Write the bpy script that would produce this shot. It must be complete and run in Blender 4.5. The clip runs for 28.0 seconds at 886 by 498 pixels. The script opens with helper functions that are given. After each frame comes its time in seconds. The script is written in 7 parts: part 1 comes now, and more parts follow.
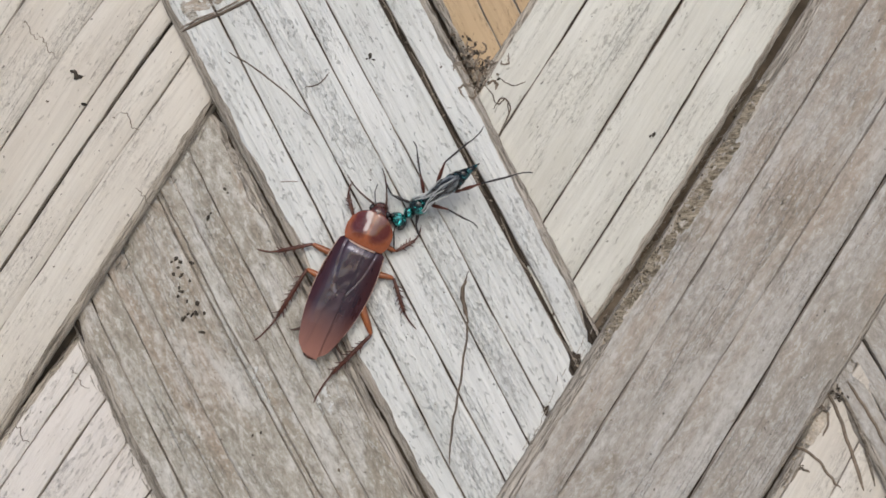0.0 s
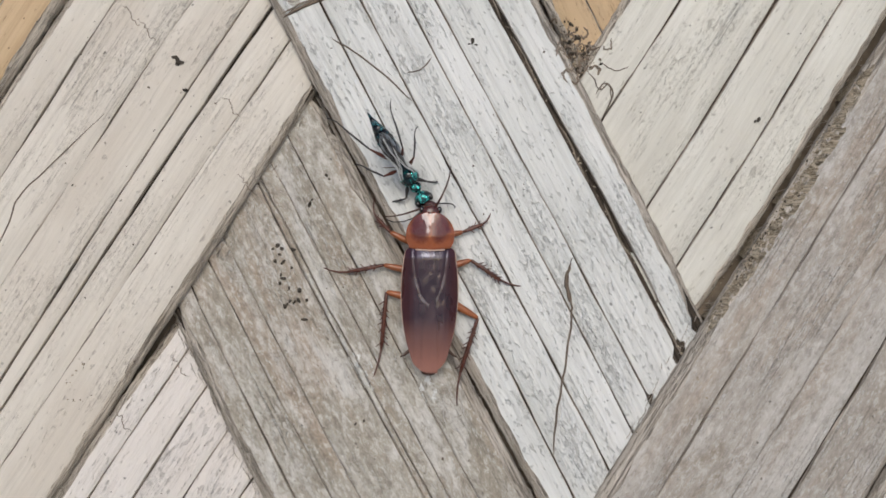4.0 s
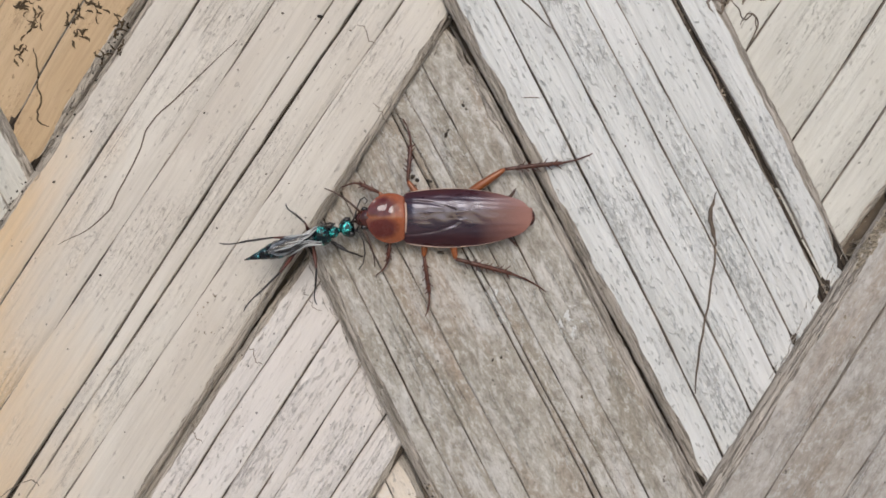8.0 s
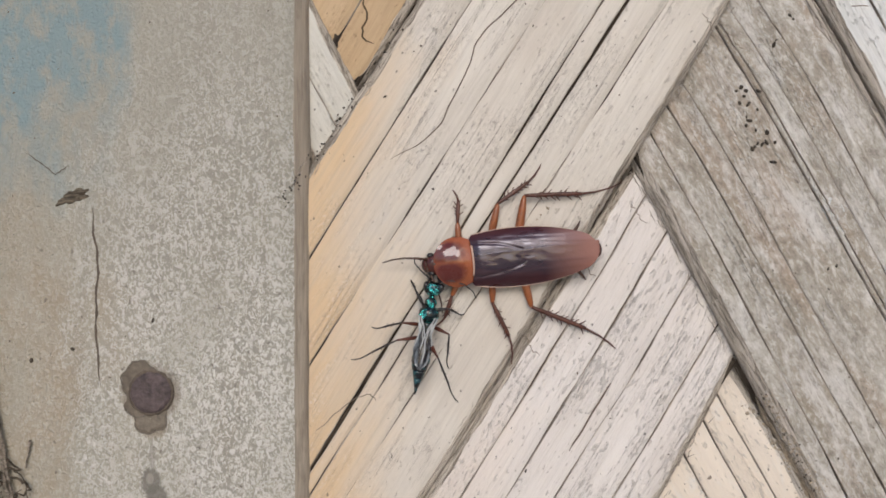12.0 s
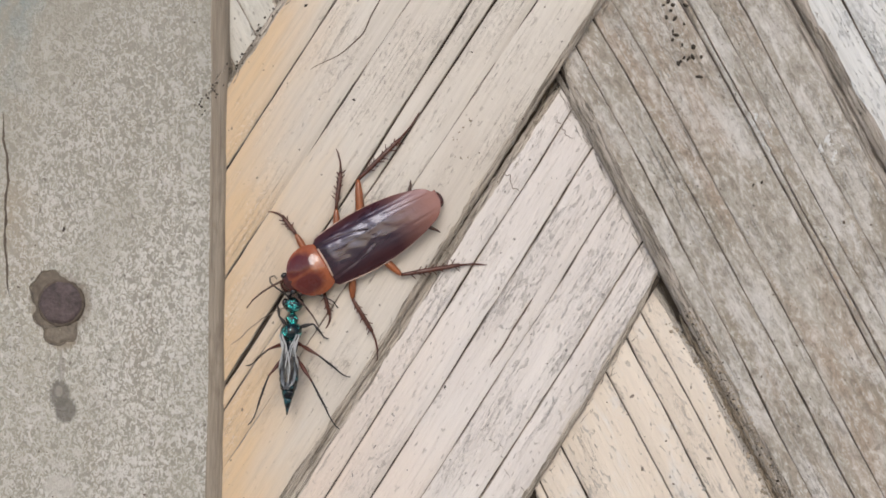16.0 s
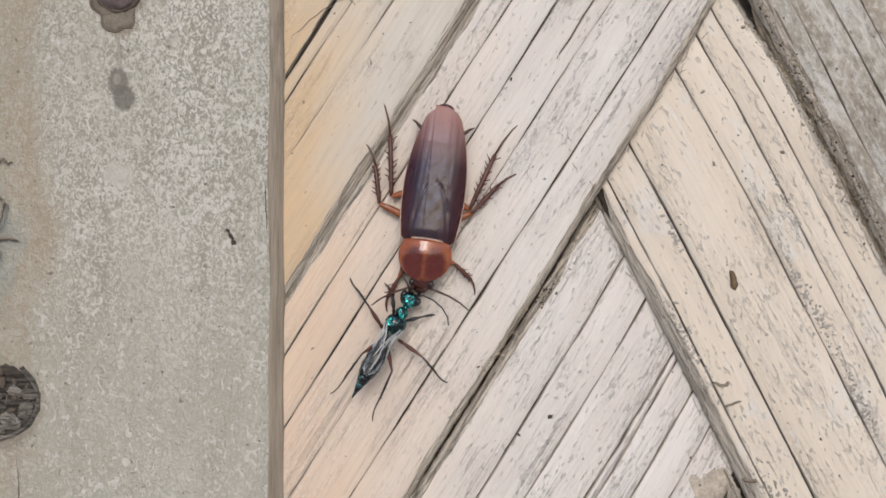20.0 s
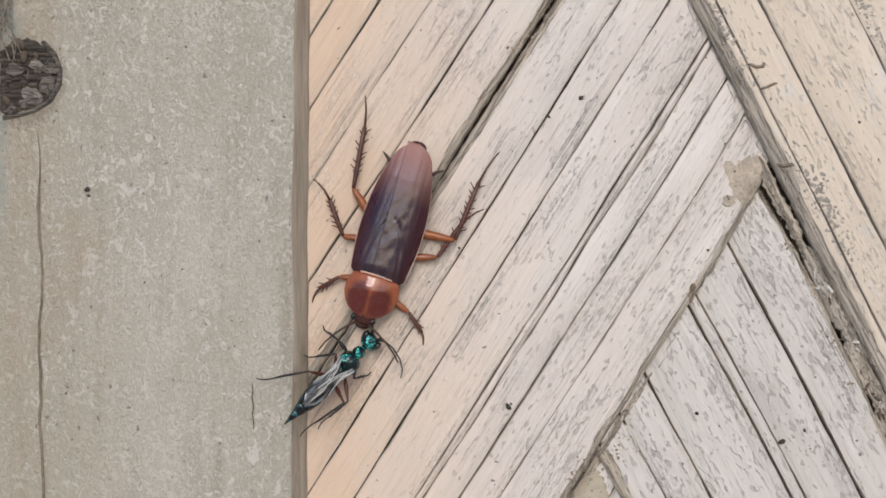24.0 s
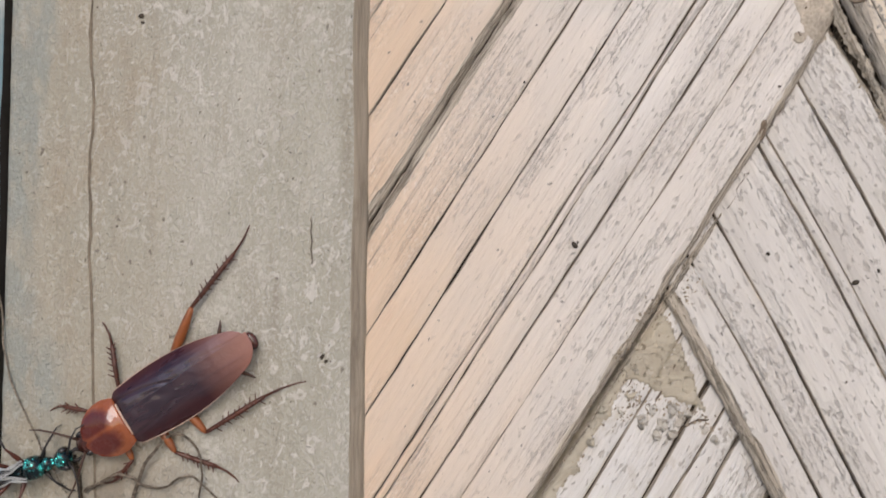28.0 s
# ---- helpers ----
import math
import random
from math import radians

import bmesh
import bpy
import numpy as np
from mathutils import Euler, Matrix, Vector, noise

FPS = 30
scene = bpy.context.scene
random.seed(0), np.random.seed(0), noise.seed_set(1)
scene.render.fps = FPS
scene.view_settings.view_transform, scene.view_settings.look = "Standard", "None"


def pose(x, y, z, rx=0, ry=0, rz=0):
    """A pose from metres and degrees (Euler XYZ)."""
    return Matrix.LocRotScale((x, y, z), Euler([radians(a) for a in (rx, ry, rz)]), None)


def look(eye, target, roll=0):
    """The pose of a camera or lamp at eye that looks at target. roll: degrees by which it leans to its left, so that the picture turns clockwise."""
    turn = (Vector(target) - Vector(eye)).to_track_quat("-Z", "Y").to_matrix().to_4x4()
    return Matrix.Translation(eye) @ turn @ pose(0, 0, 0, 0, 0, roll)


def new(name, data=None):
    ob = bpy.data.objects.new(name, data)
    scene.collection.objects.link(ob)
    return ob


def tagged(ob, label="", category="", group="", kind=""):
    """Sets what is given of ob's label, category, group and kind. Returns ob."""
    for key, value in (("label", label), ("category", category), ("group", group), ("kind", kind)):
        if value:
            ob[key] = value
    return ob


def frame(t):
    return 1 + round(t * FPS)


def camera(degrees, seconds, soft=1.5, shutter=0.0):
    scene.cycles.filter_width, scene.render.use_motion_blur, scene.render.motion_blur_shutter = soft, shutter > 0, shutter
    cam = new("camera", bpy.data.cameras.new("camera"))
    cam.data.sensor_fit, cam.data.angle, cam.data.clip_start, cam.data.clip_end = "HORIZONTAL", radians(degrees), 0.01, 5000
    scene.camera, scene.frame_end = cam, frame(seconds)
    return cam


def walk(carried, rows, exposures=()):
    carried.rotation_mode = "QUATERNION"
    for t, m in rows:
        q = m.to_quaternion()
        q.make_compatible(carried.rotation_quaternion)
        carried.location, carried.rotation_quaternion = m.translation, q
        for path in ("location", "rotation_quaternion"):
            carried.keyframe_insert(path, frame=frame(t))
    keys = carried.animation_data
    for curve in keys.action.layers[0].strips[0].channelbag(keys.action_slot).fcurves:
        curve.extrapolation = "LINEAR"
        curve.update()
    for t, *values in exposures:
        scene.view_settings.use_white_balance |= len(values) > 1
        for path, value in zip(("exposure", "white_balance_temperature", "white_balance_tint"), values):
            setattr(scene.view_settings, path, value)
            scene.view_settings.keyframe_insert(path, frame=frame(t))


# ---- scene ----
cam = camera(62, 28.0, soft=1.65, shutter=0.15)
walk(cam, [
    (0, pose(0.05081, -0.17145, -0.03404, 91.022, 0.111, -1.027)),
    (0.5, pose(0.04920, -0.17081, -0.03473, 90.859, 0.146, -0.839)),
    (1, pose(0.04661, -0.16989, -0.03617, 90.929, 0.193, -0.793)),
    (1.5, pose(0.04816, -0.16931, -0.03863, 91.012, 0.317, -0.831)),
    (2, pose(0.04271, -0.16963, -0.03750, 91.108, 0.395, -0.926)),
    (2.5, pose(0.03943, -0.16995, -0.03726, 91.040, 0.446, -0.811)),
    (4.5, pose(0.02370, -0.16873, -0.03907, 91.397, -0.047, -0.763)),
    (5, pose(0.01957, -0.16749, -0.04548, 91.254, -0.292, -0.740)),
    (5.5, pose(0.01384, -0.16682, -0.04405, 91.390, -0.360, -0.699)),
    (6, pose(0.01229, -0.16610, -0.04506, 91.272, -0.351, -0.629)),
    (6.5, pose(0.00655, -0.16532, -0.04709, 91.441, -0.254, -0.508)),
    (7, pose(0.00840, -0.16480, -0.05182, 90.933, -0.211, -0.485)),
    (7.5, pose(0.00115, -0.16470, -0.05522, 91.182, -0.254, -0.350)),
    (8, pose(-0.00194, -0.16427, -0.05251, 91.124, -0.347, -0.247)),
    (8.5, pose(-0.00726, -0.16342, -0.05410, 90.926, -0.125, -0.143)),
    (9, pose(-0.01619, -0.16287, -0.05402, 91.345, 0.462, -0.227)),
    (9.5, pose(-0.03695, -0.16262, -0.05668, 90.922, 0.421, 0.203)),
    (10, pose(-0.05025, -0.16215, -0.06262, 91.355, 0.288, 0.027)),
    (10.5, pose(-0.05756, -0.16202, -0.06867, 91.697, 0.190, 0.271)),
    (11, pose(-0.06658, -0.16296, -0.06258, 91.528, 0.069, 0.291)),
    (11.5, pose(-0.07150, -0.16338, -0.06766, 91.499, 0.302, 0.339)),
    (13.5, pose(-0.07973, -0.16350, -0.08050, 91.371, 0.284, -0.398)),
    (14, pose(-0.07603, -0.16242, -0.08507, 91.296, 0.198, -0.447)),
    (14.5, pose(-0.06443, -0.16014, -0.09461, 91.129, 0.151, -0.679)),
    (15, pose(-0.06266, -0.15877, -0.09568, 91.166, 0.501, -0.624)),
    (15.5, pose(-0.05986, -0.15941, -0.09256, 91.228, 0.462, -0.600)),
    (16, pose(-0.05949, -0.16007, -0.09237, 91.555, -0.142, -0.603)),
    (16.5, pose(-0.07499, -0.15920, -0.09482, 91.422, 0.139, -0.391)),
    (17, pose(-0.09046, -0.15887, -0.10754, 91.073, -0.069, 0.076)),
    (17.5, pose(-0.08746, -0.15801, -0.10949, 90.771, 0.094, 0.185)),
    (18, pose(-0.07352, -0.15672, -0.11258, 90.842, 0.158, -0.047)),
    (18.5, pose(-0.07245, -0.15517, -0.13683, 90.587, 0.470, -0.336)),
    (19, pose(-0.06953, -0.15482, -0.13779, 90.824, 0.258, -0.236)),
    (19.5, pose(-0.06654, -0.15396, -0.15653, 90.566, -0.090, -0.403)),
    (20, pose(-0.07221, -0.15483, -0.15484, 90.472, -0.007, -0.208)),
    (20.5, pose(-0.07190, -0.15532, -0.15682, 90.423, -0.325, -0.238)),
    (21, pose(-0.06645, -0.15375, -0.17038, 90.519, -0.147, -0.372)),
    (21.5, pose(-0.06073, -0.15200, -0.19093, 90.567, 0.176, -0.996)),
    (22, pose(-0.07186, -0.15098, -0.20906, 90.440, -0.117, -0.934)),
    (22.5, pose(-0.07551, -0.15074, -0.21751, 90.391, -0.262, -0.843)),
    (24.5, pose(-0.07796, -0.15094, -0.22321, 90.682, -0.167, 0.507)),
    (25, pose(-0.08388, -0.15000, -0.22682, 90.439, -0.181, 0.043)),
    (25.5, pose(-0.09678, -0.14953, -0.23158, 90.163, -0.423, 0.001)),
    (26, pose(-0.09899, -0.14913, -0.24156, 90.350, -0.346, 0.288)),
    (26.3, pose(-0.10160, -0.14950, -0.23730, 90.500, -0.250, 0.270)),
    (26.5, pose(-0.09758, -0.14973, -0.23673, 90.601, -0.182, 0.255)),
    (27, pose(-0.09024, -0.14890, -0.24328, 90.895, -0.095, -0.043)),
    (27.5, pose(-0.08241, -0.14808, -0.23827, 91.312, -0.416, -0.095)),
    (28, pose(-0.09068, -0.14560, -0.25657, 91.489, -0.549, -0.301)),
], exposures=[(0.0, -0.08, 6500, 10), (7.0, -0.08, 6500, 10.5), (9.0, -0.09, 6620, 12), (14.0, -0.02, 6640, 12.5), (18.0, -0.04, 6580, 12), (22.0, -0.04, 6500, 11.5), (25.0, -0.05, 6660, 13), (28.0, -0.05, 6740, 13.5)])

# ---- light: a bright overcast sky, in open shade ----
world = bpy.data.worlds.new("sky")
scene.world = world
world.use_nodes = True
sky = world.node_tree.nodes.new("ShaderNodeTexSky")
sky.sky_type, sky.sun_disc = "NISHITA", False
sky.sun_elevation, sky.sun_rotation = radians(34), radians(172)
sky.air_density, sky.dust_density, sky.ozone_density = 1.0, 2.0, 1.3
background = world.node_tree.nodes["Background"]
world.node_tree.links.new(sky.outputs[0], background.inputs["Color"])
background.inputs["Strength"].default_value = 0.15
sun = new("sun", bpy.data.lights.new("sun", "SUN"))
sun.data.energy, sun.data.angle, sun.data.color = 1.15, radians(26), (1.0, 0.975, 0.945)
sun.matrix_world = look((-0.4, -2.6, 1.75), (0, 0, 0))

MM = 0.001
BOARD_X = -104.8      # mm, where the frame board meets the bamboo
BOARD_H = 2.4         # mm, how far the board stands proud


# ---- materials ----
def nodes_of(name):
    mat = bpy.data.materials.new(name)
    mat.use_nodes = True
    nt = mat.node_tree
    nt.nodes.clear()
    out = nt.nodes.new("ShaderNodeOutputMaterial")
    bsdf = nt.nodes.new("ShaderNodeBsdfPrincipled")
    nt.links.new(bsdf.outputs[0], out.inputs[0])
    return mat, nt, bsdf


def coords(nt, scale, rotation=(0, 0, 0), jitter=0.0):
    tc = nt.nodes.new("ShaderNodeTexCoord")
    mp = nt.nodes.new("ShaderNodeMapping")
    mp.inputs["Scale"].default_value = scale
    mp.inputs["Rotation"].default_value = rotation
    src = tc.outputs["Object"]
    if jitter:
        info = nt.nodes.new("ShaderNodeObjectInfo")
        mul = nt.nodes.new("ShaderNodeMath")
        mul.operation = "MULTIPLY"
        mul.inputs[1].default_value = jitter
        nt.links.new(info.outputs["Random"], mul.inputs[0])
        add = nt.nodes.new("ShaderNodeVectorMath")
        add.operation = "ADD"
        nt.links.new(src, add.inputs[0])
        nt.links.new(mul.outputs[0], add.inputs[1])
        src = add.outputs[0]
    nt.links.new(src, mp.inputs["Vector"])
    return mp.outputs[0]


def noise_of(nt, vec, scale=1.0, detail=4.0, rough=0.55, distortion=0.0):
    n = nt.nodes.new("ShaderNodeTexNoise")
    n.inputs["Scale"].default_value = scale
    n.inputs["Detail"].default_value = detail
    n.inputs["Roughness"].default_value = rough
    n.inputs["Distortion"].default_value = distortion
    nt.links.new(vec, n.inputs["Vector"])
    return n.outputs["Fac"]


def ramp(nt, fac, lo, hi, a=0.0, b=1.0):
    r = nt.nodes.new("ShaderNodeMapRange")
    r.clamp = True
    r.inputs["From Min"].default_value, r.inputs["From Max"].default_value = lo, hi
    r.inputs["To Min"].default_value, r.inputs["To Max"].default_value = a, b
    nt.links.new(fac, r.inputs["Value"])
    return r.outputs[0]


def mix(nt, fac, a, b):
    m = nt.nodes.new("ShaderNodeMix")
    m.data_type = "RGBA"
    for socket, v in ((m.inputs[0], fac), (m.inputs[6], a), (m.inputs[7], b)):
        if isinstance(v, (int, float)):
            socket.default_value = v
        elif isinstance(v, tuple):
            socket.default_value = (*v, 1)
        else:
            nt.links.new(v, socket)
    return m.outputs[2]


def math_of(nt, op, a, b):
    m = nt.nodes.new("ShaderNodeMath")
    m.operation = op
    for socket, v in zip(m.inputs, (a, b)):
        if isinstance(v, (int, float)):
            socket.default_value = v
        else:
            nt.links.new(v, socket)
    return m.outputs[0]


def bump_of(nt, bsdf, height, distance, strength=1.0):
    b = nt.nodes.new("ShaderNodeBump")
    b.inputs["Distance"].default_value = distance
    b.inputs["Strength"].default_value = strength
    nt.links.new(height, b.inputs["Height"])
    nt.links.new(b.outputs[0], bsdf.inputs["Normal"])


def bamboo(name, light, dark, fleck, flecks=0.5, blotch=None, blotch_at=0.6, scale_colour=None, grain=0.0, streaks=0.26, fresh=None, fresh_x=(-104, -80), relief=1.0):
    """Weathered split bamboo; the grain runs along the local x axis. flecks: 0 few to 1 many. fresh: colour towards the sheltered frame."""
    mat, nt, bsdf = nodes_of(name)
    long_grain = noise_of(nt, coords(nt, (28, 900, 300), jitter=0.9), 1, 5, 0.65)
    tone = noise_of(nt, coords(nt, (22, 70, 70), jitter=2.0), 1, 4, 0.6)
    fine = noise_of(nt, coords(nt, (160, 3200, 600), jitter=0.7), 1, 3, 0.6)
    col = mix(nt, ramp(nt, tone, 0.35, 0.68), light, dark)
    if fresh:
        geo = nt.nodes.new("ShaderNodeNewGeometry")
        sep = nt.nodes.new("ShaderNodeSeparateXYZ")
        nt.links.new(geo.outputs["Position"], sep.inputs[0])
        wob = math_of(nt, "MULTIPLY", math_of(nt, "SUBTRACT", tone, 0.5), 0.05)
        near = ramp(nt, math_of(nt, "ADD", sep.outputs[0], wob), fresh_x[0] * MM, fresh_x[1] * MM, 1.0, 0.0)
        col = mix(nt, near, col, fresh)
    if blotch:
        spots = noise_of(nt, coords(nt, (45 if grain else 60, 120, 90), jitter=1.3), 1, 6, 0.7, 0.6)
        col = mix(nt, ramp(nt, spots, blotch_at, blotch_at + 0.12, 0, 0.8), col, blotch)
    streak = ramp(nt, long_grain, 0.30, 0.55, 0.0, 1.0)
    col = mix(nt, math_of(nt, "MULTIPLY", math_of(nt, "SUBTRACT", 1.0, streak), streaks), col, fleck)
    if grain:
        rusty = noise_of(nt, coords(nt, (20, 80, 60), jitter=5.3), 1, 5, 0.65, 0.4)
        col = mix(nt, ramp(nt, rusty, 0.50, 0.64, 0, 0.65 * grain), col, (0.345, 0.26, 0.185))
        gritty = noise_of(nt, coords(nt, (330, 660, 560), jitter=1.9), 1, 7, 0.8, 0.3)
        col = mix(nt, ramp(nt, gritty, 0.515, 0.60, 0, 0.7 * grain), col, scale_colour)
        col = mix(nt, ramp(nt, gritty, 0.475, 0.39, 0, 0.62 * grain), col, fleck)
    chip = noise_of(nt, coords(nt, (520, 1200, 850), jitter=3.1), 1, 2, 0.5, 0.4)
    zone = noise_of(nt, coords(nt, (30, 90, 80), jitter=1.7), 1, 4, 0.65)
    lim = math_of(nt, "ADD", chip, math_of(nt, "MULTIPLY", zone, 0.45))
    top = 0.925 - 0.135 * flecks
    chips = ramp(nt, lim, top, top + 0.045)
    if fresh:
        chips = math_of(nt, "MULTIPLY", chips, math_of(nt, "SUBTRACT", 1.0, math_of(nt, "MULTIPLY", near, 0.9)))
    col = mix(nt, math_of(nt, "MULTIPLY", chips, 0.5), col, scale_colour or fleck)
    hair = noise_of(nt, coords(nt, (7, 1500, 300), jitter=2.7), 1, 2, 0.5)
    line = math_of(nt, "ABSOLUTE", math_of(nt, "SUBTRACT", hair, 0.5), 0)
    line = math_of(nt, "MULTIPLY", ramp(nt, line, 0.010, 0.002), ramp(nt, zone, 0.48, 0.6, 0.05, 0.6))
    col = mix(nt, line, col, tuple(0.6 * c for c in fleck))
    dots = noise_of(nt, coords(nt, (700, 900, 700), jitter=4.1), 1, 1, 0.4)
    col = mix(nt, ramp(nt, dots, 0.765, 0.80, 0, 0.75), col, tuple(0.35 * c for c in fleck))
    scaly = noise_of(nt, coords(nt, (900, 1500, 900), jitter=2.2), 1, 3, 0.6, 0.5)
    rough_zone = ramp(nt, zone, 0.47, 0.6)
    col = mix(nt, math_of(nt, "MULTIPLY", ramp(nt, scaly, 0.45, 0.37, 0, 0.34), rough_zone), col, fleck)
    col = mix(nt, math_of(nt, "MULTIPLY", ramp(nt, scaly, 0.55, 0.64, 0, 0.35), rough_zone), col, tuple(min(0.85, 1.15 * c) for c in light))
    nt.links.new(col, bsdf.inputs["Base Color"])
    bsdf.inputs["Roughness"].default_value = 0.72
    bsdf.inputs["Specular IOR Level"].default_value = 0.25
    h = math_of(nt, "MULTIPLY_ADD", long_grain, 0.8)
    h = math_of(nt, "ADD", h, math_of(nt, "MULTIPLY", fine, 0.3))
    h = math_of(nt, "SUBTRACT", h, math_of(nt, "MULTIPLY", chips, 0.45))
    h = math_of(nt, "SUBTRACT", h, math_of(nt, "MULTIPLY", line, 0.5))
    h = math_of(nt, "ADD", h, math_of(nt, "MULTIPLY", scaly, math_of(nt, "MULTIPLY", rough_zone, 0.7)))
    bump_of(nt, bsdf, h, 0.00035 * relief, 0.9)
    return mat


def fibre(name, a, b):
    """Raw torn edge of a bamboo strip, with coarse fibres along local x."""
    mat, nt, bsdf = nodes_of(name)
    g = noise_of(nt, coords(nt, (80, 1300, 1300), jitter=1.1), 1, 5, 0.75, 0.4)
    s = noise_of(nt, coords(nt, (70, 240, 240), jitter=2.3), 1, 5, 0.65)
    col = mix(nt, ramp(nt, g, 0.40, 0.60), a, b)
    fissure = noise_of(nt, coords(nt, (34, 1500, 1500), jitter=3.7), 1, 3, 0.6)
    cleft = ramp(nt, math_of(nt, "ABSOLUTE", math_of(nt, "SUBTRACT", fissure, 0.5), 0), 0.035, 0.008)
    col = mix(nt, ramp(nt, g, 0.57, 0.64, 0, 0.42), col, tuple(0.4 * c for c in b))
    col = mix(nt, ramp(nt, g, 0.43, 0.36, 0, 0.5), col, tuple(min(0.8, 1.35 * c) for c in a))
    col = mix(nt, math_of(nt, "MULTIPLY", cleft, 0.5), col, tuple(0.28 * c for c in b))
    col = mix(nt, ramp(nt, s, 0.57, 0.75, 0, 0.5), col, tuple(0.4 * c for c in b))
    nt.links.new(col, bsdf.inputs["Base Color"])
    bsdf.inputs["Roughness"].default_value = 0.85
    bsdf.inputs["Specular IOR Level"].default_value = 0.2
    bump_of(nt, bsdf, math_of(nt, "SUBTRACT", g, math_of(nt, "MULTIPLY", cleft, 0.7)), 0.0006, 1.0)
    return mat


def plain(name, colour, rough=0.5, metal=0.0, vary=0.25, scale=900, bump=0.0002, coat=0.0, spec=0.5):
    mat, nt, bsdf = nodes_of(name)
    n = noise_of(nt, coords(nt, (scale, scale, scale), jitter=1.0), 1, 4, 0.6)
    big = noise_of(nt, coords(nt, (scale / 6, scale / 6, scale / 6), jitter=1.0), 1, 3, 0.6)
    k = math_of(nt, "ADD", math_of(nt, "MULTIPLY", n, 0.5), math_of(nt, "MULTIPLY", big, 0.5))
    col = mix(nt, ramp(nt, k, 0.35, 0.65), tuple(c * (1 - vary) for c in colour), tuple(min(1, c * (1 + vary)) for c in colour))
    nt.links.new(col, bsdf.inputs["Base Color"])
    bsdf.inputs["Roughness"].default_value = rough
    bsdf.inputs["Metallic"].default_value = metal
    bsdf.inputs["Coat Weight"].default_value = coat
    bsdf.inputs["Specular IOR Level"].default_value = spec
    if bump:
        bump_of(nt, bsdf, n, bump, 0.6)
    return mat


FIBRE_TAN = fibre("fibre_tan", (0.60, 0.54, 0.455), (0.43, 0.375, 0.305))
FIBRE_GREY = fibre("fibre_grey", (0.52, 0.47, 0.41), (0.36, 0.318, 0.265))
FIBRE_PALE = fibre("fibre_pale", (0.56, 0.515, 0.45), (0.44, 0.395, 0.335))
# fibre beneath the laths, near black to carry the shade of the splits
UNDER = fibre("under_fibre_shade", (0.115, 0.092, 0.07), (0.055, 0.043, 0.034))
CREAM = bamboo("bamboo_cream", (0.65, 0.61, 0.54), (0.57, 0.52, 0.45), (0.34, 0.305, 0.26), 0.3, fresh=(0.61, 0.455, 0.29))
PALE = bamboo("bamboo_pale", (0.73, 0.69, 0.645), (0.64, 0.593, 0.543), (0.40, 0.37, 0.335), 0.52, fresh=(0.68, 0.53, 0.40), fresh_x=(-104, -58), streaks=0.15, relief=1.8)
CHALK = bamboo("bamboo_chalk", (0.735, 0.74, 0.72), (0.635, 0.645, 0.62), (0.36, 0.36, 0.342), 0.7, streaks=0.42, relief=1.9)
GREY = bamboo("bamboo_grey", (0.435, 0.412, 0.36), (0.295, 0.26, 0.205), (0.17, 0.145, 0.118), 0.3, blotch=(0.60, 0.585, 0.55), blotch_at=0.50, scale_colour=(0.63, 0.615, 0.575), grain=0.95, streaks=0.2, relief=1.6)
STONE = bamboo("bamboo_stone", (0.465, 0.44, 0.405), (0.315, 0.28, 0.238), (0.165, 0.148, 0.125), 0.3, blotch=(0.245, 0.205, 0.155), blotch_at=0.56, scale_colour=(0.58, 0.575, 0.555), grain=0.7, streaks=0.16, relief=1.5)
HONEY = bamboo("bamboo_honey", (0.715, 0.64, 0.54), (0.66, 0.578, 0.475), (0.37, 0.345, 0.31), 0.66, blotch=(0.67, 0.65, 0.61), blotch_at=0.55, streaks=0.13, relief=1.3)
AMBER = bamboo("bamboo_amber", (0.56, 0.415, 0.26), (0.49, 0.35, 0.205), (0.2, 0.13, 0.07), 0.15)
ASH = bamboo("bamboo_ash", (0.665, 0.64, 0.605), (0.575, 0.545, 0.51), (0.31, 0.285, 0.26), 0.85, blotch=(0.42, 0.41, 0.36), blotch_at=0.63, relief=1.4)

PEARL = bamboo("bamboo_pearl", (0.665, 0.65, 0.585), (0.58, 0.56, 0.495), (0.33, 0.31, 0.26), 0.25, relief=1.2)
DIRTY = bamboo("bamboo_dirty", (0.70, 0.685, 0.66), (0.60, 0.575, 0.54), (0.33, 0.29, 0.24), 0.6, blotch=(0.50, 0.455, 0.385), blotch_at=0.58, relief=2.2)


# ---- helpers for building ----
def link_mesh(name, bm, mats, parent=None, label="", smooth=True):
    me = bpy.data.meshes.new(name)
    bm.normal_update()
    bm.to_mesh(me)
    bm.free()
    for m in mats if isinstance(mats, (list, tuple)) else [mats]:
        me.materials.append(m)
    if smooth:
        for p in me.polygons:
            p.use_smooth = True
    ob = new(name, me)
    if parent:
        ob.parent = parent
    if label:
        ob["label"] = label
    return ob


def part(name, bm, material, parent, label="", smooth=True):
    return link_mesh(name, bm, material, parent, label, smooth)


def grid_mesh(bm, rows, slots=None, close=False):
    """Faces between rows of points; slots: material index per column gap."""
    vs = [[bm.verts.new(p) for p in row] for row in rows]
    n = len(vs[0])
    for a, b in zip(vs, vs[1:]):
        for j in range(n if close else n - 1):
            k = (j + 1) % n
            f = bm.faces.new((a[j], a[k], b[k], b[j]))
            if slots:
                f.material_index = slots[j]
    return vs


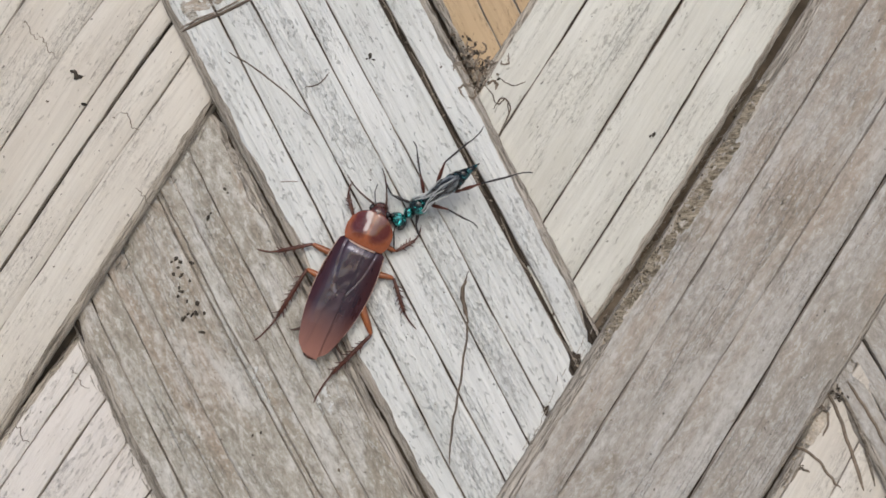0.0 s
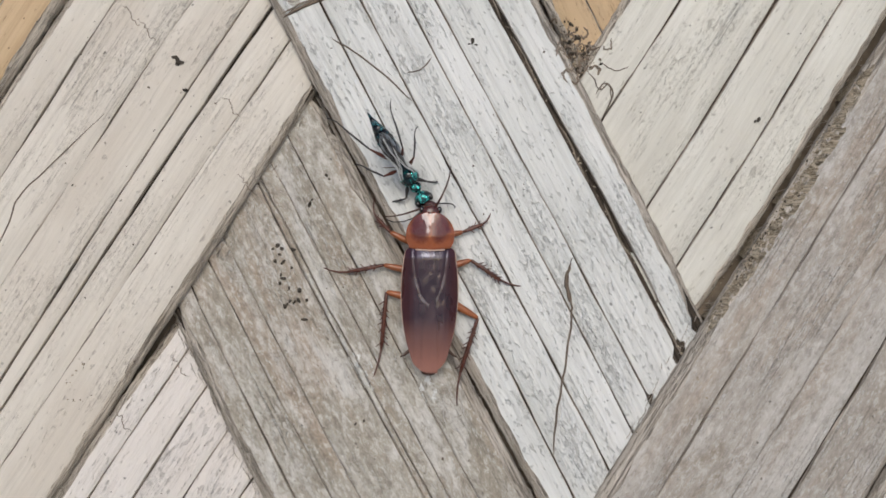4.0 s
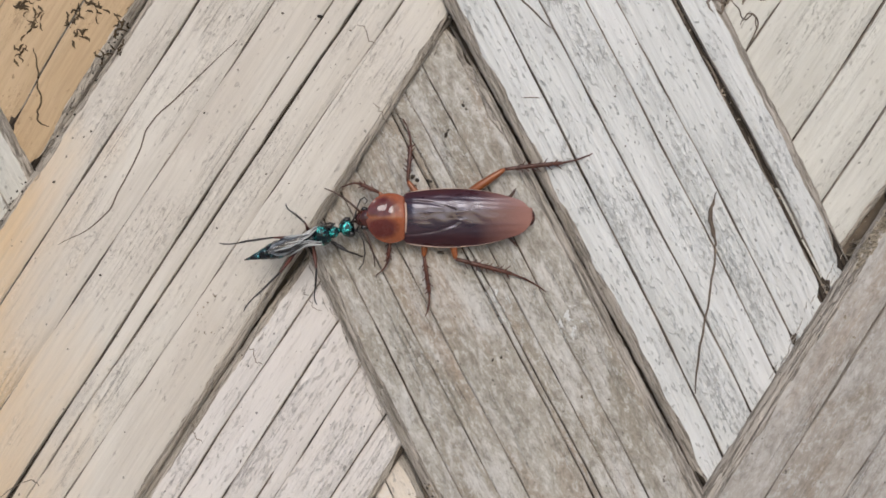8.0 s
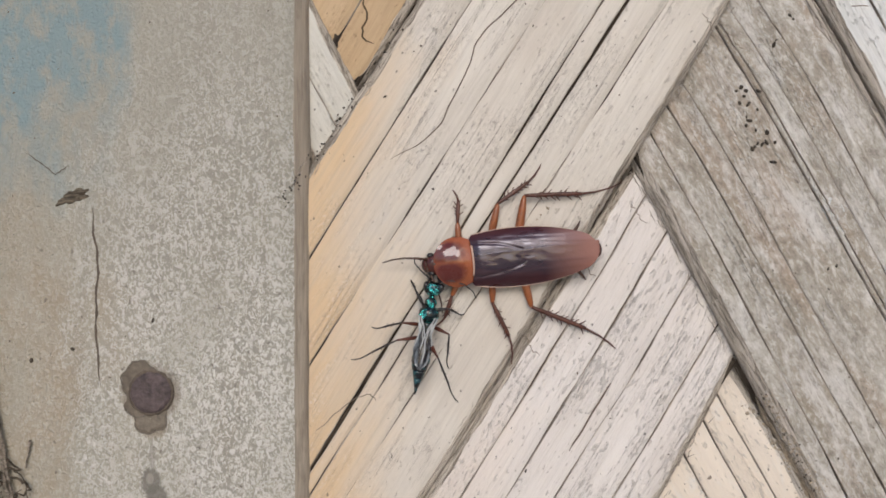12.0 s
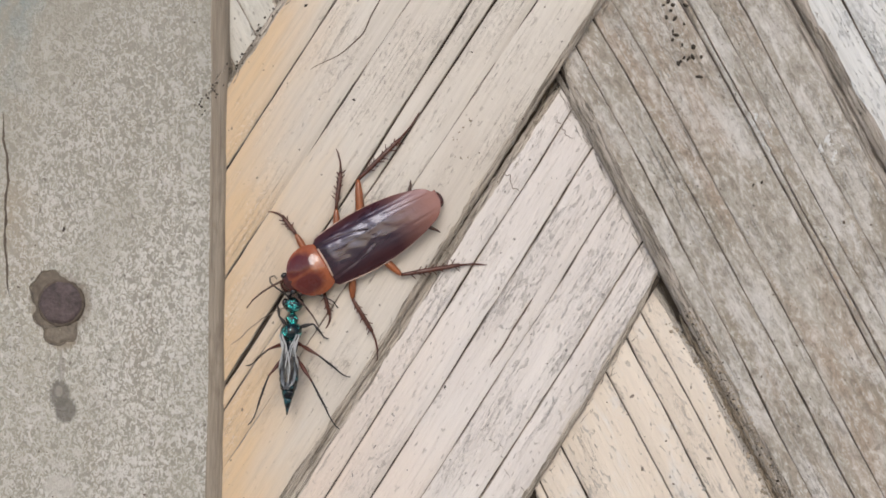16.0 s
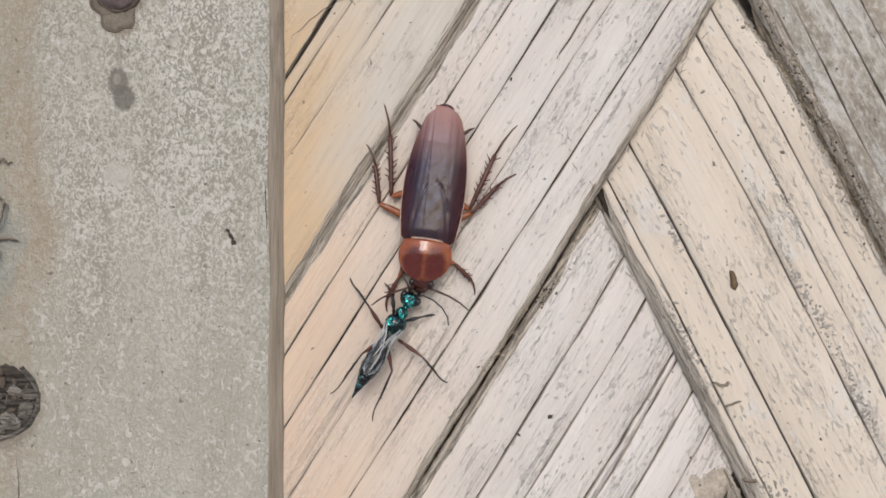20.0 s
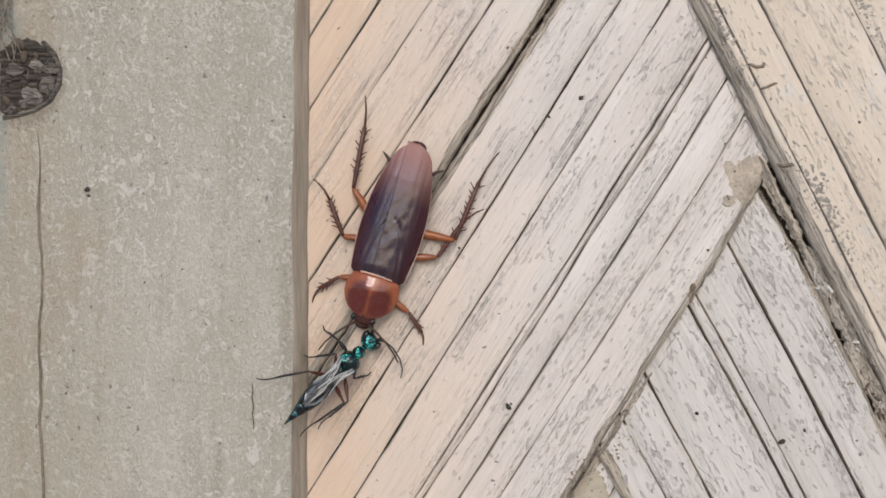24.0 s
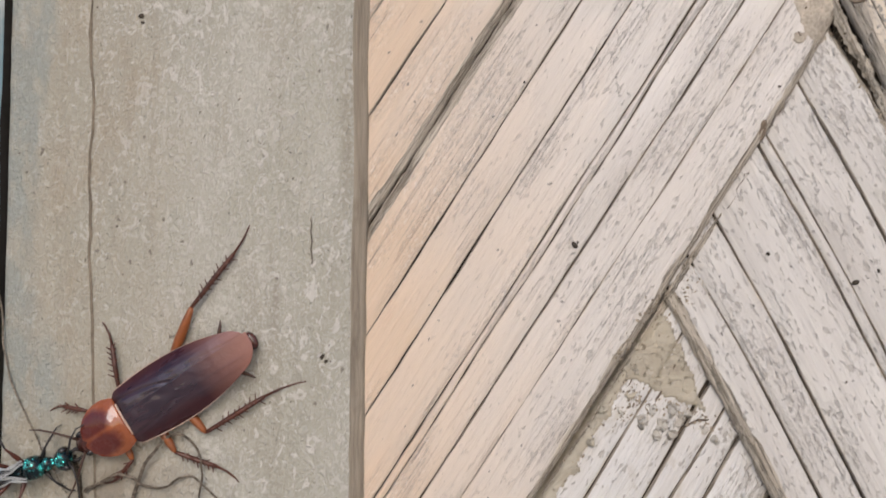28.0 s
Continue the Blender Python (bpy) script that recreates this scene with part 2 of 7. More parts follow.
def tube(bm, points, radii, sides=7):
    """A round tube along points with a radius at each; closed ends."""
    pts = [Vector(p) for p in points]
    rows = []
    for i, p in enumerate(pts):
        d = (pts[min(i + 1, len(pts) - 1)] - pts[max(i - 1, 0)]).normalized()
        a = d.orthogonal().normalized()
        if rows:
            a = (last - d * last.dot(d)).normalized()
        last = a
        b = d.cross(a)
        r = radii[i] if isinstance(radii, (list, tuple)) else radii
        rows.append([p + (a * math.cos(t) + b * math.sin(t)) * r for t in (2 * math.pi * k / sides for k in range(sides))])
    vs = grid_mesh(bm, rows, close=True)
    bm.faces.new(vs[0][::-1])
    bm.faces.new(vs[-1])


def loft(bm, stations, sides=20, power=1.0):
    """Stations (x, half width, top, bottom): rounded cross-sections along x, in mm."""
    rows = []
    for x, w, top, bot in stations:
        c, h = (top + bot) / 2, (top - bot) / 2
        row = []
        for k in range(sides):
            t = 2 * math.pi * k / sides
            ct, st = math.cos(t), math.sin(t)
            row.append((x * MM, w * MM * math.copysign(abs(ct) ** power, ct), (c + h * math.copysign(abs(st) ** power, st)) * MM))
        rows.append(row)
    vs = grid_mesh(bm, rows, close=True)
    bm.faces.new(vs[0][::-1])
    bm.faces.new(vs[-1])
    bmesh.ops.recalc_face_normals(bm, faces=bm.faces)


def ball(bm, centre, size, seg=14, rings=9, lumps=0.0):
    m = Matrix.LocRotScale(centre, None, size)
    r = bmesh.ops.create_uvsphere(bm, u_segments=seg, v_segments=rings, radius=1.0, matrix=m)
    if lumps:
        for v in r["verts"]:
            v.co += (v.co - Vector(centre)) * lumps * noise.noise(v.co * 900)


# ---- the woven bamboo ----
def axes(slope):
    if slope == "/":
        a = radians(57.5)
        return Vector((math.cos(a), math.sin(a))), Vector((math.sin(a), -math.cos(a)))
    a = radians(-62.4)
    return Vector((math.cos(a), math.sin(a))), Vector((-math.sin(a), math.cos(a)))


wall = tagged(new("wall_bamboo"), "weathered woven split-bamboo wall panel beside a grey board", kind="structure")


def end_at(slope, line):
    """The distance along a strip, as a function of the place across it, at which it meets a line: ('x', mm) or (slope, mm across)."""
    U, V = axes(slope)
    n = Vector((1, 0)) if line[0] == "x" else axes(line[0])[1]
    return lambda v: (line[1] - v * V.dot(n)) / U.dot(n)


def strip(slope, start, stop, uc, lines, mat, edge, label, under=(), low=2.5, edges=(2.0, 1.9), seed=1, lift=0.0, corner=()):
    """A flattened bamboo strip in laths. start, stop: end lines. lines: (mm across at uc, drift, gap in mm) from edge to edge.
    under: edges of strips that lie over this one, where it dips; corner: the next strip over those, where it dips further."""
    U, V = axes(slope)
    begin, finish = end_at(slope, start), end_at(slope, stop)
    sign = 1 if slope == "\\" else -1
    rot = Matrix(((U.x, sign * V.x, 0, 0), (0, 0, -1, 0), (U.y, sign * V.y, 0, 0), (0, 0, 0, 1)))

    def dip(u, v):
        p = U * u + V * v
        d = 0.0
        for s, c in under:
            n = axes(s)[1]
            k = min(1.0, abs(n.dot(p) - c) / 28.0)
            d = max(d, low * (1 - k) ** 1.6)
            for s2, c2 in corner:
                near = min(1.0, max(0.0, 2.0 - abs(n.dot(p) - c) / 6.5))
                d += near * 0.55 * low * (1 - min(1.0, abs(axes(s2)[1].dot(p) - c2) / 28.0)) ** 1.6
        return d - lift

    def at(u, v, z):
        return Vector((u * MM, sign * v * MM, (z - dip(u, v)) * MM))

    def gap_at(gap, u):
        if not isinstance(gap, tuple):
            return gap
        f = min(1.0, max(0.0, (u - uc + 45) / 90))
        return gap[0] + (gap[1] - gap[0]) * f

    def across(i, u):
        c, drift, gap = lines[i]
        w = 0.35 * noise.noise((u / 22, c, seed)) + 0.10 * noise.noise((u / 4.0, c, seed + 9.5))
        if 0 < i < len(lines) - 1:
            return c + drift * (u - uc) + w
        inset = 0.2 if i == 0 else -0.2
        return c + inset + drift * (u - uc) + 0.35 * noise.noise((u / 30, c, seed)) + 0.26 * noise.noise((u / 2.1, c, seed)) + 0.2 * noise.noise((u / 0.9, c, seed))

    # base sheet under the laths; the darkness of the splits is in its colour
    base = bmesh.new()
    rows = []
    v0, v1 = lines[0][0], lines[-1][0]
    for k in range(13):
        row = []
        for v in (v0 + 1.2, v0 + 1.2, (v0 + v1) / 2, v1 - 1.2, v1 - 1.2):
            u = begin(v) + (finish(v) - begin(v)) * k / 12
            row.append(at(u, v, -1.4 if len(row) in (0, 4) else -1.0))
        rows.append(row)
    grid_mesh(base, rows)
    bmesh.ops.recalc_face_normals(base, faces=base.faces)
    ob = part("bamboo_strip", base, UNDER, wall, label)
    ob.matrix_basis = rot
    for i in range(len(lines) - 1):
        bm = bmesh.new()
        first, last = i == 0, i == len(lines) - 2
        mid = (lines[i][0] + lines[i + 1][0]) / 2
        length = finish(mid) - begin(mid)
        n = max(8, int(abs(length) / 1.6))
        crown = 0.12 + 0.1 * random.random()
        tilt = 0.18 * (random.random() - 0.5)
        rise = 0.22 * (random.random() - 0.5)
        rows = []
        for k in range(n + 1):
            s = k / n
            um = begin(mid) + length * s
            ga, gb = gap_at(lines[i][2], um), gap_at(lines[i + 1][2], um)
            open_a = ga * (0.75 + 0.6 * noise.noise((um / 30, lines[i][0], 3.3)))
            open_b = gb * (0.75 + 0.6 * noise.noise((um / 30, lines[i + 1][0], 3.3)))
            a = across(i, um) + (0.0 if first else max(0.04, 0.45 * open_a))
            b = across(i + 1, um) - (0.0 if last else max(0.04, 0.45 * open_b))
            worn_a = 0.2 + 0.3 * max(0.0, 0.4 + noise.noise((um / 14, lines[i][0], 6.1)))
            worn_b = 0.2 + 0.3 * max(0.0, 0.4 + noise.noise((um / 14, lines[i + 1][0], 7.7)))
            ea, eb = (edges[0] * (0.85 + 0.35 * noise.noise((um / 9, 1.1, seed))) if first else worn_a), (edges[1] * (0.85 + 0.35 * noise.noise((um / 9, 5.1, seed))) if last else worn_b)
            da, db = (0.95 if first else 0.16), (0.95 if last else 0.16)
            prof = [(a, -2.4 if first else -1.3), (a, -da - 0.1), (a + ea * 0.45, -da * 0.62), (a + ea, 0.0)]
            w = b - eb - a - ea
            prof += [(a + ea + w * q, crown * 4 * q * (1 - q)) for q in (0.2, 0.4, 0.6, 0.8)]
            prof += [(b - eb, 0.0), (b - eb * 0.45, -db * 0.62), (b, -db - 0.1), (b, -2.4 if last else -1.3)]
            row = []
            for j, (v, z) in enumerate(prof):
                u = begin(v) + (finish(v) - begin(v)) * s
                rough = 0.05 * noise.noise((u / 1.5, v * 2.0, seed)) + (0.22 * noise.noise((u / 2.6, v * 3, seed + 4)) if (first and 0 < j < 3) or (last and 8 < j < 11) else 0)
                row.append(at(u, v, z + rise + tilt * (v - mid) / max(w, 1) + rough))
            rows.append(row)
        slots = [1, 1, 1 if first else 0] + [0] * 5 + [1 if last else 0, 1, 1]
        grid_mesh(bm, rows, slots)
        if sign < 0:
            bmesh.ops.reverse_faces(bm, faces=bm.faces)
        part("lath", bm, [mat, edge], ob)
    return ob


B = ("x", BOARD_X - 3.5)
strip("/", B, ("\\", 9), -77, [(-61.2, .008, 0), (-50.6, -.003, .22), (-37.1, .011, .2), (-25.4, -.002, (.9, .2)), (-21.4, .012, (.2, 1.0)), (-14.0, .017, .2), (-0.7, -.006, 0)],
      CREAM, FIBRE_TAN, "cream weathered bamboo strip with long dark splits", under=[("\\", 2.5)], seed=1)
strip("/", B, ("\\", -44), -159, [(-1.0, .004, 0), (6.0, .000, .18), (14.3, .001, .3), (23.3, .008, .13), (34.0, .008, .5), (43.9, -.012, 0)],
      PALE, FIBRE_TAN, "pale bleached bamboo strip with fine splits", under=[("\\", -52.1)], seed=2, corner=[("/", -0.7)])
strip("/", B, ("\\", -93), -247, [(44.75, -.006, 0), (56.3, -.005, .2), (64.8, -.004, .2), (75.4, .001, .3), (77.0, .001, .15), (83.1, .003, .32), (89.9, .008, .15), (101.8, -.004, 0)],
      PALE, FIBRE_TAN, "pale flaking bamboo strip with paired splits", under=[("\\", -101.3)], seed=3, corner=[("/", 43.9)])
strip("/", B, ("\\", -153), -247, [(102.6, -.004, 0), (109.7, -.002, .45), (119.3, -.012, .9), (124.7, .010, .8), (129.9, -.010, .8), (142, 0, 0)],
      DIRTY, FIBRE_TAN, "broken white bamboo strip with dirty ends", under=[("\\", -161.6)], seed=4, corner=[("/", 101.8)])
strip("/", ("\\", -104), ("x", 20), -69, [(-104, 0, 0), (-88, 0, .15), (-72.0, -.010, .15), (-61.5, .008, 0)],
      AMBER, FIBRE_TAN, "amber-brown bamboo strip with dark mould spots", under=[("\\", -98.2)], seed=5, corner=[("/", -61.2)])
strip("/", ("\\", 49), ("x", 175), 45, [(47.7, -.003, 0), (59.1, .010, .4), (78.7, -.010, .6), (91.8, -.010, .25), (102.4, -.002, 0)],
      PEARL, FIBRE_TAN, "cream bamboo strip with dark splits", under=[("\\", 57.4)], seed=6, corner=[("/", 103.2)])
strip("/", ("x", 40), ("x", 185), 30, [(103.9, .004, 0), (115.3, .000, .3), (126.8, .050, .25), (131.0, .015, .3), (141.3, -.006, 1.15), (157.2, .003, 0)],
      STONE, FIBRE_GREY, "grey weathered bamboo strip with long dark splits", seed=7, edges=(3.2, 2.0))
strip("/", ("x", 90), ("\\", 108), 0, [(158, 0, 0), (170, 0, .3), (184, 0, 0)],
      CREAM, FIBRE_GREY, "cream bamboo strip with torn brown fibres", under=[("\\", 100)], seed=8)
strip("\\", ("x", -24), ("/", 111), 50, [(2.5, .010, 0), (11.5, -.010, .25), (20.9, .003, .3), (30.1, 0, .18), (36.6, .010, .3), (48.4, .010, 2.3), (57.4, -.005, 0)],
      CHALK, FIBRE_GREY, "chalky white bamboo strip with grey flecks and open split", under=[("/", 103.2)], seed=9, edges=(2.4, 2.6))
strip("\\", ("/", -8), ("x", 62), 50, [(-52.1, -.003, 0), (-45.2, -.008, .18), (-38.3, .008, .25), (-32.7, .008, .18), (-20.0, .010, .4), (-18.6, .010, .3), (-14.8, .010, .18), (-8.8, .002, .2), (2.2, .010, 0)],
      GREY, FIBRE_GREY, "grey-brown weathered bamboo strip with pale lichen", under=[("/", -0.7)], seed=10, corner=[("\\", 2.5)], edges=(3.2, 3.0))
strip("\\", ("/", 36), ("x", 55), 136, [(-101.3, -.022, 0), (-97.2, -.018, .12), (-89.2, -.010, .35), (-72.8, -.008, .1), (-65.7, -.016, .14), (-59.8, -.004, .06), (-52.8, -.003, 0)],
      HONEY, FIBRE_PALE, "honey-coloured bamboo strip with dark splits", under=[("/", 43.9)], seed=11, corner=[("\\", -52.1)], edges=(2.6, 2.0))
strip("\\", ("/", 94), ("x", 40), 222, [(-161.6, .006, 0), (-153.4, .006, .5), (-145.2, -.008, .5), (-130.6, -.005, .35), (-128.2, -.007, .35), (-117.7, -.008, .6), (-106.6, -.045, 0)],
      ASH, FIBRE_TAN, "ash-white bamboo strip with grey stains", under=[("/", 101.8)], seed=12, corner=[("\\", -101.3)], edges=(2.8, 1.6))
strip("\\", ("x", -116), ("/", -54), -26, [(-116, 0, 0), (-107, 0, .2), (-98.2, -.008, 0)],
      PEARL, FIBRE_TAN, "short cream bamboo end with torn edge", under=[("/", -61.2)], seed=13)
strip("\\", ("/", 150), ("x", 190), 130, [(99.6, 0, 0), (107, 0, .5), (112, 0, .9), (122, 0, .3), (134, 0, 0)],
      STONE, FIBRE_GREY, "grey bamboo strip with frayed brown fibres", under=[("/", 156)], seed=14)
strip("\\", ("x", 20), ("/", 56), -20, [(58.4, 0, 0), (68, 0, .2), (76, 0, .15), (92, 0, 0)],
      AMBER, FIBRE_GREY, "amber bamboo strip end with dark crumbs", under=[("/", 47.7)], seed=15, corner=[("\\", 57.4)])

# backing that closes the wall behind the weave, and in front of it an unseen ground, pale to bounce light up
bm = bmesh.new()
bmesh.ops.create_cube(bm, size=1, matrix=Matrix.LocRotScale((0.414, 0.0085, 0.45), None, (1.172, 0.006, 2.1)))
bmesh.ops.bevel(bm, geom=bm.edges[:], offset=0.001, segments=1)
tagged(link_mesh("wall_backing", bm, plain("backing_wood", (0.16, 0.125, 0.09), 0.9, vary=0.4, scale=300), smooth=False), "dark wooden backing behind the woven bamboo", kind="structure")
bm = bmesh.new()
bmesh.ops.create_cube(bm, size=1, matrix=Matrix.LocRotScale((-0.76, 0.012, 0.45), None, (0.998, 0.024, 2.1)))
bmesh.ops.bevel(bm, geom=bm.edges[:], offset=0.001, segments=1)
tagged(link_mesh("wall_side", bm, plain("side_wood", (0.30, 0.27, 0.225), 0.9, vary=0.3, scale=60), smooth=False), "plain weathered wooden wall beside the post", kind="structure")
bm = bmesh.new()
bmesh.ops.create_grid(bm, x_segments=40, y_segments=40, size=60)
for v in bm.verts:
    v.co.z = -0.6 + 0.01 * noise.noise(v.co * 0.7)
tagged(link_mesh("ground", bm, plain("pale_bounce_ground", (0.47, 0.46, 0.445), 0.95, vary=0.25, scale=12, bump=0.004)), "unseen ground, made pale to bounce light", kind="structure")


# ---- frame board, post, hinge ----
def board_material():
    mat, nt, bsdf = nodes_of("board_wood")
    g = noise_of(nt, coords(nt, (260, 260, 30)), 1, 5, 0.62)
    t = noise_of(nt, coords(nt, (36, 36, 14)), 1, 4, 0.6)
    spk = noise_of(nt, coords(nt, (1250, 1250, 950)), 1, 2, 0.5, 1.2)
    zone = noise_of(nt, coords(nt, (55, 55, 30)), 1, 4, 0.6)
    mid = noise_of(nt, coords(nt, (300, 300, 160)), 1, 4, 0.6)
    geo = nt.nodes.new("ShaderNodeNewGeometry")
    sep = nt.nodes.new("ShaderNodeSeparateXYZ")
    nt.links.new(geo.outputs["Position"], sep.inputs[0])
    col = mix(nt, ramp(nt, t, 0.36, 0.66), (0.455, 0.44, 0.38), (0.39, 0.374, 0.316))
    col = mix(nt, ramp(nt, g, 0.50, 0.72, 0, 0.5), col, (0.27, 0.23, 0.175))
    # brown grime between the crack and the hinge
    side = math_of(nt, "ADD", sep.outputs[0], math_of(nt, "ADD", math_of(nt, "MULTIPLY", math_of(nt, "SUBTRACT", zone, 0.5), 0.04), math_of(nt, "MULTIPLY", math_of(nt, "SUBTRACT", t, 0.5), 0.06)))
    grime = math_of(nt, "MULTIPLY", ramp(nt, side, -0.157, -0.143, 1.0, 0.0), ramp(nt, sep.outputs[2], -0.21, -0.15, 0.7, 1.0))
    col = mix(nt, math_of(nt, "MULTIPLY", grime, ramp(nt, mid, 0.35, 0.6, 0.5, 0.95)), col, (0.335, 0.285, 0.21))
    amount = math_of(nt, "ADD", spk, math_of(nt, "ADD", math_of(nt, "MULTIPLY", math_of(nt, "SUBTRACT", zone, 0.5), 0.16), math_of(nt, "MULTIPLY", math_of(nt, "SUBTRACT", mid, 0.5), 0.16)))
    clean = math_of(nt, "MULTIPLY", math_of(nt, "SUBTRACT", 1.0, math_of(nt, "MULTIPLY", grime, 0.72)), math_of(nt, "MULTIPLY", ramp(nt, sep.outputs[2], -0.185, -0.135, 0.4, 1.0), ramp(nt, sep.outputs[2], -0.05, -0.01, 1.0, 0.7)))
    col = mix(nt, math_of(nt, "MULTIPLY", ramp(nt, amount, 0.515, 0.57, 0, 0.78), clean), col, (0.62, 0.605, 0.565))
    # dark flecks beside the pale ridges: relief shading put into the colour
    col = mix(nt, math_of(nt, "MULTIPLY", ramp(nt, amount, 0.475, 0.42, 0, 0.6), math_of(nt, "MULTIPLY", clean, clean)), col, (0.235, 0.218, 0.186))
    chalky = noise_of(nt, coords(nt, (430, 430, 360)), 1, 2, 0.5, 1.6)
    col = mix(nt, ramp(nt, zone, 0.44, 0.60, 0, 0.42), col, (0.34, 0.325, 0.262))
    col = mix(nt, math_of(nt, "MULTIPLY", ramp(nt, chalky, 0.58, 0.635, 0, 0.6), math_of(nt, "MULTIPLY", ramp(nt, t, 0.35, 0.5), math_of(nt, "SUBTRACT", 1.0, math_of(nt, "MULTIPLY", grime, 0.8)))), col, (0.62, 0.605, 0.565))
    pit = noise_of(nt, coords(nt, (800, 800, 620)), 1, 2, 0.5, 0.4)
    col = mix(nt, ramp(nt, pit, 0.32, 0.27, 0, 0.7), col, (0.13, 0.11, 0.09))
    # a blue paint smear high on the hinge side, a faint one under the hinge
    high = math_of(nt, "ADD", sep.outputs[2], math_of(nt, "MULTIPLY", math_of(nt, "SUBTRACT", zone, 0.5), 0.09))
    col = mix(nt, ramp(nt, high, -0.10, -0.025, 0, 0.6), col, (0.315, 0.30, 0.25))
    blue = math_of(nt, "MULTIPLY", ramp(nt, high, -0.056, -0.034), ramp(nt, side, -0.140, -0.152))
    low = math_of(nt, "MULTIPLY", ramp(nt, high, -0.128, -0.140), ramp(nt, side, -0.166, -0.172, 0, 0.45))
    col = mix(nt, math_of(nt, "MULTIPLY", math_of(nt, "MAXIMUM", blue, low), ramp(nt, mid, 0.36, 0.54, 0.2, 0.9)), col, (0.21, 0.29, 0.305))
    # putty rings and damp marks round the nail, stains at knot and foot; the 15 mm wide oval is painted shade by the
    # roach
    for cx, cz, rx, rz, c, k in ((-138.9, -99.9, 7.0, 6.6, (0.20, 0.17, 0.135), 0.75), (-141.0, -97.2, 4.2, 4.4, (0.24, 0.205, 0.15), 0.7), (-138.3, -106.8, 3.4, 3.2, (0.27, 0.23, 0.17), 0.8),
                                 (-138.9, -119.0, 2.3, 3.2, (0.165, 0.155, 0.132), 0.85), (-137.6, -122.4, 2.5, 2.9, (0.165, 0.155, 0.132), 0.85), (-139.1, -118.4, 0.9, 1.3, (0.30, 0.28, 0.24), 0.8), (-138.6, -113.6, 0.8, 3.0, (0.2, 0.18, 0.15), 0.5), (-138.6, -138.5, 3.6, 2.6, (0.50, 0.48, 0.43), 0.7), (-153.6, -301, 3.0, 5.5, (0.17, 0.14, 0.105), 0.75), (-149, -301, 15, 9, (0.33, 0.295, 0.24), 0.55), (-163, -186, 9.5, 9.5, (0.15, 0.125, 0.095), 0.55)):
        dx = math_of(nt, "DIVIDE", math_of(nt, "SUBTRACT", sep.outputs[0], cx * MM), rx * MM)
        dz = math_of(nt, "DIVIDE", math_of(nt, "SUBTRACT", sep.outputs[2], cz * MM), rz * MM)
        d = math_of(nt, "ADD", math_of(nt, "MULTIPLY", dx, dx), math_of(nt, "MULTIPLY", dz, dz))
        d = math_of(nt, "ADD", d, math_of(nt, "MULTIPLY", math_of(nt, "SUBTRACT", spk, 0.5), 0.6))
        col = mix(nt, ramp(nt, d, 1.1, 0.6, 0, k), col, c)
    nt.links.new(col, bsdf.inputs["Base Color"])
    bsdf.inputs["Roughness"].default_value = 0.88
    bsdf.inputs["Specular IOR Level"].default_value = 0.2
    bump_of(nt, bsdf, math_of(nt, "ADD", math_of(nt, "ADD", amount, math_of(nt, "MULTIPLY", g, 0.3)), math_of(nt, "MULTIPLY", pit, 0.5)), 0.0006, 0.9)
    return mat


BOARD = board_material()
board = tagged(new("frame_board"), "grey weathered wooden frame board with a nail and a knot", "board")


def board_body():
    bm = bmesh.new()
    rows = []
    n = 560
    for k in range(n + 1):
        z = -600 + 2100 * k / n
        e = 0.5 * noise.noise((z / 25, 4, 1)) + 0.25 * noise.noise((z / 5, 4, 1))
        l = 0.4 * noise.noise((z / 18, 9, 1)) + 0.3 * noise.noise((z / 4, 9, 1))
        prof = [(-175.1 + 0.5 * l, 24.0), (-175.1 + 0.5 * l, 0.6), (-174.75 + 0.6 * l, -BOARD_H + 0.4), (-173.9 + l, -BOARD_H)]
        prof += [(-173.9 + (66.2 + e) * q / 12, -BOARD_H + 0.18 * noise.noise((q * 1.1, z / 40, 2)) ) for q in range(1, 12)]
        prof += [(-107.7 + e, -BOARD_H), (-107.2 + e * 0.8, -BOARD_H + 0.5), (-105.6 + e * 0.4, -1.15), (-104.9 + e * 0.3, 0.0), (-104.7, 6.0)]
        rows.append([(x * MM, y * MM, z * MM) for x, y in prof])
    cols = len(rows[0]) - 1
    grid_mesh(bm, rows, [1 if j > cols - 5 or j < 2 else 0 for j in range(cols)])
    bmesh.ops.recalc_face_normals(bm, faces=bm.faces)
    return bm




def edge_material():
    mat, nt, bsdf = nodes_of("board_edge")
    g = noise_of(nt, coords(nt, (900, 900, 45)), 1, 5, 0.7)
    s = noise_of(nt, coords(nt, (160, 160, 60)), 1, 4, 0.65)
    col = mix(nt, ramp(nt, g, 0.36, 0.64), (0.36, 0.31, 0.245), (0.235, 0.195, 0.15))
    col = mix(nt, ramp(nt, s, 0.56, 0.70, 0, 0.6), col, (0.15, 0.12, 0.09))
    nt.links.new(col, bsdf.inputs["Base Color"])
    bsdf.inputs["Roughness"].default_value = 0.9
    bump_of(nt, bsdf, math_of(nt, "ADD", g, s), 0.0006, 0.9)
    return mat


BOARD_EDGE = edge_material()
part("board_face", board_body(), [BOARD, BOARD_EDGE], board)
CRACK_BROWN = plain("crack_brown", (0.19, 0.155, 0.115), 0.95, vary=0.4)
CRACK = plain("crack_dark", (0.105, 0.083, 0.063), 0.95, vary=0.3)


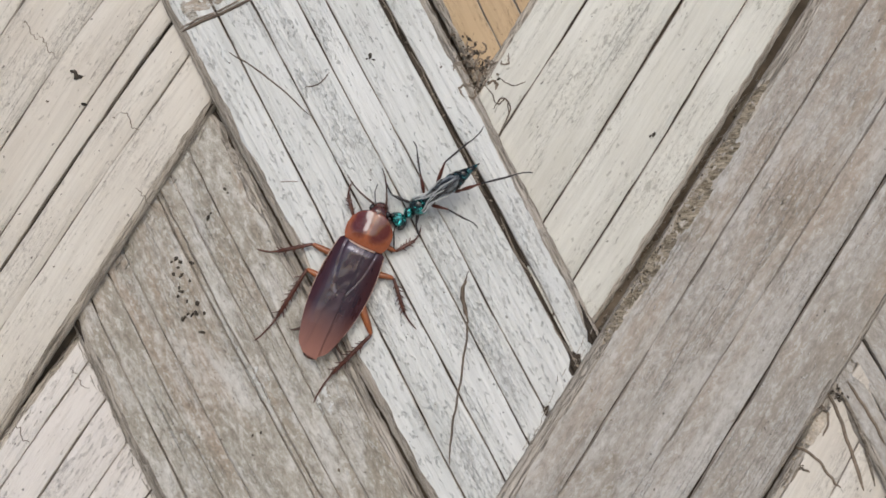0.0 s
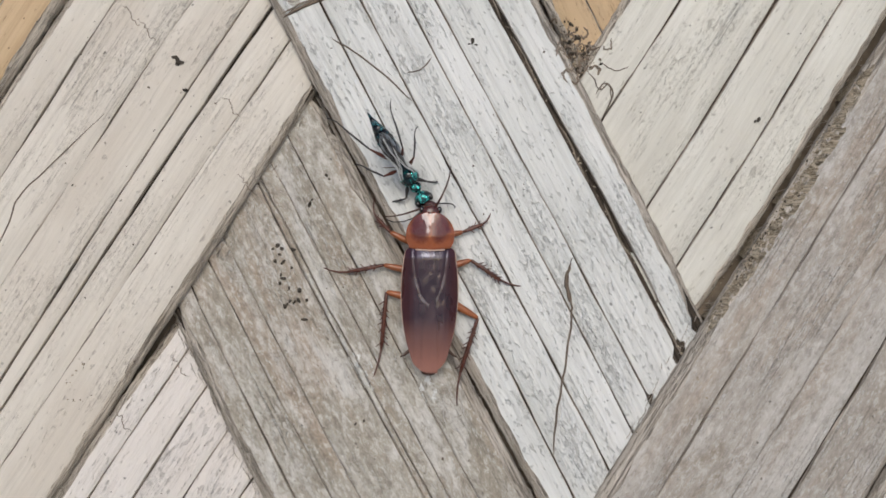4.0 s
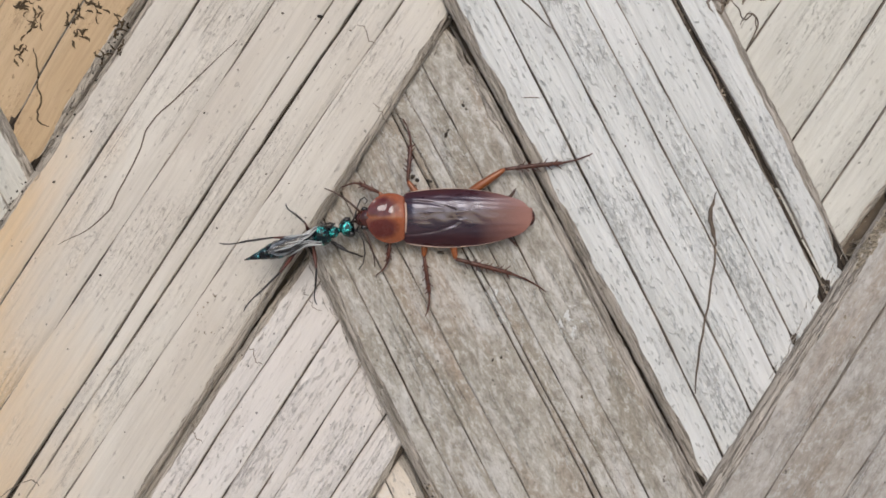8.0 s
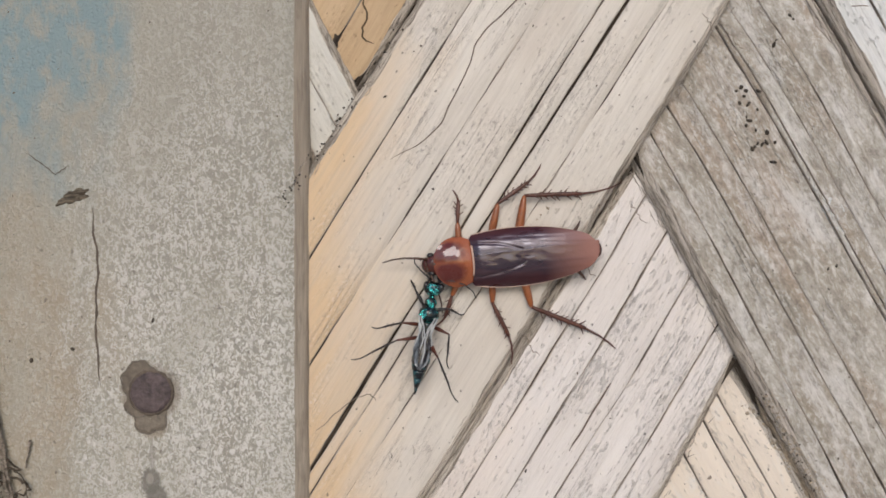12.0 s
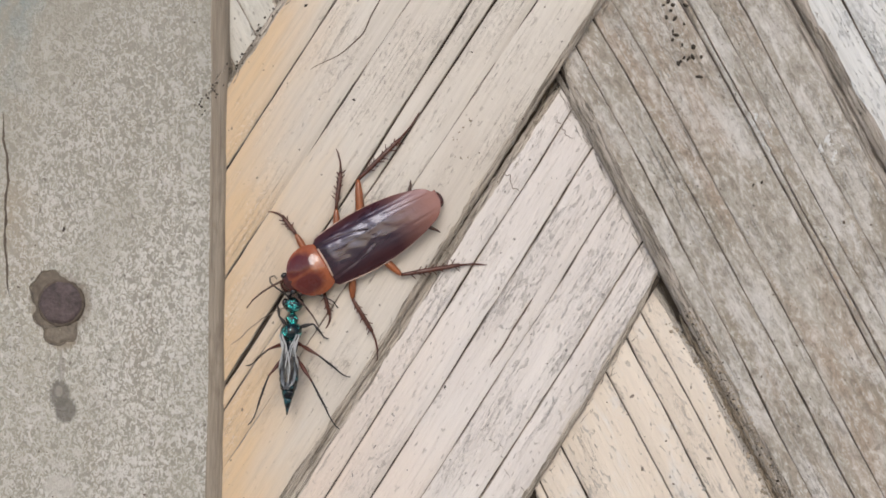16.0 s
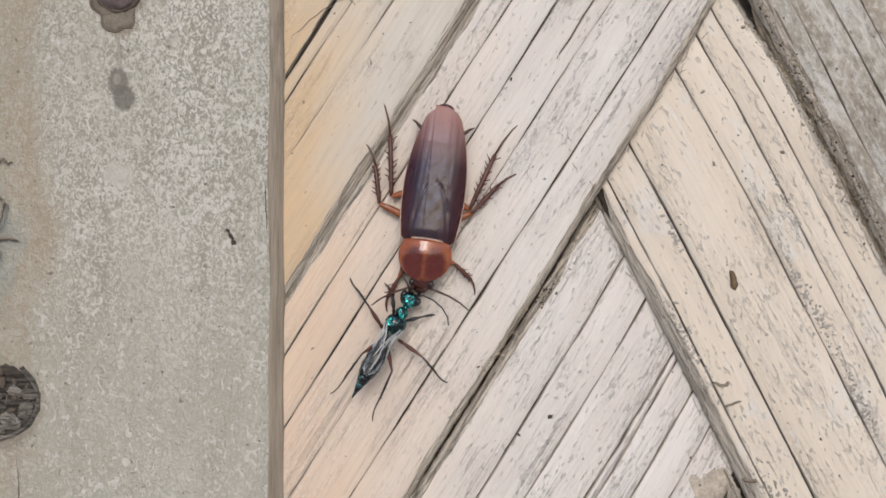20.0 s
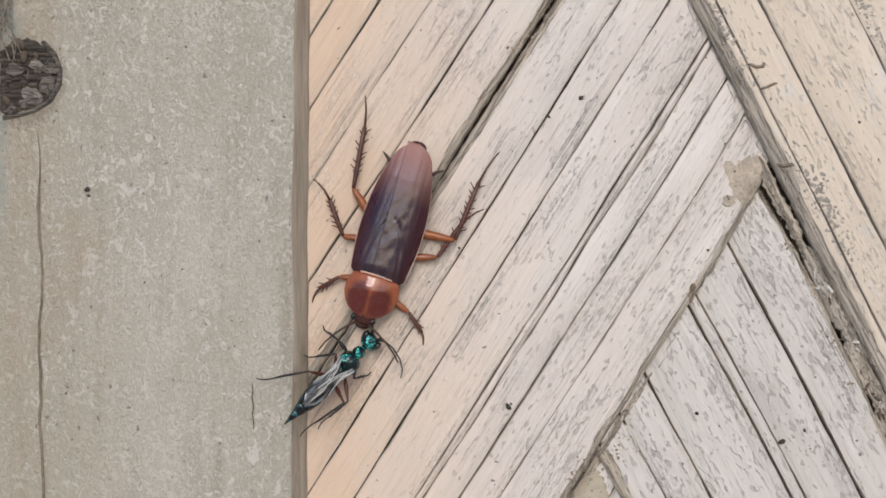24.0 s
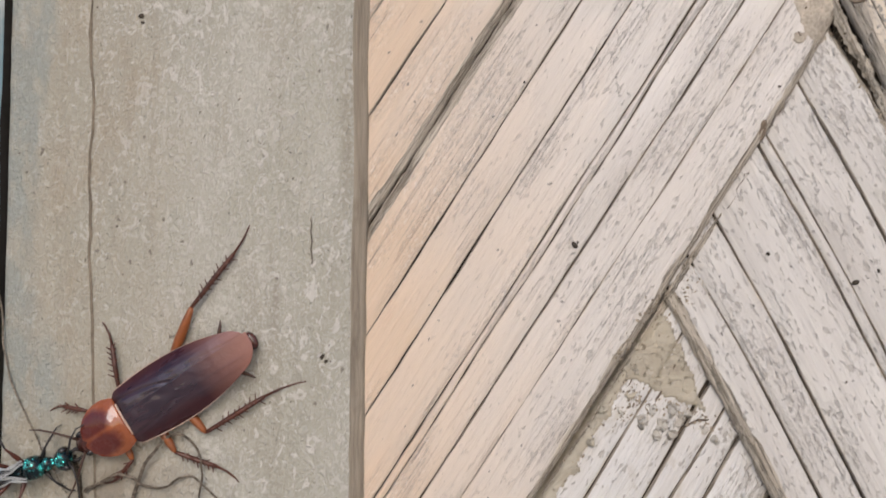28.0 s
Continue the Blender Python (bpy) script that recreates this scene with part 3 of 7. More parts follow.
def ribbon(points, width, wander, y, seed, depth=0.05):
    """A thin raised-edged dark line along points on the face, in mm."""
    bm = bmesh.new()
    rows = []
    pts = [Vector(p) for p in points]
    n = 60
    total = len(pts) - 1
    for k in range(n + 1):
        s = k / n * total
        i = min(int(s), total - 1)
        p = pts[i].lerp(pts[i + 1], s - i)
        d = (pts[i + 1] - pts[i]).normalized()
        q = Vector((-d.y, d.x))
        p = p + q * (wander * noise.noise((k / 7, seed, 0.3)) + 0.3 * wander * noise.noise((k / 1.7, seed, 5)))
        w = width * min(1, 6 * k / n + 0.15, 6 * (n - k) / n + 0.15) * (0.7 + 0.5 * noise.noise((k / 3, seed, 8)))
        rows.append([((p + q * w * a).x * MM, (y - b) * MM, (p + q * w * a).y * MM) for a, b in ((-0.5, 0), (-0.2, depth), (0.2, depth), (0.5, 0))])
    grid_mesh(bm, rows)
    bmesh.ops.recalc_face_normals(bm, faces=bm.faces)
    return bm


for k, (pts, w, wa) in enumerate(((((-152.0, -59), (-150.6, -72), (-151.0, -84), (-149.8, -98.5)), 0.7, 0.5), (((-159.6, -196), (-158.8, -225), (-158.2, -255), (-156.4, -303), (-155.6, -330)), 0.8, 1.0),
                                  (((-115.6, -246.5), (-115.4, -256.5)), 0.35, 0.2), (((-167, -47), (-160, -52), (-157, -50)), 0.3, 0.4), (((-108.4, -140), (-108.0, -150)), 0.3, 0.2))):
    part("crack", ribbon(pts, w, wa, -BOARD_H - 0.12, k), CRACK_BROWN if k == 1 else CRACK, board, "brown drying crack" if k == 1 else "dark drying crack")
KNOT_TONES = (fibre("knot_wood", (0.115, 0.10, 0.084), (0.06, 0.05, 0.042)), fibre("knot_pale", (0.30, 0.275, 0.24), (0.2, 0.18, 0.155)), CRACK, fibre("knot_grey", (0.215, 0.195, 0.168), (0.14, 0.125, 0.105)))
KNOT_RIM = [(-161.7, -176.7), (-158.6, -178.0), (-156.3, -180.5), (-154.9, -183.5), (-155.2, -186.5), (-157.0, -189.9), (-160.0, -191.8), (-163.4, -193.0), (-166.4, -193.4), (-167.6, -191.1), (-167.8, -187.3), (-167.3, -182.8), (-168.1, -179.4)]
bm = bmesh.new()
tube(bm, [(x * MM, (-BOARD_H + 0.05) * MM, z * MM) for x, z in KNOT_RIM[1:9]], [0.0005 + 0.0004 * noise.noise((k * 0.8, 2, 3)) for k in range(8)], 8)
part("knot_rim", bm, KNOT_TONES[3], board, "grey raised rim of the knot")
bm = bmesh.new()
kx, kz = sum(p[0] for p in KNOT_RIM) / 13, sum(p[1] for p in KNOT_RIM) / 13
rows = []
for q, y in ((1.0, 0.15), (0.93, -0.12), (0.8, -0.2), (0.6, -0.16), (0.35, -0.1), (0.05, -0.1)):
    row = []
    for k in range(52):
        s = k / 4
        a, c = KNOT_RIM[int(s) % 13], KNOT_RIM[(int(s) + 1) % 13]
        f = s - int(s)
        wob = q * (1 + 0.14 * noise.noise((k * 0.45, 1, 6)))
        row.append(((kx + (a[0] + (c[0] - a[0]) * f - kx) * wob) * MM, (-BOARD_H + y + 0.2 * noise.noise((k * 0.6, q * 6, 2))) * MM, (kz + (a[1] + (c[1] - a[1]) * f - kz) * wob) * MM))
    rows.append(row)
grid_mesh(bm, rows, close=True)
bmesh.ops.recalc_face_normals(bm, faces=bm.faces)
part("knot", bm, KNOT_TONES[0], board, "dark broken knot")
for n, (x, z, r, tone) in enumerate(((-164.8, -179.4, 1.1, 0), (-166.1, -182.0, 1.0, 0), (-163.8, -186.4, 2.3, 0), (-159.9, -183.1, 1.4, 1), (-159.7, -180.9, 0.6, 2), (-160.4, -186.9, 0.6, 2), (-157.1, -183.1, 1.8, 3), (-160.4, -189.0, 1.7, 1), (-165.7, -190.0, 0.7, 2), (-163.1, -178.6, 0.9, 2), (-162.3, -190.7, 0.9, 1), (-164.2, -183.7, 1.5, 3), (-157.8, -186.9, 1.4, 3), (-164.9, -191.9, 1.1, 3), (-168.8, -178.3, 0.8, 1), (-162.2, -180.9, 0.8, 2), (-159.7, -184.1, 0.4, 2))):
    bm = bmesh.new()
    bmesh.ops.create_icosphere(bm, subdivisions=2, radius=1, matrix=Matrix.Diagonal((1.2 * r * MM, 0.4 * MM, 1.15 * r * MM, 1)))
    for v in bm.verts:
        v.co += Vector((noise.noise(v.co * 500 + Vector((n, 0, 0))), 0.4 * noise.noise(v.co * 700 + Vector((0, n, 0))), noise.noise(v.co * 500 + Vector((0, 0, n))))) * 0.95 * r * MM
    bmesh.ops.translate(bm, verts=bm.verts, vec=(x * MM, (-BOARD_H + (0.1 if tone == 0 else -0.15 if tone != 2 else -0.35)) * MM, z * MM))
    part("knot_chip", bm, KNOT_TONES[tone], board, smooth=False)
bm = bmesh.new()
ball(bm, (-155.8 * MM, -2.2 * MM, -56.9 * MM), (3.9 * MM, 0.7 * MM, 1.5 * MM), 24, 14, 0.6)
bmesh.ops.rotate(bm, cent=(-155.8 * MM, 0, -56.9 * MM), matrix=Matrix.Rotation(radians(-18), 3, "Y"), verts=bm.verts)
part("dent", bm, fibre("dent_wood", (0.20, 0.165, 0.12), (0.11, 0.09, 0.065)), board, "shallow brown dent")

RUST = plain("rust", (0.098, 0.074, 0.072), 0.7, 0.3, vary=0.55, scale=900, bump=0.0007)
RUST_RED = plain("rust_red", (0.12, 0.066, 0.05), 0.8, 0.2, vary=0.45, scale=500, bump=0.0003)

FILLER_TAN = plain("filler_tan", (0.17, 0.142, 0.106), 0.6, vary=0.35, scale=800, bump=0.0005)
FILLER_RIM = plain("filler_rim", (0.14, 0.118, 0.092), 0.85, vary=0.3, scale=800)
FILLER = plain("filler", (0.145, 0.12, 0.092), 0.9, vary=0.35, scale=700, bump=0.0005)


def nail(x, z, r):
    ob = tagged(new("nail"), "rusty round nail head driven into the grey board", "nail")
    ob.location = (x * MM, -BOARD_H * MM, z * MM)
    bm = bmesh.new()
    rows = []
    for k, (rr, y) in enumerate(((1.0, 0.3), (1.02, -0.35), (0.95, -0.7), (0.7, -0.85), (0.35, -0.9), (0.03, -0.92))):
        rows.append([(r * rr * MM * math.cos(a) * (1 + 0.05 * noise.noise((math.cos(a) * 1.6, math.sin(a) * 1.6, 1))), y * MM + 0.3 * MM * noise.noise((math.cos(a) * 3 * rr, math.sin(a) * 3 * rr, k)),
                      r * rr * MM * math.sin(a)) for a in (2 * math.pi * j / 30 for j in range(30))])
    grid_mesh(bm, rows, close=True)
    bmesh.ops.recalc_face_normals(bm, faces=bm.faces)
    part("nail_head", bm, RUST, ob)
    bm = bmesh.new()
    tube(bm, [(0, 0.0005, 0), (0, 0.007, 0)], [0.0014, 0.0012], 10)
    part("shank", bm, RUST, ob)
    bm = bmesh.new()
    tube(bm, [((r + 0.12) * MM * math.cos(a), -0.05 * MM, (r + 0.12) * MM * math.sin(a)) for a in (2 * math.pi * j / 40 for j in range(41))],
         [0.00046 * (1 + 0.7 * noise.noise((j * 0.7, 1, 2))) for j in range(41)], 6)
    part("rust_rim", bm, CRACK, ob, "black crust round the head")
    for n, (dx, dz, rr) in enumerate(((-2.3, 2.6, 4.3), (-0.2, -5.6, 3.6), (-2.6, -2.2, 3.2))):
        bm = bmesh.new()
        rows = []
        for q, y in ((1.0, 0.25), (0.9, -0.12), (0.72, -0.2), (0.45, -0.08), (0.05, -0.05)):
            rows.append([((dx + rr * q * math.cos(a) * (1 + 0.3 * noise.noise((math.cos(a) * 1.8, math.sin(a) * 1.8, n * 7)))) * MM, (y + 0.08 * noise.noise((a * 2, q * 5, n))) * MM,
                          (dz + rr * q * math.sin(a) * (1 + 0.3 * noise.noise((math.cos(a) * 1.8, math.sin(a) * 1.8, n * 7 + 2)))) * MM) for a in (2 * math.pi * j / 26 for j in range(26))])
        grid_mesh(bm, rows, close=True)
        bmesh.ops.recalc_face_normals(bm, faces=bm.faces)
        part("filler_patch", bm, FILLER_TAN if n == 1 else FILLER, ob, "brown cracked filler round the nail")
        bm = bmesh.new()
        ring = [(dx + rr * 0.97 * math.cos(a) * (1 + 0.3 * noise.noise((math.cos(a) * 1.8, math.sin(a) * 1.8, n * 7))), dz + rr * 0.97 * math.sin(a) * (1 + 0.3 * noise.noise((math.cos(a) * 1.8, math.sin(a) * 1.8, n * 7 + 2)))) for a in (2 * math.pi * j / 36 for j in range(37))]
        tube(bm, [(x * MM, -0.05 * MM, z * MM) for x, z in ring], [0.00016 * (1 + 0.8 * noise.noise((j * 0.6, n, 4))) for j in range(37)], 6)
        part("filler_rim", bm, FILLER_RIM, ob, "dark raised edge of the filler")
    return ob


nail(-138.8, -99.8, 4.45)


def paint_material():
    mat, nt, bsdf = nodes_of("blue_paint")
    a = noise_of(nt, coords(nt, (260, 260, 60)), 1, 6, 0.68)
    b = noise_of(nt, coords(nt, (60, 60, 40)), 1, 4, 0.6)
    col = mix(nt, ramp(nt, b, 0.35, 0.65), (0.26, 0.325, 0.325), (0.355, 0.40, 0.39))
    patch = noise_of(nt, coords(nt, (42, 42, 26), jitter=0.0), 1, 5, 0.7)
    col = mix(nt, ramp(nt, math_of(nt, "ADD", math_of(nt, "MULTIPLY", a, 0.5), patch), 0.78, 0.9, 0, 0.7), col, (0.56, 0.585, 0.585))
    col = mix(nt, ramp(nt, a, 0.56, 0.68, 0, 0.5), col, (0.52, 0.53, 0.51))
    col = mix(nt, ramp(nt, a, 0.37, 0.30, 0, 0.7), col, (0.24, 0.225, 0.19))
    geo = nt.nodes.new("ShaderNodeNewGeometry")
    sep = nt.nodes.new("ShaderNodeSeparateXYZ")
    nt.links.new(geo.outputs["Position"], sep.inputs[0])
    rim = math_of(nt, "MULTIPLY", ramp(nt, math_of(nt, "ADD", sep.outputs[0], math_of(nt, "MULTIPLY", math_of(nt, "SUBTRACT", patch, 0.5), 0.006)), -0.1835, -0.1805), ramp(nt, patch, 0.62, 0.45, 0, 0.8))
    col = mix(nt, rim, col, (0.22, 0.40, 0.49))
    bare = math_of(nt, "MULTIPLY", ramp(nt, math_of(nt, "ADD", sep.outputs[0], math_of(nt, "MULTIPLY", math_of(nt, "SUBTRACT", a, 0.5), 0.006)), -0.1828, -0.1815), ramp(nt, sep.outputs[2], -0.130, -0.136))
    bare = math_of(nt, "MULTIPLY", bare, ramp(nt, sep.outputs[2], -0.190, -0.170, 0, 0.9))
    col = mix(nt, bare, col, mix(nt, ramp(nt, a, 0.4, 0.6), (0.20, 0.165, 0.125), (0.38, 0.34, 0.28)))
    nt.links.new(col, bsdf.inputs["Base Color"])
    bsdf.inputs["Roughness"].default_value = 0.7
    bump_of(nt, bsdf, a, 0.0004, 0.8)
    return mat


PAINT = paint_material()
post = tagged(new("door_post"), "blue painted wooden post with worn flaking paint", "post")
bm = bmesh.new()
rows = []
for k in range(301):
    z = -600 + 2100 * k / 300
    e = 0.35 * noise.noise((z / 20, 1, 5)) + 0.2 * noise.noise((z / 4, 3, 5))
    prof = [(-260, 12), (-260, -1.5), (-259, -2.2)] + [(-259 + 81.2 * q / 8, -2.2 + 0.2 * noise.noise((q, z / 20, 3))) for q in range(1, 8)] + [(-177.5 + e, -2.2), (-176.65 + e, -1.6), (-176.4 + 0.5 * e, 24)]
    rows.append([(x * MM, y * MM, z * MM) for x, y in prof])
cols = len(rows[0]) - 1
# the post's side in the gap is coloured black for the shade there
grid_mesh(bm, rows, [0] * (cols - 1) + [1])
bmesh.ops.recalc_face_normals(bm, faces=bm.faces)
GAP_SHADE = plain("gap_shade_black", (0.02, 0.018, 0.016), 0.95)
part("post_face", bm, [PAINT, GAP_SHADE], post)
# added black sheet at the back of the gap, in place of its shade
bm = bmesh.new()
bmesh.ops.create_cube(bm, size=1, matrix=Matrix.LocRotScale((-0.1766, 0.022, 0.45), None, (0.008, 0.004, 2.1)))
part("gap_lining", bm, GAP_SHADE, post, "added black sheet that stands in for the shade in the gap", smooth=False)

hinge = tagged(new("hinge"), "rusty brown steel butt hinge between post and board", "hinge")
KN = (-59.2, -72.4, -89.2, -104.6, -120.5, -134.2)
for k in range(5):
    bm = bmesh.new()
    x, y = -178.2, -3.1
    z0, z1 = KN[k] - 0.16, KN[k + 1] + 0.16
    rows = []
    for z, r in ((z0, 2.4), (z0 - 0.12, 3.0), (z0 - 0.6, 3.15), ((z0 + z1) / 2, 3.18), (z1 + 0.6, 3.15), (z1 + 0.12, 3.0), (z1, 2.4)):
        rows.append([((x + r * math.cos(a)) * MM, (y + r * math.sin(a)) * MM, z * MM) for a in (2 * math.pi * j / 28 for j in range(28))])
    grid_mesh(bm, rows, close=True)
    bmesh.ops.recalc_face_normals(bm, faces=bm.faces)
    part("knuckle", bm, RUST_RED if k % 2 else RUST, hinge)
bm = bmesh.new()
tube(bm, [(-0.1782, -0.0031, -0.0585), (-0.1782, -0.0031, -0.1362)], 0.0022, 18)
part("pin", bm, RUST, hinge)
for side, x0, x1 in (("post_leaf", -178.3, -177.6), ("board_leaf", -175.9, -175.2)):
    bm = bmesh.new()
    bmesh.ops.create_cube(bm, size=1, matrix=Matrix.LocRotScale(((x0 + x1) / 2 * MM, 0.0035, -0.0967), None, (abs(x1 - x0) * MM, 0.012, 0.072)))
    bmesh.ops.bevel(bm, geom=bm.edges[:], offset=0.0002, segments=1)
    part(side, bm, RUST, hinge)

# ---- dry rootlets that hang beside the hinge and over the foot of the board ----
ROOT = fibre("dry_root", (0.41, 0.35, 0.285), (0.23, 0.19, 0.145))
ROOT_DARK = fibre("dead_root", (0.14, 0.11, 0.08), (0.08, 0.062, 0.045))


# darker copy of the dry root, with shade in its colour
ROOT_MID = fibre("shaded_root", (0.27, 0.225, 0.175), (0.165, 0.132, 0.1))


def rootlet(points, r, wander, seed, mat=ROOT):
    bm = bmesh.new()
    pts = [Vector(p) for p in points]
    out = []
    n = 14 * (len(pts) - 1)
    for k in range(n + 1):
        s = k / 14
        i = min(int(s), len(pts) - 2)
        f = s - i
        a, b, c, d = pts[max(i - 1, 0)], pts[i], pts[i + 1], pts[min(i + 2, len(pts) - 1)]
        p = 0.5 * ((2 * b) + (c - a) * f + (2 * a - 5 * b + 4 * c - d) * f * f + (3 * b - a - 3 * c + d) * f ** 3)
        p = p + Vector((noise.noise((k / 5, seed, 1)), 0.35 * noise.noise((k / 5, seed, 4)), noise.noise((k / 5, seed, 8)))) * wander
        out.append(p * MM)
    tube(bm, out, [r * MM * (1 - 0.6 * k / n) for k in range(n + 1)], 5)
    return tagged(link_mesh("rootlet", bm, mat), "thin dry brown rootlet clinging to the board", "root", "dry rootlets")


rnd = random.Random(5)
y0 = -BOARD_H - 0.5
rootlet([(-182.0, -6.9, -114.2), (-178.4, -6.9, -119.6), (-175.2, -6.4, -125.9), (-174.4, -4.0, -133.2), (-173.6, -3.2, -139.8), (-172.5, -3.0, -145.0)], 0.5, 0.35, 1)
rootlet([(-172.6, -4.5, -114.8), (-174.9, -6.6, -117.0), (-176.2, -6.8, -120.7), (-174.5, -6.6, -125.9), (-172.2, -4.5, -128.2), (-169.8, -3.4, -128.0)], 0.45, 0.35, 2)
rootlet([(-173.6, -4.5, -125.9), (-172.2, -4.5, -124.1), (-169.8, -4.0, -124.5), (-169.1, -3.6, -126.3), (-170.1, -3.4, -128.3)], 0.38, 0.35, 3)
rootlet([(-179.7, -6.9, -113.0), (-177.6, -7.0, -113.3), (-174.9, -6.6, -114.4), (-172.5, -4.2, -116.6), (-170.8, -3.4, -119.6)], 0.58, 0.35, 4)
rootlet([(-175.1, -3.6, -70.4), (-173.5, -3.4, -86.9), (-172.1, -3.4, -104.6), (-170.9, -3.4, -111.6), (-169.9, -3.4, -119.3), (-168.4, -3.4, -123.9), (-168.0, -3.4, -130.4), (-166.8, -3.4, -137.4), (-166.1, -3.4, -142.6), (-165.2, -3.4, -149.0), (-164.3, -3.4, -156.6)], 0.58, 0.35, 5)
rootlet([(-175.5, -3.8, -71.7), (-173.9, -3.5, -84.0), (-172.9, -3.5, -98.7), (-171.0, -3.5, -108.1), (-169.5, -3.5, -116.3), (-168.4, -3.5, -122.2), (-169.2, -3.5, -128.0), (-167.7, -3.5, -133.9), (-166.1, -3.5, -139.7), (-164.8, -3.5, -146.7)], 0.48, 0.35, 6)
rootlet([(-173.5, -3.6, -129.2), (-171.1, -3.6, -134.4), (-168.4, -3.6, -138.5), (-165.5, -3.6, -140.2), (-163.1, -3.6, -142.6), (-161.6, -3.6, -144.9), (-163.3, -3.6, -150.1)], 0.55, 0.35, 7)
rootlet([(-172.6, -3.6, -129.5), (-170.4, -3.6, -134.1), (-167.7, -3.6, -138.2), (-166.3, -3.6, -142.0)], 0.5, 0.35, 8)
rootlet([(-168.2, -3.2, -149.4), (-165.0, -3.2, -152.3), (-163.1, -3.2, -154.3), (-163.3, -3.2, -157.2)], 0.45, 0.35, 9)
rootlet([(-163.8, -3.2, -149.6), (-165.8, -3.2, -153.1), (-167.0, -3.2, -155.5), (-166.4, -3.2, -157.8)], 0.4, 0.35, 10)
rootlet([(-172.9, -3.4, -142.0), (-170.0, -3.4, -140.4), (-167.0, -3.4, -140.6)], 0.48, 0.35, 11)
rootlet([(-180.2, -6.9, -112.7), (-178.8, -6.9, -109.6), (-177.2, -6.9, -106.1), (-174.6, -6.9, -104.7), (-173.7, -5.0, -101.1)], 0.4, 0.35, 12)
rootlet([(-174.6, -5.5, -118.0), (-175.2, -5.5, -122.0), (-173.4, -5.0, -124.9), (-170.6, -3.6, -123.9), (-169.9, -3.4, -122.2)], 0.3, 0.35, 13)
rootlet([(-175.2, -6.5, -123.6), (-173.1, -5.0, -123.2), (-171.0, -4.0, -124.2), (-169.8, -3.4, -126.9)], 0.3, 0.35, 14)
rootlet([(-163.7, -3.2, -129.2), (-165.8, -3.2, -130.4), (-166.4, -3.2, -128.6), (-164.9, -3.2, -127.2)], 0.35, 0.35, 15)
rootlet([(-163.2, -3.0, -135.7), (-162.0, -3.0, -135.1), (-161.4, -3.0, -136.0), (-160.3, -3.0, -135.7)], 0.3, 0.35, 16)
rootlet([(-163.6, -3.0, -151.7), (-161.6, -3.0, -151.4), (-158.9, -3.0, -151.9)], 0.5, 0.35, 17)
rootlet([(-164.9, -3.0, -109.9), (-165.2, -3.0, -112.2), (-165.7, -3.0, -115.8)], 0.35, 0.35, 18)
for k in range(20):
    x, z = -175 + rnd.random() * 7, -112 - rnd.random() * 14
    rootlet([(x, y0 - rnd.random() * 1.6, z)] + [(x + j * 0.6 + rnd.uniform(-2.2, 2.2), y0 - rnd.random() * 1.6, z - j * rnd.uniform(0.5, 2.6)) for j in range(1, 5)], rnd.uniform(0.16, 0.34), 1.2, 30 + k, ROOT if k % 3 == 0 else ROOT_DARK)
for k in range(7):
    x = -169 + rnd.random() * 4
    rootlet([(x, y0, -140 - k * 2), (x + rnd.uniform(-1, 2), y0, -154), (x + rnd.uniform(-2, 3), y0 - 0.4, -168), (x + rnd.uniform(-3, 4), y0, -182)], rnd.uniform(0.2, 0.42), 1.0, 40 + k)
# loose tendrils near the foot of the view
rootlet([(-176, y0, -257), (-173.5, y0, -276), (-168, y0, -289), (-160, y0 - 1, -302), (-152, y0, -318)], 0.2, 0.8, 60)
rootlet([(-150, y0, -306), (-146, y0 - 1, -294), (-140, y0 - 1.4, -288.5), (-135.5, y0 - 1, -294), (-137, y0, -305)], 0.4, 0.5, 61, ROOT_MID)
rootlet([(-158, y0, -300), (-151, y0 - 1, -296.5), (-144, y0 - 1, -299), (-138, y0, -297), (-131, y0, -303)], 0.4, 0.6, 62, ROOT_MID)
rootlet([(-160.5, y0, -293), (-158.5, y0, -302), (-155.5, y0, -318)], 0.55, 0.4, 63, ROOT_DARK)
rootlet([(-154, y0, -312), (-149, y0 - 1, -303), (-141, y0 - 1, -304.5), (-133, y0, -309)], 0.35, 0.8, 64, ROOT_MID)

# ---- dirt, crumbs and threads on the bamboo ----
DIRT = plain("dirt", (0.05, 0.04, 0.03), 0.95, vary=0.5)


bpy.context.view_layer.update()
GRAPH = bpy.context.evaluated_depsgraph_get()


def surface(x, z):
    """How far out the wall's face lies at a place, in mm (negative is towards the room)."""
    hit, place, normal, index, ob, m = scene.ray_cast(GRAPH, Vector((x * MM, -0.02, z * MM)), Vector((0, 1, 0)))
    return place.y / MM if hit else 0.0


def crumbs(places, label, category="dirt", colour=None, flat=0.5):
    bm = bmesh.new()
    for x, z, s in places:
        m = Matrix.Translation((x * MM, (surface(x, z) - 0.25 * s * flat) * MM, z * MM)) @ Matrix.Rotation(rnd.random() * 3, 4, "Y") @ Matrix.Diagonal((s * MM * rnd.uniform(0.7, 1.3), flat * s * MM, s * MM * rnd.uniform(0.45, 0.8), 1))
        r = bmesh.ops.create_icosphere(bm, subdivisions=2 if s > 0.5 else 1, radius=1, matrix=m)
        for v in r["verts"]:
            v.co += Vector((noise.noise(v.co * 3000), 0, noise.noise(v.co * 3000 + Vector((5, 5, 5))))) * s * 0.35 * MM
    return tagged(link_mesh("dirt_specks", bm, colour or DIRT), label, category, kind="stuff")


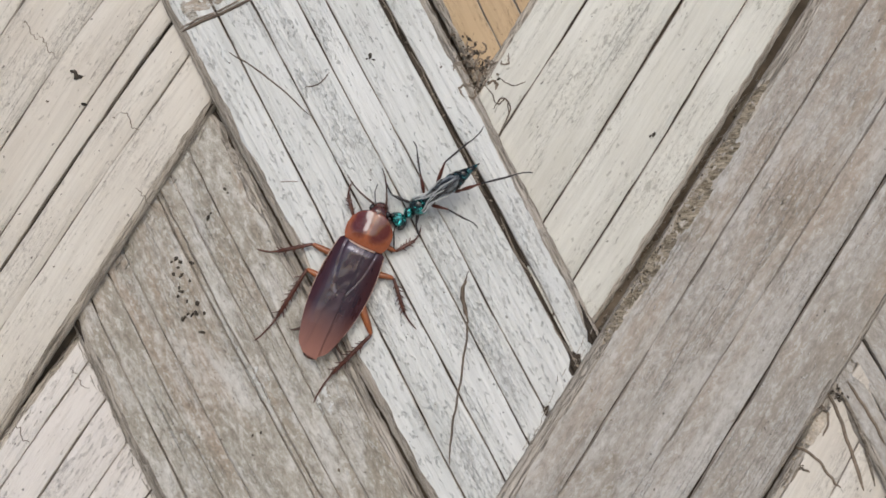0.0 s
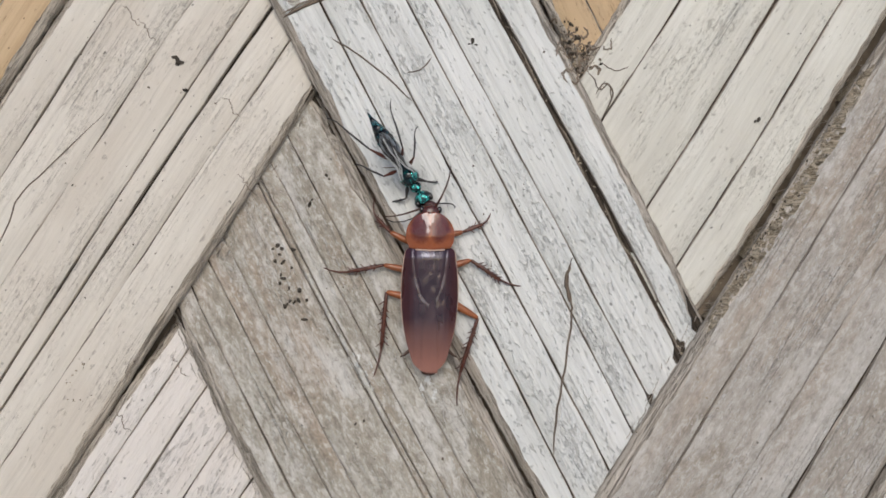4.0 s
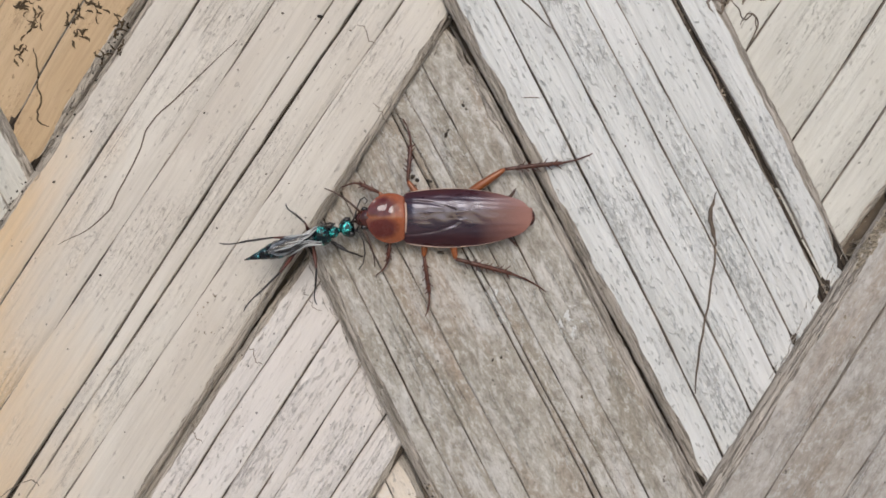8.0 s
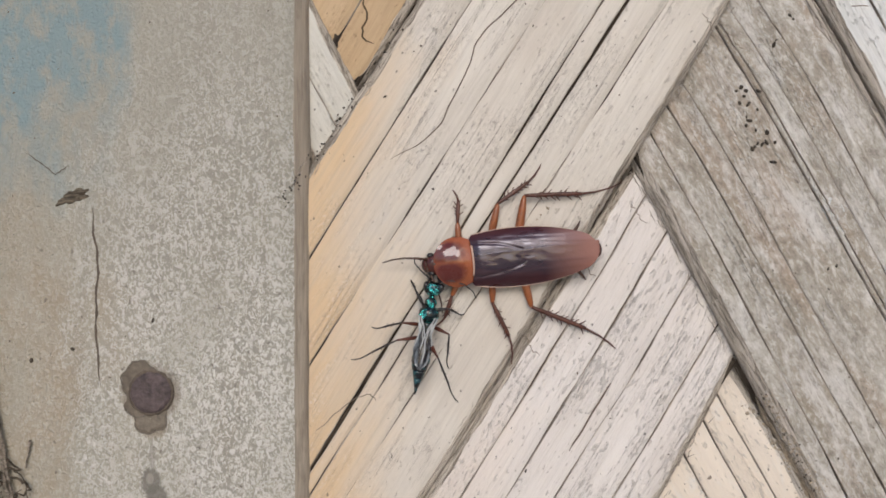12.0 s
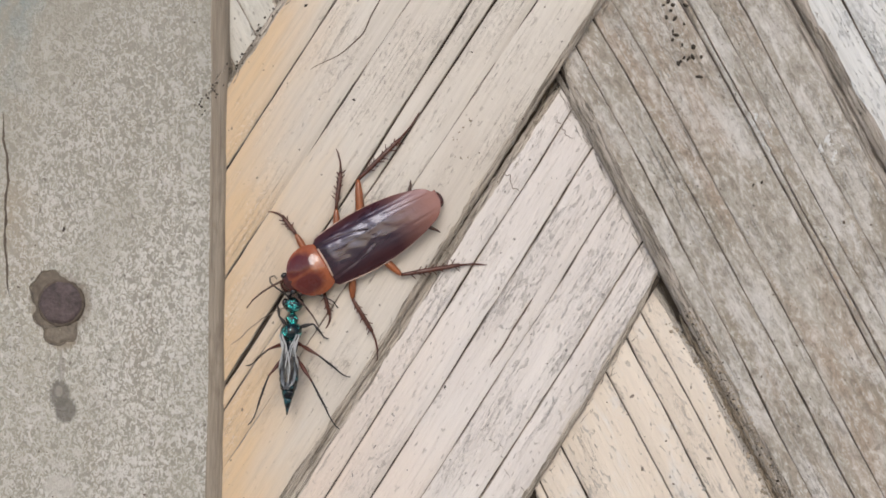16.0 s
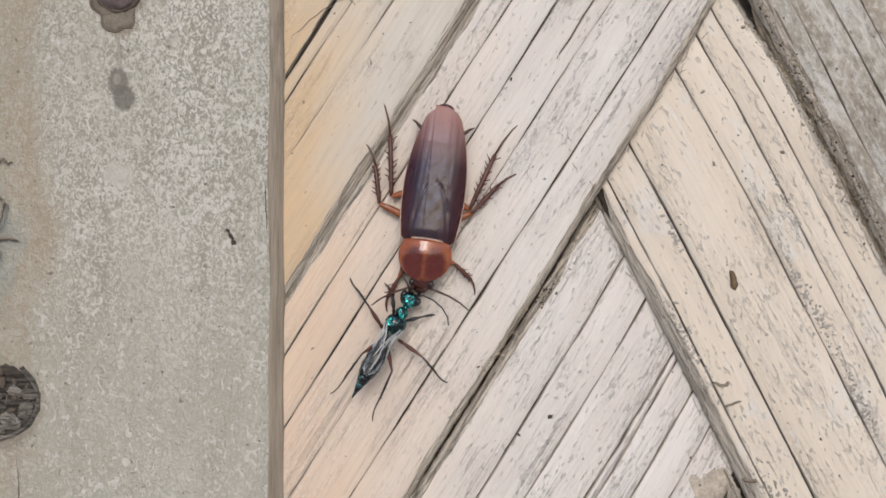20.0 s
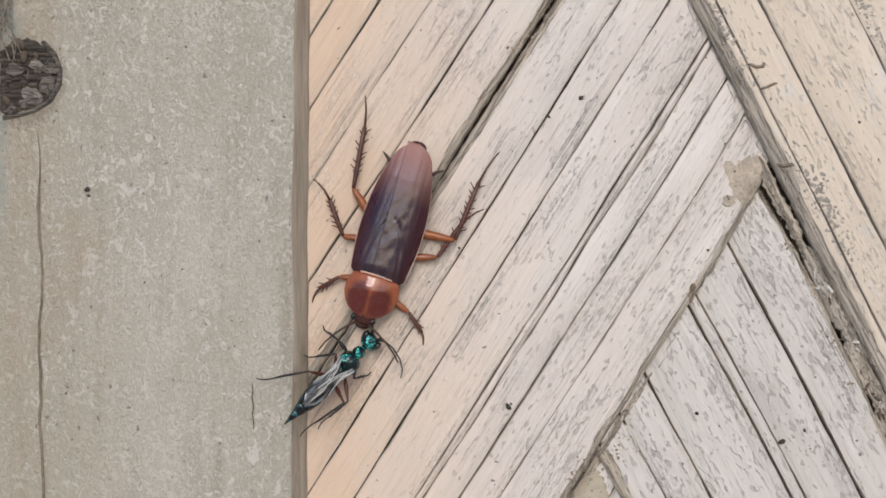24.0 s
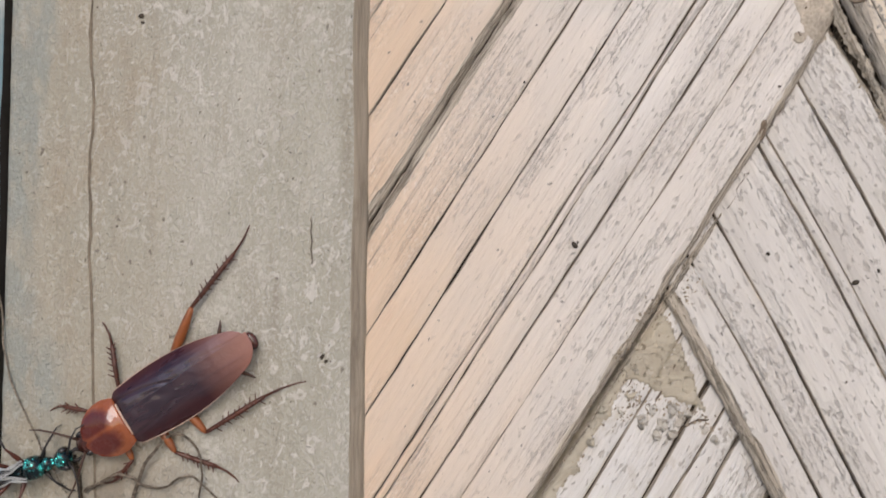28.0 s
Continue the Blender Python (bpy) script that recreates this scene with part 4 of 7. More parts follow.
def fibre_line(points, width, wander, seed, mat, label, name="fibre_thread", category="fibre"):
    """A fine thread that lies along points on the wall."""
    bm = bmesh.new()
    pts = [Vector(p) for p in points]
    out, n = [], 10 * (len(pts) - 1)
    for k in range(n + 1):
        s = k / 10
        i = min(int(s), len(pts) - 2)
        f = s - i
        a, b, c, d = pts[max(i - 1, 0)], pts[i], pts[i + 1], pts[min(i + 2, len(pts) - 1)]
        p = 0.5 * ((2 * b) + (c - a) * f + (2 * a - 5 * b + 4 * c - d) * f * f + (3 * b - a - 3 * c + d) * f ** 3)
        p = p + Vector((noise.noise((k / 4, seed, 1)), noise.noise((k / 4, seed, 8)))) * wander
        out.append(Vector((p.x, surface(p.x, p.y) - 0.02, p.y)) * MM)
    tube(bm, out, [width * 0.5 * MM * min(1, 0.3 + 4 * k / n, 0.3 + 4 * (n - k) / n) for k in range(n + 1)], 5)
    return tagged(link_mesh(name, bm, mat), label, category)


SCRATCH = plain("scratch_dark", (0.13, 0.10, 0.075), 0.9, vary=0.3)
THREAD = plain("grey_thread", (0.24, 0.20, 0.16), 0.9, vary=0.3)
TANGLE = plain("tangle_fibre", (0.20, 0.155, 0.115), 0.9, vary=0.4)
GRIME = plain("seam_grime", (0.25, 0.205, 0.155), 0.9, vary=0.5, scale=700, bump=0.0007)
RESIN = plain("resin_crust", (0.43, 0.375, 0.305), 0.8, vary=0.35, scale=1400, bump=0.0006)
SCUFF = plain("grey_scuff", (0.36, 0.335, 0.295), 0.9, vary=0.3, scale=900)
SEED = plain("seed_husk", (0.13, 0.085, 0.045), 0.7, vary=0.4, scale=700)

crumbs([(-9.2, -33.9, 0.49), (-8.6, -36.7, 0.58), (-7.6, -35.2, 0.53), (-7.1, -33.9, 0.60), (-6.8, -37.0, 0.61), (-4.8, -38.2, 0.44), (-7.3, -39.9, 0.42), (-6.7, -40.7, 0.67), (-7.4, -41.8, 0.50), (-5.3, -42.9, 0.49), (-2.9, -43.4, 0.72), (-1.2, -45.7, 0.56), (-3.1, -45.7, 0.67), (-4.0, -46.1, 0.56), (-5.0, -45.9, 0.61), (-5.7, -46.6, 0.47), (-6.2, -47.1, 0.61), (-1.8, -50.1, 0.68), (-4.4, -34.1, 0.58), (-8.1, -33.1, 0.64)],
       "scattered black insect droppings on grey bamboo", "droppings")
crumbs([(9.9, -73.9, .42), (11.8, -73.3, .5), (3.1, -16.9, .5), (3.8, -17.8, .35), (-0.7, -23.7, .6), (-0.2, -22.6, .4), (37.0, 14.0, .7), (36.2, 13.4, .4), (37.8, 13.2, .4), (-54.7, -19.2, .4), (-87.9, -34.9, .45),
        (-79.8, -23.6, .4), (-77.3, -55.6, .4), (-81.4, -24.8, .35), (-51.6, -45.0, .35)], "small dark dirt specks on bamboo")
crumbs([(-55.8, -192.5, .5), (-49.3, -188.7, .6), (-57.3, -117.8, .4), (-74.1, -219.4, .42), (-64.0, -251.8, .7), (-63.4, -251.2, .5), (-25.3, -253.1, .6), (-8.3, -258.6, .9), (-3.8, -256.3, .5), (103.3, -4.3, .7), (102.5, -4.6, .4)],
       "small dark dirt specks on pale bamboo")
crumbs([(-30.9, 9.4, 1.0), (-31.7, 10.2, .6), (-30.0, 9.0, .6), (-31.2, 8.6, .5), (-29.1, 2.6, .6)], "dark withered scrap stuck to cream bamboo")
MOULD = plain("mould", (0.075, 0.05, 0.026), 0.95, vary=0.5)
for x, z, r, n in ((-96.8, -5.5, 1.5, 10), (-94.5, 4.7, 2.4, 12), (-93.9, 1.1, 1.6, 6), (-97.2, 4.1, 1.6, 5), (-81.6, 4.8, 2.4, 14), (-78.6, 2.6, 1.3, 4), (-84.0, 1.7, 1.6, 5), (-82.3, -2.4, 1.3, 5), (-86.0, 1.7, 1.1, 3), (-74.2, 2.1, 1.5, 7), (-74.7, -1.2, 1.2, 5), (-77.9, -6.5, 1.2, 5), (-74.9, -4.3, 1.0, 5), (-84.0, -2.4, 1.0, 3), (-92.2, 1.7, 1.3, 4)):
    bm = bmesh.new()
    for k in range(n):
        px, pz, a = x + rnd.gauss(0, 0.6 * r), z + rnd.gauss(0, 0.6 * r), rnd.uniform(0, 6.3)
        pts = []
        for s in range(5):
            pts.append(Vector((px, surface(px, pz) - 0.03, pz)) * MM)
            a += rnd.gauss(0, 0.7)
            px, pz = px + 0.5 * math.cos(a), pz + 0.5 * math.sin(a)
        w = rnd.uniform(0.12, 0.32) * MM
        tube(bm, pts, [w * 0.5, w, w * 1.2, w * 0.8, w * 0.4], 5)
    tagged(link_mesh("mould_patch", bm, MOULD), "dark brown branching mould on amber bamboo", "mould", kind="stuff")
crumbs([(-138.6, -84.1, .5), (-156.0, -90.2, .55), (-165.0, -92.6, .7), (-114.9, -152.2, .8), (-116.1, -149.8, .7), (-115.4, -151.0, .7), (-149.3, -207.9, .7), (-149.0, -209.2, .5), (-113.1, -273.9, .7), (-112.4, -274.8, .5)],
       "dark pits and dirt on the grey board")
fibre_line([(-93.5, -4.7), (-92.7, -8.5), (-92.8, -12.9), (-91.9, -16.2), (-93.1, -19.0), (-92.7, -21.3), (-90.5, -22.0)], .4, .5, 1, MOULD, "thin dark mould thread on amber bamboo")
fibre_line([(-47.7, -2.8), (-57.2, -12.2), (-66.6, -21.7), (-69.1, -28.0), (-72.9, -35.6), (-77.3, -43.1), (-86.9, -49.0)], .32, .25, 2, SCRATCH, "fine curved dark fibre on cream bamboo")
fibre_line([(4.2, 14.9), (12.7, 9.3), (23.2, 0.1)], .4, .4, 3, SCRATCH, "slanting dark scratch on chalky bamboo")
fibre_line([(21.9, 6.6), (25.2, 7.6), (27.5, 10.2)], .3, .2, 4, SCRATCH, "small curved scratch on chalky bamboo")
fibre_line([(16.1, -15.3), (20.4, -15.3)], .25, .1, 5, THREAD, "short grey fibre on chalky bamboo")
fibre_line([(59.9, -36.1), (58.6, -40.3), (59.4, -46.6), (59.3, -51.8), (57.5, -63.6), (55.6, -75.3), (55.2, -81.8)], .55, .4, 6, SCRATCH, "grey-brown root fibre across chalky bamboo")
fibre_line([(59.2, -38), (58.2, -42), (59.3, -46.6)], .8, .3, 7, SCRATCH, "grey-brown root fibre across chalky bamboo")
fibre_line([(-38.3, -98.6), (-42.4, -105.0), (-47.7, -113.6)], .45, .2, 8, SCRATCH, "short dark slit in pale bamboo")
fibre_line([(-103.5, -109.5), (-98, -104), (-92.5, -101), (-90, -102.5)], .25, .8, 9, THREAD, "thin wavy grey thread on pale bamboo")
fibre_line([(-15.0, -181.6), (-12.3, -182.2), (-11.8, -181.4)], .7, .3, 10, THREAD, "grey scuff on honey bamboo")
fibre_line([(-12.5, -186.8), (-9.2, -185.4)], .6, .3, 11, THREAD, "grey scuff on honey bamboo")
fibre_line([(64.0, 8.5), (66.6, 3.4), (68.8, 4.2), (69.6, 0.5)], .3, .6, 12, SCRATCH, "fine dark crack line on cream bamboo")
fibre_line([(67.0, 9.5), (70.5, 7.5), (73.5, 8.5)], .25, .5, 13, SCRATCH, "fine dark crack line on cream bamboo")
for k, (x, z) in enumerate(((-43.5, 22), (-39.8, 18.5), (-17, -17), (-11, -20), (-20.5, 1), (-45, -71), (-58, -88), (-33, -59))):
    fibre_line([(x, z), (x + 1.6, z - 1.2), (x + 2.2, z - 3.2), (x + 4.0, z - 4.4)], .22, .8, 20 + k, THREAD, "tiny curled grey thread on bamboo")
crumbs([(-10.7, -160.1, 1.7)], "brown seed husk stuck on honey bamboo", "seed husk", SEED, 0.45)
crumbs([(-0.2, -133.2, .7), (-16.3, -120.1, .6), (-14.5, -135.6, .5)], "grey crumbs on honey bamboo", colour=THREAD, flat=0.2)


def litter(places, count, spread, size, label, colour):
    """Crumbs gathered along a seam."""
    out = []
    for k in range(count):
        i = rnd.randrange(len(places) - 1)
        f = rnd.random()
        x = places[i][0] + (places[i + 1][0] - places[i][0]) * f + rnd.gauss(0, spread)
        z = places[i][1] + (places[i + 1][1] - places[i][1]) * f + rnd.gauss(0, spread)
        out.append((x, z, size * 0.5 * rnd.uniform(0.3, 1.4)))
    return crumbs(out, label, "litter", colour, 0.6)


DUST = plain("seam_dust", (0.34, 0.285, 0.215), 0.95, vary=0.5, scale=900, bump=0.0004)
litter([(-6.7, -104.6), (-4.3, -108.2), (0.4, -116.6), (4.0, -123.7), (8.7, -133.2), (13.4, -141.5), (17.0, -148.7), (22, -158)], 150, .9, .75, "brown dust and crumbs in a bamboo seam", DUST)
litter([(-6.7, -104.6), (0.4, -116.6), (8.7, -133.2), (17.0, -148.7)], 40, .8, .5, "dark crumbs in a bamboo seam", DIRT)
litter([(-44.9, -157.0), (-50.8, -164.1), (-57.9, -172.4), (-63, -180)], 60, .8, .7, "brown dust and crumbs in a bamboo seam", DUST)
litter([(-49, -161.5), (-52, -165)], 26, .8, .55, "dark crumbs in a bamboo seam", DIRT)
litter([(58.7, 19.3), (60.7, 15.4), (62.5, 11.5), (63.5, 9)], 60, 1.3, .8, "dark crumbs wedged between bamboo strips", DIRT)
litter([(-10.5, -203), (-7.0, -211), (-3.5, -222), (1.3, -235.6), (6, -247)], 90, .8, .6, "brown dust and splinters in a bamboo seam", DUST)
litter([(-9.5, -205), (-8.3, -208.5), (-6.6, -212)], 26, .5, .6, "dark crumbs in a bamboo seam", DIRT)
litter([(-55, -274), (-49.0, -265), (-46, -262)], 70, .8, .65, "brown dust and crumbs in a bamboo seam", DUST)
litter([(97, -44), (101, -36), (106, -29), (112, -20)], 60, .9, .5, "dark crumbs in a bamboo seam", DIRT)
litter([(-51, -59), (-55.9, -65), (-52, -70)], 20, .8, .5, "brown dust in a bamboo seam", DUST)
# crusts: resin at the corner of two strips, caked dirt on the broken strip
def crust(x, z, rx, rz, turn, seed, label, mat=RESIN, thick=0.5):
    """A thin ragged sheet of caked dirt that follows the wall beneath it."""
    bm = bmesh.new()
    rows = []
    ct, st = math.cos(radians(turn)), math.sin(radians(turn))
    for k in range(13):
        q = 1 - k / 12
        row = []
        for j in range(44):
            a = 2 * math.pi * j / 44
            wob = 1 + 0.35 * noise.noise((math.cos(a) * 1.3, math.sin(a) * 1.3, seed)) + 0.18 * noise.noise((math.cos(a) * 5, math.sin(a) * 5, seed))
            u, v = rx * q * wob * math.cos(a), rz * q * wob * math.sin(a)
            px, pz = x + u * ct - v * st, z + u * st + v * ct
            up = thick * min(1, (1 - q) * 5) * max(0.3, 0.6 + 0.5 * noise.noise((px / 1.6, pz / 1.6, seed)) + 0.35 * noise.noise((px / 0.5, pz / 0.5, seed)))
            row.append((px * MM, (surface(px, pz) + 0.1 - up) * MM, pz * MM))
        rows.append(row)
    grid_mesh(bm, rows, close=True)
    bmesh.ops.recalc_face_normals(bm, faces=bm.faces)
    return tagged(link_mesh("dirt_crust", bm, mat), label, "crust")


crust(-14.0, -204.5, 5.6, 3.6, 60, 1, "tan resin crust at the end of a bamboo strip")
crust(-18.6, -209.6, 1.8, 1.2, 20, 2, "tan resin crust at the end of a bamboo strip")
crust(12.0, -62.0, 6.0, 2.6, -62, 8, "pale flaked patch on grey bamboo", CHALK, 0.14)
crust(27.0, -66.0, 3.2, 5.0, -20, 9, "pale flaked patch on grey bamboo", CHALK, 0.14)

# a node across the chalky strip, with grey bark above it
fibre_line([(-6.6, 19.7), (-1.6, 22.2), (3.6, 24.4), (10.1, 27.6)], 0.9, .25, 40, SCRATCH, "dark node ridge across chalky bamboo", "node_ridge", "node")
fibre_line([(-7.1, 20.4), (-2.7, 22.6), (2.9, 25.0), (8.8, 28.1)], 0.5, .3, 41, THREAD, "grey node ridge across chalky bamboo", "node_ridge", "node")
crust(-0.1, 27.3, 7.5, 2.2, 24, 42, "grey bark patch above the bamboo node", GREY, 0.25)
crust(-4.9, 24.3, 3.0, 1.6, -50, 43, "grey bark patch above the bamboo node", GREY, 0.25)
# brown tangle of torn fibres at the corner of three strips
for k in range(34):
    x, z = (61.6, 11.6)
    x, z = x + rnd.gauss(0, 2.2), z + rnd.gauss(0, 2.6)
    a = rnd.uniform(0, 6.3)
    fibre_line([(x, z), (x + 1.2 * math.cos(a), z + 1.4 * math.sin(a)), (x + 1.9 * math.cos(a + 0.7), z + 2.2 * math.sin(a + 0.7)), (x + 2.2 * math.cos(a + 1.5), z + 2.4 * math.sin(a + 1.5))], rnd.uniform(0.25, 0.6), .5, 50 + k, TANGLE if k % 3 else THREAD, "curled brown torn fibre at a strip corner")
litter([(58.7, 16.6), (62.0, 11.4), (64.0, 8.7)], 60, 1.6, .8, "brown crumbs in the corner of three strips", DUST)
fibre_line([(65.9, 2.1), (67.9, 4.7), (69.9, 2.1), (67.2, -3.9)], .35, .3, 90, SCRATCH, "fine dark crack line on cream bamboo")
# crumbly edge between the honey and the grey strip
litter([(-4.2, -101.5), (10.6, -129.9), (24.3, -156.6), (40.5, -187.6)], 620, .9, .55, "brown crumbly bark along a strip edge", DUST)
litter([(-4.9, -101.8), (10.0, -130.2), (23.9, -156.8), (40.1, -187.8)], 130, .8, .55, "dark crumbs in a bamboo seam", DIRT)
litter([(93.6, -47.8), (109.7, -22.5), (128.7, 6.9)], 260, .8, .55, "ochre crust along a grey strip edge", DUST)
litter([(74.4, -77.1), (104.0, -30.7), (128.3, 7.2)], 40, .6, .5, "dark crumbs along a grey strip edge", DIRT)
litter([(-111.1, -59.7), (-94.9, -34.4), (-73.4, -0.6)], 120, .7, .6, "dark mould crumbs along a strip edge", DIRT)

# flaking ochre bark along the lower part of the grey strip's edge
OCHRE = fibre("ochre_bark", (0.40, 0.345, 0.265), (0.25, 0.205, 0.145))
for k, (u, v, ru, rv) in enumerate(((12, 105.4, 9, 1.3), (27, 106.0, 10, 2.0), (43, 106.4, 9, 2.4), (57, 106.2, 8, 2.0), (70, 105.4, 8, 1.3))):
    p = axes("/")[0] * u + axes("/")[1] * v
    crust(p.x, p.y, ru, rv, 57.5, 70 + k, "flaking ochre bark on a grey bamboo edge", OCHRE, 0.22)
# torn fibres and a dark hole where the grey strip covers the frayed one; black specks stand in for the hole's darkness
for k, pts in enumerate((((136.2, -80.2), (138.0, -78.2), (141.7, -80.6), (145.1, -85.1), (147.4, -87.4)), ((135.1, -85.7), (137.4, -82.4), (139.6, -83.6)), ((145.6, -65.2), (148.1, -72.2), (151.1, -81.2), (153.1, -88.2)),
                         ((147.6, -64.0), (150.8, -70.7), (154.1, -79.2), (156.1, -87.2)), ((143.6, -67.7), (145.0, -71.2), (143.4, -75.2)), ((140.1, -70.7), (142.6, -68.7), (145.4, -70.2)), ((149.6, -62.2), (153.6, -69.2), (157.6, -77.2)))):
    fibre_line(pts, (0.7, 0.6, 1.0, 0.9, 0.6, 0.8, 0.8)[k], .35, 160 + k, TANGLE if k % 2 == 0 else ROOT, "torn brown bark fibre at a strip corner")
litter([(146.1, -62.7), (148.1, -66.7)], 30, .7, .8, "black specks in place of a dark hole in a torn bamboo corner", DIRT)
litter([(132.6, -87.2), (136.6, -80.2), (141.6, -71.2)], 60, 1.0, .7, "brown crumbs in a torn bamboo corner", DUST)
crust(142.0, -73.5, 4.5, 1.6, 57.5, 80, "tan torn bark at a strip corner", RESIN, 0.4)

# dark curls and grime in the gouged seam
for k, pts in enumerate(([(-11.3, -206.5), (-10.0, -205.0), (-9.3, -206.5), (-10.6, -208.0), (-11.3, -206.9)], [(-10.0, -208.7), (-7.3, -212.2), (-6.7, -213.9)], [(-1.0, -226.6), (0.3, -224.4), (1.0, -225.3), (-0.4, -227.1)], [(0.1, -228.4), (1.8, -230.5), (3.1, -230.1)], [(-8.7, -202.1), (-6.7, -202.3), (-6.0, -201.9)], [(-27.0, -229.3), (-26.4, -226.7), (-26.0, -228.4), (-26.8, -231.5)])):
    fibre_line(pts, 0.75, .25, 95 + k, TANGLE, "curled brown bark fibre in a bamboo seam")
crust(-15.7, -205.2, 3.6, 5.0, 30, 21, "tan resin crust at the end of a bamboo strip", RESIN, 0.4)
litter([(33.0, 39.8), (56.7, -4.2), (75.5, -39.5), (94.4, -74.8)], 60, .35, .6, "brown dust in an open bamboo split", DUST)
for k, (u, v) in enumerate(((-12, 48.0), (8, 48.3), (31, 48.2), (52, 48.6), (77, 48.5))):
    U, V = axes("\\")
    pts = [U * (u + 5 * j) + V * (v + rnd.gauss(0, 0.25)) for j in range(4)]
    fibre_line([(p.x, p.y) for p in pts], .4, .2, 130 + k, THREAD, "loose fibre in an open bamboo split")
litter([(-39.1, -257.8), (-55.7, -287.8)], 160, 1.1, .55, "brown crumbs in a bamboo seam", DUST)
# papery tan sheath that still covers the top of the broken strip, and the flaked bark below it
def inside(x, z, outline):
    odd = False
    for (ax, az), (bx, bz) in zip(outline, outline[1:] + outline[:1]):
        if (az > z) != (bz > z) and x < ax + (z - az) * (bx - ax) / (bz - az):
            odd = not odd
    return odd


def skin(name, outline, thick, ragged, lumps, seed, mat, label, step=0.5):
    """A ragged sheet of old bark that lies on the wall within an outline, in mm."""
    xs, zs = [p[0] for p in outline], [p[1] for p in outline]
    nx, nz = int((max(xs) - min(xs)) / step) + 5, int((max(zs) - min(zs)) / step) + 5
    on, place = {}, {}
    for i in range(nx):
        for k in range(nz):
            x, z = min(xs) + (i - 2) * step, min(zs) + (k - 2) * step
            wx = x + ragged * (noise.noise((x / 3, z / 3, seed)) + 0.6 * noise.noise((x / 0.9, z / 0.9, seed)))
            wz = z + ragged * (noise.noise((x / 3, z / 3, seed + 9)) + 0.6 * noise.noise((x / 0.9, z / 0.9, seed + 9)))
            on[i, k] = inside(wx, wz, outline)
            place[i, k] = (x, z)
    bm = bmesh.new()
    verts = {}

    def vert(i, k):
        if (i, k) not in verts:
            x, z = place[i, k]
            inner = all(on.get((i + a, k + b), False) for a in (-1, 0, 1) for b in (-1, 0, 1))
            up = thick * (0.75 + lumps * noise.noise((x / 2.2, z / 2.2, seed + 3)) + 0.5 * lumps * noise.noise((x / 0.8, z / 0.8, seed + 5)))
            verts[i, k] = bm.verts.new((x * MM, (surface(x, z) + (0.1 - max(0.12, up) if inner else 0.25)) * MM, z * MM))
        return verts[i, k]

    for i in range(nx - 1):
        for k in range(nz - 1):
            if on[i, k] and on[i + 1, k] and on[i, k + 1] and on[i + 1, k + 1]:
                bm.faces.new((vert(i, k), vert(i + 1, k), vert(i + 1, k + 1), vert(i, k + 1)))
    bmesh.ops.recalc_face_normals(bm, faces=bm.faces)
    return part(name, bm, mat, torn_bark, label)


def seam_bark(slope, v, u0, u1, wide, thick, seed, mat, label, drift=0.0, floor=9.0):
    """A shredded ridge of bark along a seam; its fibres run with the strip."""
    U, V = axes(slope)
    sign = 1 if slope == "\\" else -1
    bm = bmesh.new()
    rows = []
    n = int((u1 - u0) / 0.5)
    for k in range(n + 1):
        u = u0 + (u1 - u0) * k / n
        half = 0.5 * wide * min(1.0, 0.2 + 5 * k / n, 0.2 + 5 * (n - k) / n) * (0.8 + 0.7 * noise.noise((u / 5, seed, 1)) + 0.4 * noise.noise((u / 1.1, seed, 2)))
        mid = v + drift * (u - u0) + 0.2 * wide * noise.noise((u / 8, seed, 4))
        row = []
        for j in range(9):
            q = -1 + j / 4
            w = mid + half * q
            p = U * u + V * w
            y = min(floor, surface(p.x, p.y))
            up = thick * (1 - q * q) ** 0.5 * max(0.15, 0.7 + 0.6 * noise.noise((u / 1.4, w * 2, seed)) + 0.5 * noise.noise((u / 0.6, w * 4, seed)))
            row.append((u * MM, sign * w * MM, (0.12 * (q * q < 0.9) - 0.12 + up - y) * MM))
        rows.append(row)
    grid_mesh(bm, rows)
    bmesh.ops.recalc_face_normals(bm, faces=bm.faces)
    ob = link_mesh("seam_bark", bm, mat)
    ob.matrix_basis = Matrix(((U.x, sign * V.x, 0, 0), (0, 0, -1, 0), (U.y, sign * V.y, 0, 0), (0, 0, 0, 1)))
    return tagged(ob, label, "bark")


SHEATH = bamboo("bark_sheath", (0.50, 0.455, 0.37), (0.40, 0.355, 0.275), (0.20, 0.165, 0.12), 0.5, blotch=(0.31, 0.27, 0.205), blotch_at=0.56, relief=2.4)
FLAKE = bamboo("bark_flake", (0.55, 0.525, 0.475), (0.42, 0.385, 0.33), (0.22, 0.185, 0.145), 0.8, blotch=(0.66, 0.635, 0.59), blotch_at=0.54, relief=2.6)
torn_bark = tagged(new("torn_bark"), "papery tan sheath and grey flakes clinging to a broken bamboo strip", "bark")
skin("sheath", [(-45.7, -263.9), (-42.6, -267.8), (-37.4, -282.3), (-35.8, -286), (-39.5, -284.2), (-43, -283), (-47.6, -281.3), (-50.3, -279.4), (-53, -278.5), (-55.6, -283.8), (-60, -291), (-65.6, -299.4), (-70, -307), (-74.5, -305.5), (-65.6, -291), (-54.6, -275)], 0.6, 0.5, 0.9, 1, SHEATH, "papery tan-olive sheath")
